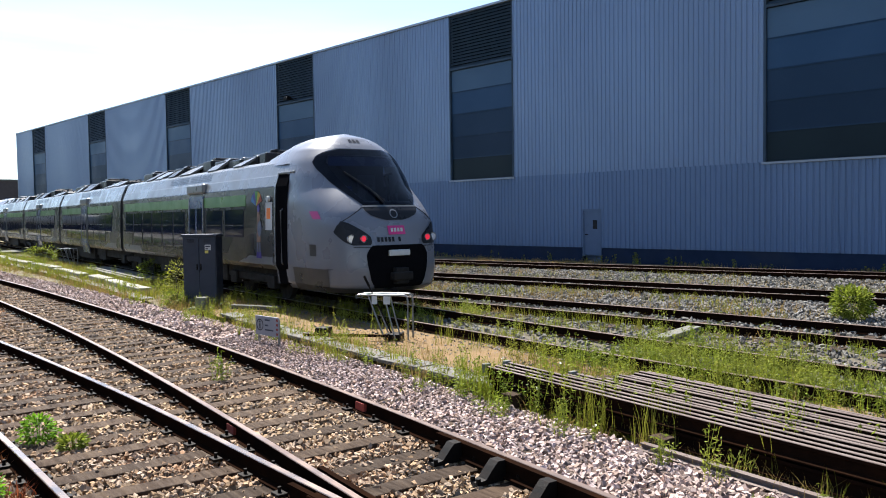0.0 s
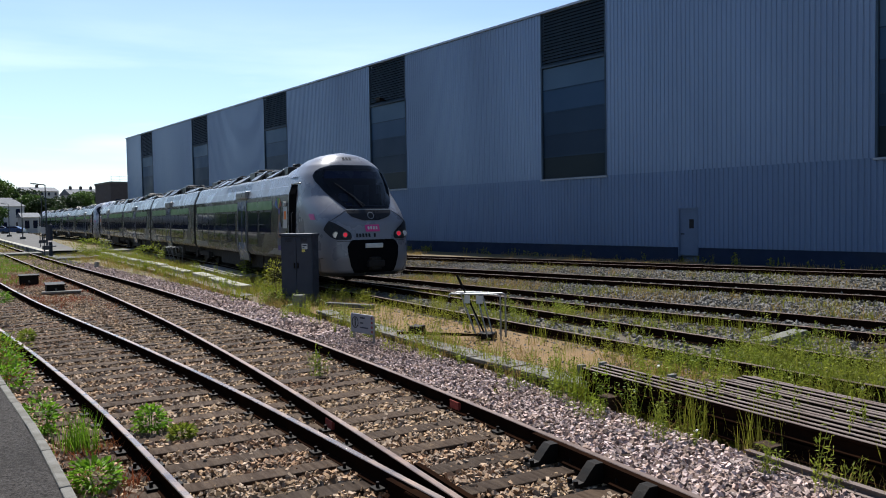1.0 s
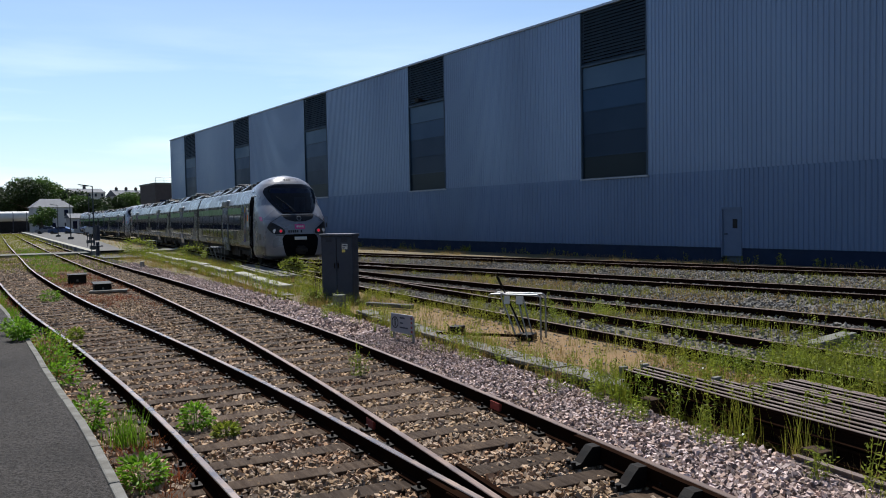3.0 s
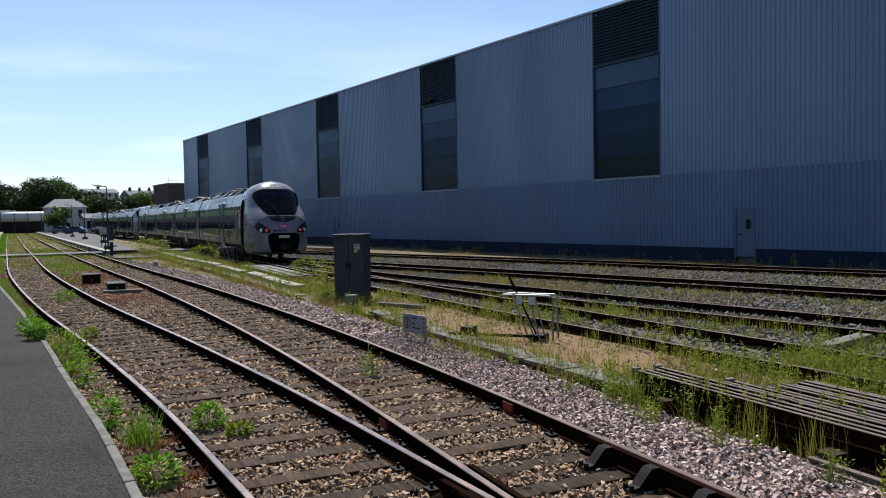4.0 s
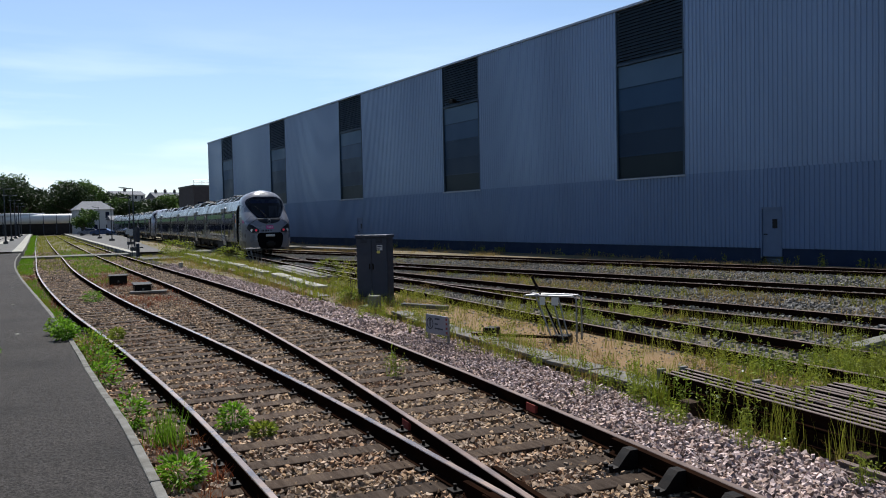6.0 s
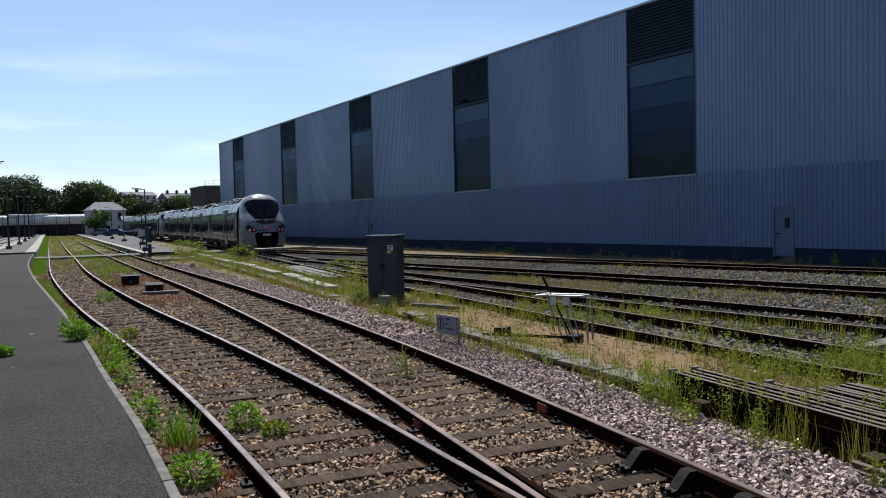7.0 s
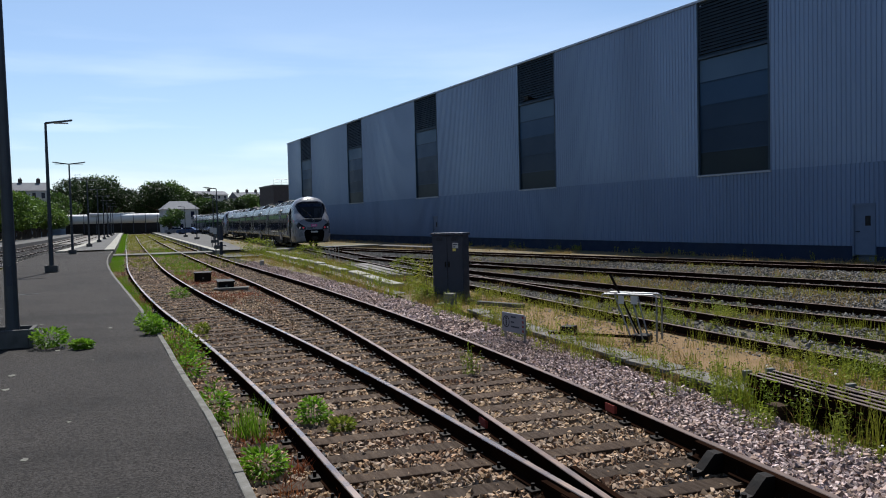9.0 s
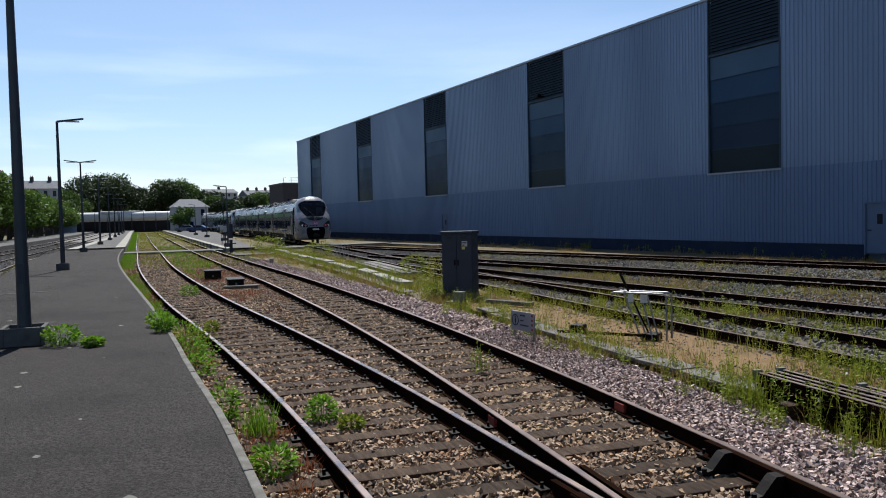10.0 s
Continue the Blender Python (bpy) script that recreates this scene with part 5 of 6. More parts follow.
# pile of grey planks beside the track
pile = thing("plank_pile", "low pile of weathered grey planks beside the rails", "plank pile", at_pose(-31.0, 12.55, -0.12, -9.5))
for k in range(5):
    ob = part("plank", boxes((-4.2, 4.2, -0.09, 0.09, 0, 0.09), bevel=0.01), M["stone_far"], pile)
    ob.matrix_basis = pose(rng.uniform(-0.3, 0.3), -0.5 + k * 0.21, 0.02 + 0.02 * (k % 2), 0, 0, rng.uniform(-0.4, 0.4))


wl_ = thing("wall_lamp", "small dark flood lamp on the louvre edge", "wall lamp", at_pose(-46.6, WALL_Y - 0.06, 10.25))
part("bracket", boxes((-0.05, 0.05, -0.35, 0.0, -0.05, 0.05)), M["iron"], wl_)
part("lamp_case", boxes((-0.25, 0.25, -0.65, -0.3, -0.12, 0.12), bevel=0.03), M["iron"], wl_)


# ---- platform lamps ----
def lamp_post(x, y, z0, height, heads, base=True, yaw=-6.0, r=0.095, label=""):
    l = thing("lamp_post", label or "slim grey steel platform lamp with flat led heads", "lamp post", at_pose(x, y, z0, yaw), group="platform lamps")
    bm = bmesh.new()
    rod(bm, (0, 0, 0.05), (0, 0, height), r, r * 0.5, n=16)
    part("pole", bm, M["pole"], l, smooth=False)
    for s in heads:
        bm = bmesh.new()
        v = [(-0.14, 0, -0.03), (0.14, 0, -0.03), (0.11, s * 0.95, 0.1), (-0.11, s * 0.95, 0.1)]
        vs = [bm.verts.new(q) for q in v] + [bm.verts.new((q[0], q[1], q[2] + 0.05)) for q in v]
        for f in ((0, 1, 2, 3), (7, 6, 5, 4), (0, 4, 5, 1), (1, 5, 6, 2), (2, 6, 7, 3), (3, 7, 4, 0)):
            bm.faces.new([vs[i] for i in f])
        ob = part("lamp_head", bm, M["pole"], l)
        ob.matrix_basis = pose(0, 0, height)
        part("diffuser", boxes((-0.09, 0.09, s * 0.55 - 0.25, s * 0.55 + 0.25, -0.012, 0.02)), M["white"], ob)
    if base:
        e = 0.3 * base
        d = e - 0.06
        # the base's dark tone is shade put into the concrete colour
        part("base", boxes((-e, e, -e, -d, 0, 0.27), (-e, e, d, e, 0, 0.27), (-e, -d, -d, d, 0, 0.27), (d, e, -d, d, 0, 0.27), (-d, d, -d, d, 0, 0.12), bevel=0.012), M["concrete_dark"], l, "square concrete ballast box, darkened for its shaded sides")
        bm = bmesh.new()
        pipe(bm, [(-0.12, 0.0, 0.62), (-0.2, 0.03, 0.55), (-0.22, 0.05, 0.35), (-0.14, 0.02, 0.2)], 0.018, 6)
        part("cable_loop", bm, M["black"], l)
        part("service_hatch", boxes((r * 0.8, r * 1.02, -0.04, 0.04, 0.9, 1.2)), M["grey_paint"], l)
    return l


for x, y, hd in ((-13.25, -0.47, (1,)), (-34.3, 0.21, (1,)), (-56.2, 1.6, (-1, 1)), (-75.5, 3.5, (-1, 1)), (-95, 5.4, (-1, 1)), (-115, 7.2, (-1, 1)), (-135, 9.0, (-1, 1)), (-155, 10.9, (-1, 1)), (-175, 12.7, (-1, 1))):
    lamp_post(x, y, PLAT, 5.8, hd, r=0.098 if x > -20 else 0.09, base=1.0 if x > -20 else 0.76)

# ---- second platform with its furniture ----
P2N, P2F = (lambda x: T2(x) + 1.5), (lambda x: np.minimum(TD(x) - 1.75, T2(x) + 3.8 + 0.06 * (-58 - np.asarray(x))))
plat2 = platform("platform", P2N, lambda x: P2F(x), -58, -230, "pale asphalt island platform with white edge", "asphalt_pale", 0.12)
kerb_stones(plat2, P2N, -60, -228, 0.0, 0.5, M["white_paint"], 4.0, 0.13)
patch("asphalt_apron", lambda x: T2(x) + 1.6, lambda x: TD(x) - 1.5, -52, -59, -0.15, M["asphalt_pale"], "worn asphalt apron before the platform", "pavement")
for x, y, h in ((-61.8, 11.9, 4.6), (-82, 15.4, 4.6), (-104, 17.4, 4.6), (-126, 19.4, 4.6)):
    lamp_post(x, y, 0.12, h, (-1,), base=True, r=0.07, label="grey steel lamp post with one arm on the island platform")
c2 = thing("signal_cabinet", "tall dark grey cabinet on a post by the platform end", "signal cabinet", at_pose(-54.8, 10.75, -0.1, 20))
part("case", boxes((-0.13, 0.13, -0.1, 0.1, 1.0, 2.0), bevel=0.02), M["grey_paint"], c2)
part("post", boxes((-0.08, 0.08, -0.08, 0.08, 0, 0.9)), M["grey_paint"], c2)
part("shelf", boxes((-0.3, 0.3, -0.2, 0.2, 0.6, 0.68), bevel=0.01), M["grey_paint"], c2)
for x, y in ((-57.5, 10.9), (-68, 12.6)):
    ps = thing("notice_post", "thin grey post with a small notice plate", "notice post", at_pose(x, y, -0.1, 25))
    bm = bmesh.new()
    rod(bm, (0, 0, 0), (0, 0, 1.9), 0.03)
    part("post", bm, M["pole"], ps)
    part("plate", boxes((-0.2, 0.2, -0.045, -0.03, 1.4, 1.85)), M["white"], ps)

# ---- tracks and platform on the other side ----
track("railway_track", lambda x: FARSIDE(x) - 1.75, -20, -240, "rusty track beyond the platform", False, seed=11)
track("railway_track", lambda x: FARSIDE(x) - 5.3, -40, -240, "rusty second track beyond the platform", False, seed=12)
platform("platform", lambda x: FARSIDE(x) - 12.0, lambda x: FARSIDE(x) - 7.0, -50, -230, "far side platform in pale asphalt", "asphalt_pale")
patch("ballast_bed", lambda x: FARSIDE(x) - 7.0, lambda x: FARSIDE(x) - 0.1, -20, -240, -0.12, M["stone_far"], "grey ballast under the far tracks", "ballast", wob=0.1)


# ---- station end ----
FM = dict(
    render_w=rough_mat("white_render_wall", (0.36, 0.36, 0.36), 0.9, col2=(0.3, 0.3, 0.3), scale=1.0),
    slate=rough_mat("grey_slate_roof", (0.11, 0.115, 0.13), 0.8, col2=(0.08, 0.085, 0.095), scale=3.0),
    brown=rough_mat("brown_brick_wall", (0.075, 0.062, 0.058), 0.9, col2=(0.055, 0.045, 0.042), scale=2.0),
    # wall colour with the shade under the canopy painted in
    shade=rough_mat("canopy_shade_wall", (0.02, 0.019, 0.02), 0.9, col2=(0.012, 0.012, 0.014), scale=2.0),
    canopy=rough_mat("pale_canopy_sheet", (0.5, 0.5, 0.49), 0.5, 0.0, col2=(0.42, 0.42, 0.41), scale=0.8),
)


def canopy():
    c = thing("station_canopy", "long tubular pale canopy across the platform heads", "canopy")
    bm = bmesh.new()
    rod(bm, (-214, 5.0, 3.9), (-210, 30, 3.9), 1.15, n=20)
    part("tube", bm, FM["canopy"], c)
    for k in range(9):
        y = 6 + 2.8 * k
        x = -214 + (y - 5) * 0.16
        bm = bmesh.new()
        rod(bm, (x, y - 0.06, 3.9), (x, y + 0.06, 3.9), 1.2, n=20)
        part("band", bm, M["grey_paint"], c)
        part("post", boxes((x + 0.9, x + 1.1, y - 0.1, y + 0.1, PLAT, 3.2)), M["grey_paint"], c)
    part("upper_roof", boxes((-216, -211.5, 10, 20.5, 4.7, 5.3), bevel=0.15), FM["canopy"], c)
    # dark back wall stands in for the shade under the tube
    part("back_wall", boxes((-219, -218.6, 3, 31, -0.2, 3.6)), FM["shade"], c, "wall below the canopy, coloured dark as its shade")
    part("annexe", boxes((-214, -208, -1.0, 4.6, -0.2, 3.9), bevel=0.05), M["clad"], c)


canopy()


def house(name, x, y, w, d, h, roof_h, label, wall, rows=2, cols=4, chimneys=1, yaw=0, base=-0.2, hip=False):
    """A house whose long side, w along y, faces +x."""
    t = thing(name, label, "house", at_pose(x, y, base, yaw))
    part("wall", boxes((-d / 2, d / 2, -w / 2, w / 2, 0, h)), wall, t)
    bm = bmesh.new()
    e = 0.35
    q = 0.28 * w if hip else 0.0
    vs = [bm.verts.new(p) for p in ((d / 2 + e, -w / 2 - e, h), (d / 2 + e, w / 2 + e, h), (-d / 2 - e, w / 2 + e, h), (-d / 2 - e, -w / 2 - e, h), (0, -w / 2 - e + q, h + roof_h), (0, w / 2 + e - q, h + roof_h))]
    for f in ((0, 1, 5, 4), (2, 3, 4, 5), (1, 2, 5), (3, 0, 4), (3, 2, 1, 0)):
        bm.faces.new([vs[i] for i in f])
    roof = part("roof", bm, FM["slate"], t)
    for i in range(rows):
        for j in range(cols):
            yy = -w / 2 + w * (j + 0.5) / cols
            zz = h * (i + 0.3) / rows
            win = part("window", boxes((d / 2, d / 2 + 0.03, yy - 0.45, yy + 0.45, zz, zz + h / rows * 0.5)), TM["glass"], t)
            part("frame", boxes((d / 2, d / 2 + 0.06, yy - 0.55, yy - 0.45, zz, zz + h / rows * 0.5), (d / 2, d / 2 + 0.06, yy + 0.45, yy + 0.55, zz, zz + h / rows * 0.5), (d / 2, d / 2 + 0.1, yy - 0.6, yy + 0.6, zz - 0.1, zz)), M["white"], win)
    for k in range(chimneys):
        yy = (k + 0.5) / chimneys * (w - 2 * q) - (w - 2 * q) / 2
        ch = part("chimney", boxes((-0.4, 0.4, yy - 0.5, yy + 0.5, h + roof_h * 0.5, h + roof_h + 1.0)), FM["brown"], roof)
        part("chimney_pot", boxes((-0.15, 0.15, yy - 0.3, yy - 0.1, h + roof_h + 1.0, h + roof_h + 1.4), (-0.15, 0.15, yy + 0.1, yy + 0.3, h + roof_h + 1.0, h + roof_h + 1.4)), M["red"], ch)
    return t


house("station_house", -203, 29.8, 8.0, 8, 6.0, 2.0, "two-storey white rendered house with a hipped slate roof", FM["render_w"], 2, 3, 0, 0, hip=True)
house("station_house", -190, 33.0, 3.2, 6, 3.4, 1.0, "low white annexe with a slate roof", FM["render_w"], 1, 2, 0, 0)
house("apartment_house", -360, 66, 13, 12, 15.0, 1.8, "white apartment house on the hill", FM["render_w"], 6, 5, 1, 8)
house("apartment_house", -365, 84, 13, 12, 13.6, 2.8, "white house with slate roof and chimneys on the hill", FM["render_w"], 5, 5, 3, 10)
house("town_house", -250, -3.2, 9, 9, 12.6, 2.4, "tall grey town house with slate roof and chimneys", FM["render_w"], 4, 4, 2, 0)
house("town_house", -244, -11.0, 6, 9, 14.0, 2.2, "tall town house with brick chimneys", FM["brown"], 4, 3, 2, 0)
house("town_house", -236, -17.0, 6, 9, 13.0, 2.4, "narrow white town house with a slate roof", FM["render_w"], 4, 3, 1, 0)

bb = thing("brick_building", "dark brown flat-roofed building behind the warehouse", "building", at_pose(-143, 43.0, -0.2, 0))
part("wall", boxes((-5, 5, -6.5, 12, 0, 8.6)), FM["brown"], bb)
part("parapet", boxes((-5.1, 5.1, -6.6, 12.1, 8.6, 8.9)), M["concrete"], bb)
bm = bmesh.new()
for k in range(14):
    rod(bm, (5, -6.4 + k * 1.4, 8.9), (5, -6.4 + k * 1.4, 9.8), 0.035, n=6)
rod(bm, (5, -6.4, 9.8), (5, 12, 9.8), 0.035, n=6)
rod(bm, (5, -6.4, 9.35), (5, 12, 9.35), 0.035, n=6)
part("roof_rail", bm, M["galv"], bb)
for k in range(5):
    w = part("window", boxes((5, 5.05, -5.8 + k * 1.6, -4.8 + k * 1.6, 4.2, 6.0)), TM["glass"], bb)
    part("sill", boxes((5, 5.12, -5.9 + k * 1.6, -4.7 + k * 1.6, 4.05, 4.2)), M["concrete"], w)


def parked_car(x, y, yaw, mat, label):
    c = thing("parked_car", label, "car", at_pose(x, y, PLAT - 0.3 + 0.0, yaw), group="parked cars")
    prof = [(-2.1, 0.35), (-2.1, 0.8), (-1.9, 0.95), (-1.2, 1.0), (-0.5, 1.42), (0.8, 1.45), (1.6, 1.05), (2.05, 0.9), (2.1, 0.4)]
    v = [(a, s * (0.85 if z < 1.1 else 0.68), z) for s in (-1, 1) for a, z in prof]
    k = len(prof)
    part("body", (v, [(i, (i + 1) % k, k + (i + 1) % k, k + i) for i in range(k)] + [tuple(range(k))[::-1], tuple(range(k, 2 * k))]), mat, c)
    for s in (-1, 1):
        part("side_window", boxes((-0.7, 1.1, s * 0.80 - 0.02, s * 0.80 + 0.02, 1.02, 1.36)), TM["glass"], c)
        for a in (-1.3, 1.3):
            bm = bmesh.new()
            rod(bm, (a, s * 0.72, 0.32), (a, s * 0.9, 0.32), 0.32, n=16)
            part("wheel", bm, M["rubber"], c)
    part("windscreen", ([(-1.12, -0.66, 1.06), (-1.12, 0.66, 1.06), (-0.55, 0.6, 1.42), (-0.55, -0.6, 1.42)], [(0, 1, 2, 3)]), TM["glass"], c)


parked_car(-163, 25.6, 60, TM["blue"], "dark blue parked car by the station house")
parked_car(-168, 24.0, 75, TM["silver"], "silver parked car by the station house")


# ---- plants ----
GM = dict(
    grass=leaf_mat("fresh_grass", (0.1417, 0.1580, 0.0153), (0.2048, 0.1895, 0.0306), 0.45, 0.45),
    dry=leaf_mat("dry_grass", (0.2523, 0.1662, 0.0618), (0.1775, 0.1436, 0.0418), 0.35, 0.4),
    weed=leaf_mat("weed_leaf", (0.1141, 0.1520, 0.0140), (0.1981, 0.2011, 0.0320), 0.5, 0.45),
    bright=leaf_mat("bright_weed_leaf", (0.0924, 0.2057, 0.0107), (0.1387, 0.1895, 0.0201), 0.45, 0.45),
    red=leaf_mat("reddish_weed", (0.198, 0.046, 0.023), (0.145, 0.079, 0.026), 0.4),
    flower=rough_mat("pale_flower_head", (0.7, 0.68, 0.55), 0.8),
    dark=leaf_mat("dark_tree_leaf", (0.018, 0.032, 0.010), (0.029, 0.045, 0.014), 0.4, 0.2),
    tree=leaf_mat("tree_leaf", (0.046, 0.086, 0.017), (0.073, 0.112, 0.026), 0.4, 0.25),
    hedge=leaf_mat("hedge_leaf", (0.0708, 0.1248, 0.0180), (0.1008, 0.1488, 0.0300), 0.35, 0.25),
    bark=rough_mat("bark", (0.09, 0.07, 0.055), 0.9, col2=(0.05, 0.04, 0.03), scale=6.0),
)


def raw_mesh(name, v, f, mat):
    """A mesh from arrays of vertices and of faces with one number of corners."""
    me = bpy.data.meshes.new(name)
    k = f.shape[1]
    me.vertices.add(len(v))
    me.vertices.foreach_set("co", np.ascontiguousarray(v, np.float32).reshape(-1))
    me.loops.add(f.size)
    me.loops.foreach_set("vertex_index", np.ascontiguousarray(f, np.int32).reshape(-1))
    me.polygons.add(len(f))
    me.polygons.foreach_set("loop_start", np.arange(len(f)) * k)
    me.update()
    me.materials.append(mat)
    return me


def blade_mesh(name, pos, h, w, lean, mat, seed=0):
    """Thin bent blades rising from pos (n, 3); h and w in metres."""
    rng = np.random.default_rng(seed)
    n = len(pos)
    a, b = rng.uniform(0, 2 * np.pi, n), rng.uniform(0, 2 * np.pi, n)
    h = h * rng.uniform(0.5, 1.25, n)
    side = np.stack([np.cos(a), np.sin(a), 0 * a], -1) * (w / 2) * rng.uniform(0.6, 1.4, (n, 1))
    out = np.stack([np.cos(b), np.sin(b), 0 * b], -1) * (lean * h * rng.uniform(0.2, 1.2, n))[:, None]
    up = np.array([0, 0, 1.0]) * h[:, None]
    v = np.stack([pos - side, pos + side, pos + side * 0.75 + out * 0.35 + up * 0.55, pos - side * 0.75 + out * 0.35 + up * 0.55, pos + out + up], 1)
    o = np.arange(n)[:, None] * 5
    f = np.concatenate([o + [0, 1, 2], o + [0, 2, 3], o + [3, 2, 4]])
    return raw_mesh(name, v.reshape(-1, 3), f, mat)


def leaf_mesh(name, pos, size, mat, seed=0, flat=0.0, slim=0.5):
    """Small pointed leaves at pos (n, 3), turned at random; flat: how level they lie."""
    rng = np.random.default_rng(seed)
    n = len(pos)
    d = rng.normal(size=(n, 3))
    d[:, 2] *= 1 - flat
    d /= np.linalg.norm(d, axis=1)[:, None]
    e = np.cross(d, rng.normal(size=(n, 3)))
    e /= np.linalg.norm(e, axis=1)[:, None]
    s = size * rng.uniform(0.5, 1.4, (n, 1))
    v = np.stack([pos - d * s * 0.5, pos + e * s * slim * 0.5, pos + d * s * 0.5, pos - e * s * slim * 0.5], 1)
    f = np.arange(n)[:, None] * 4 + np.array([[0, 1, 2, 3]])
    return raw_mesh(name, v.reshape(-1, 3), f, mat)


def band(fa, fb, x0, x1, n, seed, clump=0.0, freq=0.6):
    """Random plan spots between two lines; clump: how patchy."""
    rng = np.random.default_rng(seed)
    x = rng.uniform(min(x0, x1), max(x0, x1), n)
    s = rng.uniform(0, 1, n)
    y = fa(x) * (1 - s) + fb(x) * s
    if clump:
        keep = np.array([noise.noise((a * freq, b * freq, seed * 1.7)) for a, b in zip(x, y)]) > rng.normal(clump - 0.5, 0.12, n)
        x, y = x[keep], y[keep]
    p = np.stack([x, y], -1)
    bare = (p[:, 0] > -17.5) & (p[:, 0] < -7.5) & (p[:, 1] > TROUGH(p[:, 0]) + 0.4) & (p[:, 1] < TD(p[:, 0]) - 1.15)
    return p[~bare | (rng.random(len(p)) < 0.3)]


def ground_at(p, z):
    return np.concatenate([p, np.full((len(p), 1), z)], 1)


def tufts(name, spots, z, h, mat, label, per=12, spread=0.06, w=0.008, lean=0.5, seed=0, category="grass"):
    rng = np.random.default_rng(seed)
    p = np.repeat(spots, per, 0) + rng.normal(0, spread, (len(spots) * per, 2))
    ob = new(name, blade_mesh(name, ground_at(p, z), h, w, lean, mat, seed))
    return tagged(ob, label, category, kind="stuff")


def stalks(name, spots, z, h, label, per=5, spread=0.07, leaf=0.045, leaves=16, seed=0, mat="weed", flowers=0.0):
    """Upright leafy weeds: thin stems set with small leaves."""
    rng = np.random.default_rng(seed)
    base = ground_at(np.repeat(spots, per, 0) + rng.normal(0, spread, (len(spots) * per, 2)), z)
    hh = h * np.repeat(rng.uniform(0.5, 1.3, len(spots)), per) * rng.uniform(0.6, 1.1, len(base))
    tilt = rng.normal(0, 0.12, (len(base), 2))
    t = rng.uniform(0.05, 1.0, (len(base), leaves))
    lp = base[:, None, :] + np.stack([tilt[:, 0:1] * hh[:, None] * t, tilt[:, 1:2] * hh[:, None] * t, hh[:, None] * t], -1)
    lp = lp.reshape(-1, 3) + rng.normal(0, 0.022, (lp.size // 3, 3)) * (1, 1, 0.4)
    ob = tagged(new(name, leaf_mesh(name, lp, leaf, GM[mat], seed, 0.3, 0.32)), label, "weeds", kind="stuff")
    n = len(base)
    top = base + np.concatenate([tilt * hh[:, None], hh[:, None]], 1)
    a = rng.uniform(0, 6.28, n)
    sd = np.stack([np.cos(a), np.sin(a), 0 * a], -1) * 0.0035
    v = np.stack([base - sd, base + sd, top + sd * 0.5, top - sd * 0.5], 1).reshape(-1, 3)
    st = new("stem", raw_mesh("stem", v, np.arange(n)[:, None] * 4 + np.array([[0, 1, 2, 3]]), GM[mat]))
    st.parent = ob
    if flowers:
        k = rng.random(n) < flowers
        fl = new("flower_head", leaf_mesh("flower_head", np.repeat(top[k], 4, 0) + rng.normal(0, 0.008, (int(k.sum()) * 4, 3)), 0.026, GM["flower"], seed, 0.5, 0.9))
        fl.parent = ob
    return ob


GZ = -0.21
# strip between the shoulder and the depot tracks
tufts("grass", band(lambda x: T2(x) + 2.2, lambda x: TD(x) - 1.25, -60, 4, 4800, 21, 0.5), GZ, 0.22, GM["dry"], "dry yellow grass between the tracks", 9, 0.07, 0.007, 0.7, 1)
tufts("grass", band(lambda x: T2(x) + 1.9, lambda x: TD(x) - 1.3, -62, 4, 2000, 22, 0.6), GZ, 0.26, GM["grass"], "green grass tufts along the cable trough", 10, 0.06, 0.008, 0.45, 2)
stalks("weeds", band(lambda x: T2(x) + 1.75, lambda x: T2(x) + 3.1, -20, 0, 210, 23, 0.46, 1.1), GZ, 0.4, "tall green weeds in the ballast shoulder", 5, 0.06, 0.045, 18, 3, flowers=0.01)
stalks("weeds", band(lambda x: KERB(x) - 0.9, lambda x: KERB(x) + 0.9, -60, -20, 520, 24, 0.45, 0.5), GZ, 0.5, "tall yellowish weeds beside the white kerb", 5, 0.08, 0.05, 16, 4)
stalks("weeds", band(lambda x: TD(x) - 1.6, lambda x: TD(x) - 0.75, -26, 4, 300, 25, 0.5, 0.5), GZ, 0.42, "green weeds along the overgrown rail", 5, 0.07, 0.045, 16, 5, "grass")
stalks("weeds", band(lambda x: TD(x) - 0.6, lambda x: TC(x) - 0.9, -16, 4, 260, 26, 0.5, 0.45), GZ, 0.36, "thick weeds growing between the rails", 6, 0.08, 0.045, 18, 6)
stalks("weeds", band(lambda x: 0 * x + 6.75, lambda x: 0 * x + 7.35, -6.5, -0.5, 52, 27, 0.0), GZ, 0.6, "tall flowering weeds around the rail stack", 5, 0.08, 0.05, 26, 7, flowers=0.03)
stalks("weeds", band(lambda x: 7.0 - (x + 6.4) * 0.17, lambda x: 8.3 - (x + 6.4) * 0.17, -6, 0, 60, 28, 0.2), GZ, 0.55, "tall thin weeds between the stacked rails", 3, 0.06, 0.04, 20, 8, flowers=0.03)
stalks("weeds", band(lambda x: 8.6 - (x + 6.4) * 0.1, lambda x: TD(x) - 0.9, -7, 2, 110, 29, 0.4), GZ, 0.45, "weeds behind the rail stack", 6, 0.09, 0.045, 18, 9)
stalks("weeds", band(lambda x: TD(x) - 0.9, lambda x: TD(x) + 0.7, -6.8, 0.5, 230, 35, 0.35, 0.6), GZ, 0.4, "dense low green weeds smothering the rail", 7, 0.09, 0.04, 22, 35)
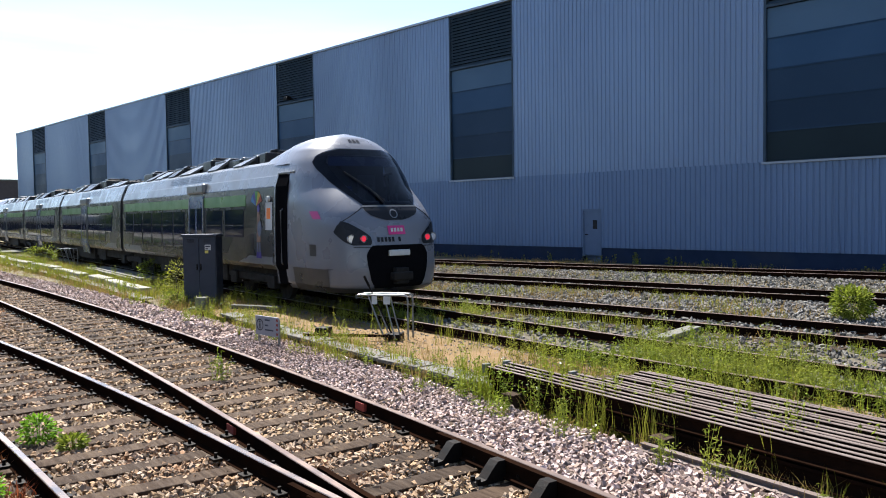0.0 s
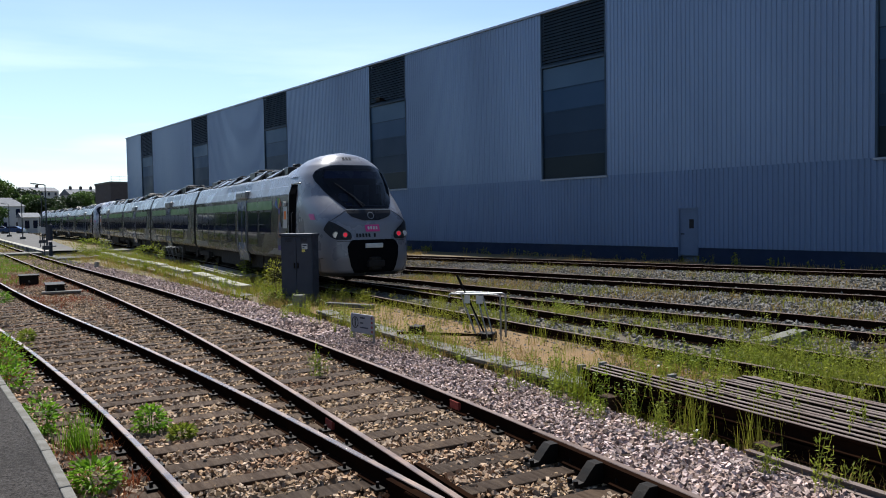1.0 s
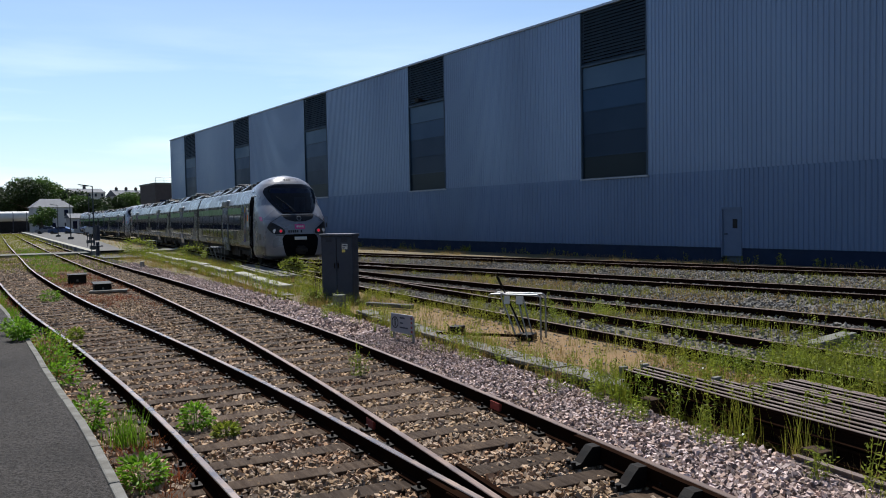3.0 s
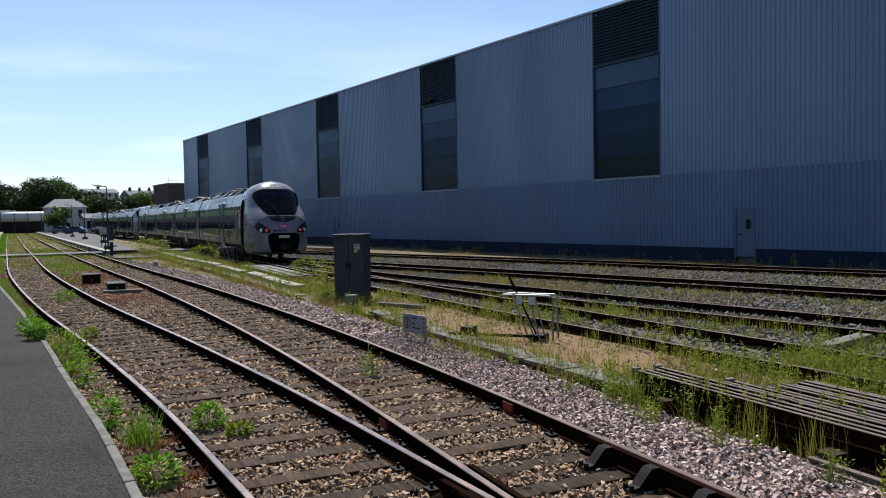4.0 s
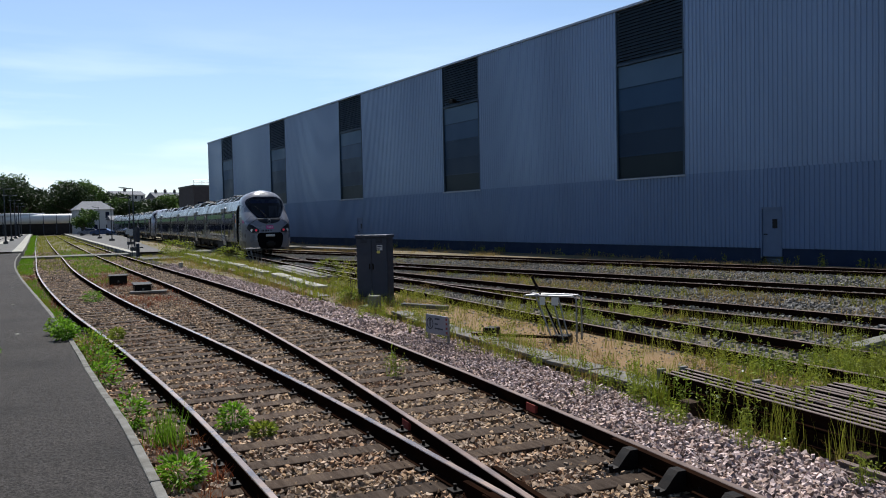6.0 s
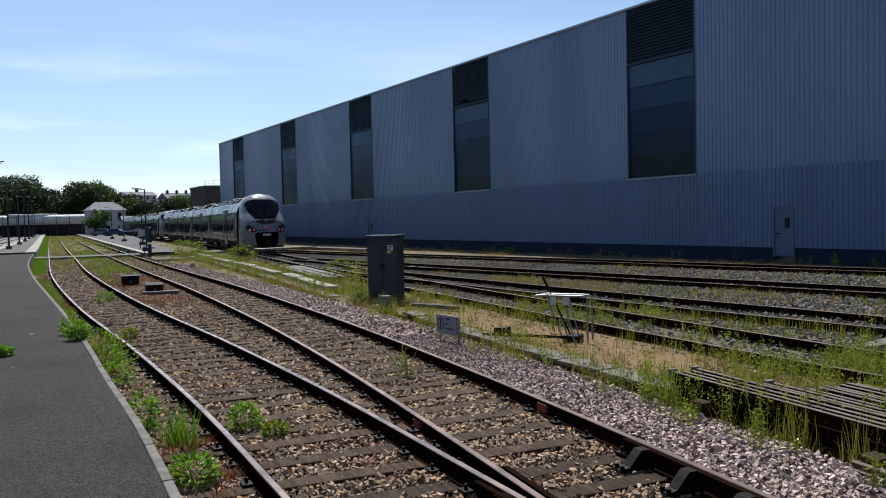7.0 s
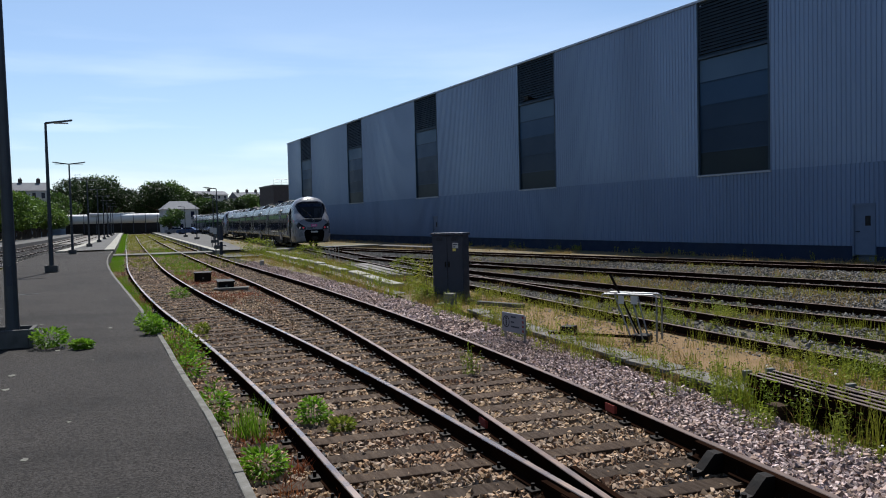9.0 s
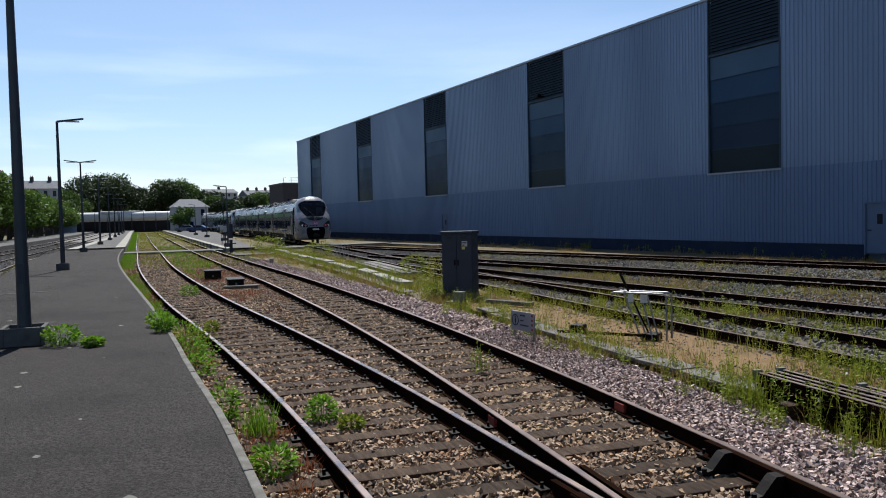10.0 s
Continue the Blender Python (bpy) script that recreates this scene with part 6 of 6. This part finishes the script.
tufts("grass", band(lambda x: TD(x) - 1.2, lambda x: TD(x) + 0.8, -6.8, 2, 260, 36, 0.4, 0.6), GZ, 0.26, GM["weed"], "thick green grass over the buried rail", 16, 0.09, 0.008, 0.6, 36)
# upright yellow-green blades standing in clumps
tufts("tall_grass", band(lambda x: TROUGH(x) - 0.5, lambda x: TROUGH(x) + 0.35, -19, -2, 170, 31, 0.5, 0.9), GZ, 0.36, GM["grass"], "tall upright grass clumps along the cable trough", 16, 0.05, 0.007, 0.25, 31)
tufts("tall_grass", band(lambda x: 6.9 - (x + 6.4) * 0.19, lambda x: 7.2 - (x + 6.4) * 0.17, -6.6, 0, 44, 32, 0.4, 1.2), GZ, 0.5, GM["grass"], "tall grass clumps against the rail stack", 24, 0.06, 0.007, 0.25, 32)
tufts("tall_grass", band(lambda x: TD(x) - 1.5, lambda x: TC(x) - 0.8, -16, 4, 300, 33, 0.5, 0.5), GZ, 0.32, GM["grass"], "tall grass clumps between the overgrown rails", 18, 0.08, 0.008, 0.3, 33)
tufts("tall_grass", band(lambda x: KERB(x) - 0.9, lambda x: KERB(x) + 0.7, -60, -20, 650, 34, 0.46, 0.5), GZ, 0.4, GM["grass"], "tall grass clumps beside the kerb", 14, 0.08, 0.01, 0.3, 34)
# between the depot tracks and along the wall
for k, (fa, fb, dens, dz) in enumerate(((lambda x: TC(x) + 1.2, lambda x: TB(x) - 1.3, 1700, 0.42), (lambda x: TB(x) + 1.2, lambda x: TA(x) - 1.3, 1100, 0.5), (lambda x: TD(x) + 0.9, lambda x: TC(x) - 0.9, 700, 0.5))):
    x0 = (-27, -40, -22)[k]
    tufts("grass", band(fa, fb, x0, 6, dens, 40 + k, dz, 0.35), GZ, 0.2, GM["dry"], "dry grass in the ballast between sidings", 8, 0.08, 0.009, 0.6, 40 + k)
    tufts("grass", band(fa, fb, x0, 6, dens // 2, 50 + k, 0.62, 0.3), GZ, 0.24, GM["grass"], "green tufts in the ballast between sidings", 9, 0.09, 0.01, 0.5, 50 + k)
tufts("grass", band(lambda x: TA(x) + 1.2, lambda x: 0 * x + 30.7, -62, 8, 2000, 60, 0.5, 0.3), GZ, 0.17, GM["dry"], "pale dry grass along the warehouse plinth", 8, 0.12, 0.014, 0.6, 60)
stalks("weeds", band(lambda x: 0 * x + 29.6, lambda x: 0 * x + 30.7, -60, 8, 120, 61, 0.4, 0.3), GZ, 0.42, "scattered taller weeds at the warehouse plinth", 4, 0.12, 0.09, 12, 61, "grass")
tufts("grass", band(lambda x: TA(x) * 0 + 18, lambda x: 0 * x + 30.7, -108, -50, 900, 62, 0.5, 0.2), GZ, 0.2, GM["dry"], "dry grass field before the far warehouse end", 8, 0.2, 0.02, 0.6, 62)
# along the platform edge and far between the near tracks
tufts("grass", band(lambda x: EDGE(x) + 0.05, lambda x: T1(x) - 0.95, -75, -20, 1700, 70, 0.52, 0.5), GZ, 0.24, GM["bright"], "bright green grass along the platform edge", 10, 0.07, 0.01, 0.5, 70)
tufts("grass", band(lambda x: T1(x) - 0.65, lambda x: T2(x) + 1.6, -200, -40, 5000, 71, 0.54, 0.35), GZ, 0.26, GM["grass"], "grass growing over the tracks near the station", 7, 0.12, 0.016, 0.5, 71)
tufts("grass", band(lambda x: EDGE(x) + 0.05, lambda x: T1(x) - 0.8, -200, -75, 1800, 72, 0.3, 0.3), GZ, 0.34, GM["bright"], "grass strip beside the white platform edge", 7, 0.12, 0.016, 0.5, 72)
tufts("grass", band(lambda x: T1(x) + 1.0, lambda x: T2(x) - 1.0, -75, -32, 1300, 73, 0.52, 0.4), GZ, 0.24, GM["bright"], "patchy grass between the two near tracks", 8, 0.09, 0.012, 0.5, 73)
tufts("reddish_weeds", band(lambda x: EDGE(x) + 0.05, lambda x: T1(x) - 0.85, -42, -4, 700, 74, 0.48, 0.6), GZ, 0.17, GM["red"], "low reddish dried weeds in the ballast", 9, 0.06, 0.01, 0.9, 74, "weeds")
tufts("reddish_weeds", band(lambda x: T1(x) + 0.9, lambda x: T2(x) - 0.9, -40, -20, 800, 75, 0.46, 0.6), GZ, 0.16, GM["red"], "low reddish dried weeds between the tracks", 9, 0.07, 0.01, 0.9, 75, "weeds")
tufts("grass", band(lambda x: FARSIDE(x) - 1.0, lambda x: FARSIDE(x) - 0.1, -60, -18, 500, 76, 0.4, 0.4), GZ, 0.25, GM["grass"], "grass at the far side of the platform", 8, 0.08, 0.012, 0.5, 76)


def leafy_plant(name, x, y, z, r, h, n, mat, label, leaf=0.05, seed=0, group="weeds by the platform", category="plant", stems=8):
    rng = np.random.default_rng(seed)
    t = thing(name, label, category, at_pose(x, y, z), group=group)
    d = rng.normal(size=(n, 3))
    d /= np.linalg.norm(d, axis=1)[:, None]
    q = d * (rng.uniform(0.25, 1, (n, 1)) ** 0.5) * (r, r, h * 0.55)
    lump = 1 + 0.35 * np.array([noise.noise(tuple(Vector(v) * (2.5 / max(r, 0.2)) + Vector((seed, 0, 0)))) for v in q])
    q = q * lump[:, None] + (0, 0, h * 0.5)
    q[:, 2] = np.abs(q[:, 2])
    ob = new("leaves", leaf_mesh("leaves", q, leaf, GM[mat], seed, 0.35, 0.5))
    ob.parent = t
    bm = bmesh.new()
    for k in range(stems):
        e = q[rng.integers(n)]
        rod(bm, (e[0] * 0.15, e[1] * 0.15, 0), tuple(e), 0.006 + 0.01 * r, 0.003, n=5)
    tagged(part("stem_work", bm, GM["bark"] if h > 0.9 else GM[mat], t), kind="stuff")
    return t


for k, (x, y, r, h, mat) in enumerate(((-12.7, 1.75, 0.45, 0.35, "bright"), (-13.6, 1.95, 0.4, 0.4, "weed"), (-11.7, 1.72, 0.34, 0.3, "bright"), (-14.8, 1.98, 0.4, 0.35, "bright"), (-8.95, 1.62, 0.2, 0.36, "bright"), (-6.75, 1.62, 0.24, 0.24, "bright"),
                                       (-8.3, 2.55, 0.19, 0.24, "bright"), (-7.85, 2.72, 0.15, 0.14, "weed"), (-24.6, 3.55, 0.3, 0.28, "bright"), (-16.2, 2.75, 0.16, 0.2, "weed"))):
    leafy_plant("leafy_weed", x, y, GZ, r, h * 1.35, int(300 + 900 * r), mat, "bright leafy weed clump growing in the ballast", 0.05, 100 + k)
for k, (x, y, r, h) in enumerate(((-12.75, 0.02, 0.28, 0.3), (-12.35, 0.42, 0.16, 0.14), (-14.1, 1.52, 0.22, 0.26), (-13.3, 1.5, 0.2, 0.26))):
    leafy_plant("leafy_weed", x, y, PLAT, r, h, 700, "bright", "low green weed sprouting from the platform asphalt", 0.05, 130 + k)
tufts("grass", np.array([(-8.05, 1.78), (-8.15, 1.85), (-8.0, 1.9), (-8.1, 1.7)]), GZ, 0.42, GM["bright"], "upright bright grass tuft by the rail", 40, 0.05, 0.009, 0.35, 90)
stalks("weeds", np.array([(-9.62, 5.22), (-9.6, 5.26)]), GZ, 0.5, "thin weed growing between the rails", 7, 0.05, 0.045, 18, 91, "weed")
leafy_plant("young_shrub", -19.6, 9.42, GZ, 0.36, 1.2, 800, "grass", "thin yellow-green young shrub beside the cabinet", 0.06, 140, "shrubs", "shrub", 16)
leafy_plant("young_shrub", -19.0, 9.0, GZ, 0.35, 0.5, 500, "weed", "low green shrub beside the cabinet", 0.05, 141, "shrubs", "shrub", 8)
leafy_plant("green_bush", -5.5, 16.9, GZ, 0.42, 0.75, 2200, "weed", "bushy green plant among the sidings", 0.075, 142, "shrubs", "shrub", 12)
leafy_plant("green_bush", -27.5, 12.3, GZ, 0.6, 0.9, 1000, "weed", "leafy weed clump by the plank pile", 0.06, 143, "shrubs", "shrub", 12)
leafy_plant("green_bush", -44, 13.6, GZ, 0.9, 1.0, 1100, "weed", "leafy weed clump by the kerb", 0.08, 144, "shrubs", "shrub", 12)
leafy_plant("green_bush", -55.5, 13.4, GZ, 1.2, 1.2, 1400, "weed", "green bush at the platform end", 0.1, 145, "shrubs", "shrub", 12)


def tree(x, y, z, h, r, n, mat, label, seed, leaf=0.5, trunk=0.3, category="tree"):
    rng = np.random.default_rng(seed)
    t = thing("tree", label, category, at_pose(x, y, z), group="trees round the station")
    bm = bmesh.new()
    rod(bm, (0, 0, 0), (0, 0, h * 0.55), r * 0.07, r * 0.04, n=8)
    ends = []
    for k in range(9):
        a = k * 2.4 + rng.uniform(-0.4, 0.4)
        hh = h * rng.uniform(0.45, 0.9)
        e = np.array([math.cos(a) * r * rng.uniform(0.35, 0.75), math.sin(a) * r * rng.uniform(0.35, 0.75), hh])
        rod(bm, (0, 0, h * rng.uniform(trunk, 0.5)), tuple(e), r * 0.03, r * 0.012, n=6)
        ends.append(e)
    ends.append(np.array([0, 0, h * 0.88]))
    part("trunk", bm, GM["bark"], t)
    c = np.array(ends)[rng.integers(len(ends), size=n)]
    d = rng.normal(size=(n, 3))
    d /= np.linalg.norm(d, axis=1)[:, None]
    q = c + d * (rng.uniform(0.3, 1, (n, 1)) ** 0.4) * np.array([0.42 * r, 0.42 * r, 0.2 * h]) * rng.uniform(0.7, 1.15, (n, 1))
    q[:, 2] = np.clip(q[:, 2], h * trunk * 0.55, h * 1.08)
    ob = new("crown", leaf_mesh("crown", q, leaf, GM[mat], seed, 0.2, 0.7))
    ob.parent = t
    return t


k = 200
# row of light green trees along the far platform; those nearer than x = -80
# are unseen, added to darken what the train's side reflects
for x in range(-14, -215, -6):
    y = float(FARSIDE(x)) - 14.5 + (k % 3 - 1) * 0.7
    tree(x, y, -0.3, 6.6 + (k % 4) * 0.45, 5.0, 7200, "hedge", "light green clipped tree in a dense row", k, 0.42, 0.0)
    k += 1
# big dark trees behind the station
for az, dist, h, r in ((89.6, 255, 12, 8), (88.6, 290, 17, 11), (87.7, 300, 19, 12), (86.9, 310, 19.5, 12), (86.1, 295, 17.5, 11), (85.3, 330, 15.5, 8), (84.6, 340, 14.5, 9), (83.9, 300, 13, 8), (82.9, 285, 16, 9),
                       (82.2, 300, 17, 9), (81.4, 310, 15.5, 8), (80.7, 300, 13, 8), (80.0, 290, 11, 7), (79.2, 260, 9, 6), (78.2, 270, 9.5, 7), (77.2, 290, 11.5, 7), (76.4, 300, 12, 7), (90.5, 260, 11, 7), (91.5, 255, 11, 7), (92.5, 250, 11, 7)):
    a = math.radians(az)
    tree(-math.sin(a) * dist, math.cos(a) * dist, -0.3, h, r, 7600, "dark" if k % 3 else "tree", "large dark green tree behind the station", k, 0.62, 0.1)
    k += 1
tree(-186, 25.6, -0.3, 5.6, 2.9, 2600, "tree", "round green tree before the white house", k, 0.4, 0.12)
tree(-180, 37.5, -0.3, 6.0, 3.2, 1800, "dark", "dark green tree beside the station house", k + 1, 0.45, 0.12)
tree(-170, 44.0, -0.3, 6.0, 3.2, 1800, "tree", "green tree behind the rail yard", k + 2, 0.45, 0.12)


# ---- ballast stones, last ----
SL = np.array(SLEEPERS)


def off_sleepers(p, keep, seed):
    """Thins out the spots that lie on sleepers."""
    rng = np.random.default_rng(seed)
    on = np.zeros(len(p), bool)
    for x, y, a, half in SL:
        near = np.where(np.abs(p[:, 0] - x) < 1.8)[0]
        d = p[near] - (x, y)
        c, s = math.cos(a), math.sin(a)
        u, v = d[:, 0] * c + d[:, 1] * s, -d[:, 0] * s + d[:, 1] * c
        on[near[(np.abs(u) < half) & (np.abs(v) < 0.125)]] = True
    return p[~on | (rng.random(len(p)) < keep)]


lo, hi = (lambda x: EDGE(x) + 0.02), (lambda x: T2(x) + 0.95)
stones(off_sleepers(band(lo, hi, -12, 3, 74000, 301), 0.12, 1), 0.0235, -0.18, M["stone"], "ballast_stones", "angular tan and rusty ballast stones between the sleepers", 301, True, 0.026)
stones(off_sleepers(band(lo, hi, -34, -12, 52000, 302), 0.3, 2), 0.031, -0.176, M["stone"], "ballast_stones", "rusty brown ballast stones between the sleepers", 302, False, 0.022)
stones(off_sleepers(band(lo, hi, -75, -34, 26000, 303), 0.6, 3), 0.05, -0.178, M["stone"], "ballast_stones", "grey brown ballast stones", 303, False, 0.02)
sh0, sh1 = (lambda x: T2(x) + 0.85), (lambda x: T2(x) + 2.25)
stones(band(sh0, sh1, -13, 2, 28000, 304), 0.0255, -0.165, M["stone_pale"], "ballast_stones", "pale grey ballast stones on the track shoulder", 304, True, 0.03)
stones(band(sh0, sh1, -45, -13, 20000, 305), 0.038, -0.165, M["stone_pale"], "ballast_stones", "pale grey ballast stones on the track shoulder", 305, False, 0.03)
stones(band(lambda x: TD(x) - 0.7, lambda x: TC(x) + 0.9, -24, 6, 14000, 306), 0.042, -0.17, M["stone_far"], "ballast_stones", "dusty ballast stones among the overgrown rails", 306, False, 0.025)
stones(band(lambda x: TC(x) + 0.6, lambda x: TB(x) + 1.0, -32, 8, 30000, 307), 0.05, -0.17, M["stone_far"], "ballast_stones", "grey ballast stones between the sidings", 307, False, 0.03)
stones(band(lambda x: TB(x) + 0.8, lambda x: TA(x) + 1.2, -44, 8, 30000, 308), 0.055, -0.17, M["stone_far"], "ballast_stones", "grey ballast stones between the sidings", 308, False, 0.03)
stones(band(lambda x: TD(x) - 1.2, lambda x: TA(x) + 1.0, -64, -30, 14000, 309), 0.06, -0.17, M["stone_far"], "ballast_stones", "grey ballast stones where the sidings meet", 309, False, 0.03)


stones(band(lambda x: TROUGH(x) + 0.3, lambda x: TD(x) - 0.95, -19, 0, 5000, 310), 0.022, -0.155, M["stone_far"], "scattered_stones", "small loose stones strewn over the sandy soil", 310, False, 0.008)
stones(band(lambda x: FARSIDE(x) - 6.9, lambda x: FARSIDE(x) - 0.2, -110, -20, 22000, 311), 0.07, -0.11, M["stone_far"], "ballast_stones", "grey ballast stones under the tracks beyond the platform", 311, False, 0.03)


# ---- moving things ----
_tx = np.linspace(60, -250, 3101)
_ty = TD(_tx)
_ts = np.concatenate([[0], np.cumsum(np.hypot(np.diff(_tx), np.diff(_ty)))])


def on_track(s):
    return np.array([np.interp(s, _ts, _tx), np.interp(s, _ts, _ty)])


def s_of_x(x):
    return float(np.interp(-x, -_tx, _ts))


# seconds, x of the nose tip
NOSE = [(0, -12.72), (0.5, -15.6), (1, -18.45), (1.5, -21.6), (2, -24.7), (2.5, -27.6), (3, -30.4), (3.75, -34.1), (4.5, -37.6), (5, -39.9), (5.5, -42.2), (6.25, -45.7), (7, -49.2),
        (7.5, -51.3), (8, -53.4), (8.5, -55.4), (9, -57.4), (9.5, -59.4), (10, -61.4)]
NOSE_L, GAP = 2.6, 0.42


def motions():
    rows = [[] for c in cars]
    for t, x in NOSE:
        s = s_of_x(x)
        for i, (c, kind, back) in enumerate(cars):
            ln = END_L if kind == "end" else MID_L
            if kind == "end" and not back:
                s += NOSE_L
            a, b = on_track(s), on_track(s + ln)
            if back:
                rows[i].append((t, pose(b[0], b[1], 0, 0, 0, math.degrees(math.atan2(b[1] - a[1], b[0] - a[0])))))
                s += ln + NOSE_L + 0.35
            else:
                rows[i].append((t, pose(a[0], a[1], 0, 0, 0, math.degrees(math.atan2(a[1] - b[1], a[0] - b[0])))))
                s += ln + GAP
    for (c, *_), r in zip(cars, rows):
        walk(c, r)


motions()
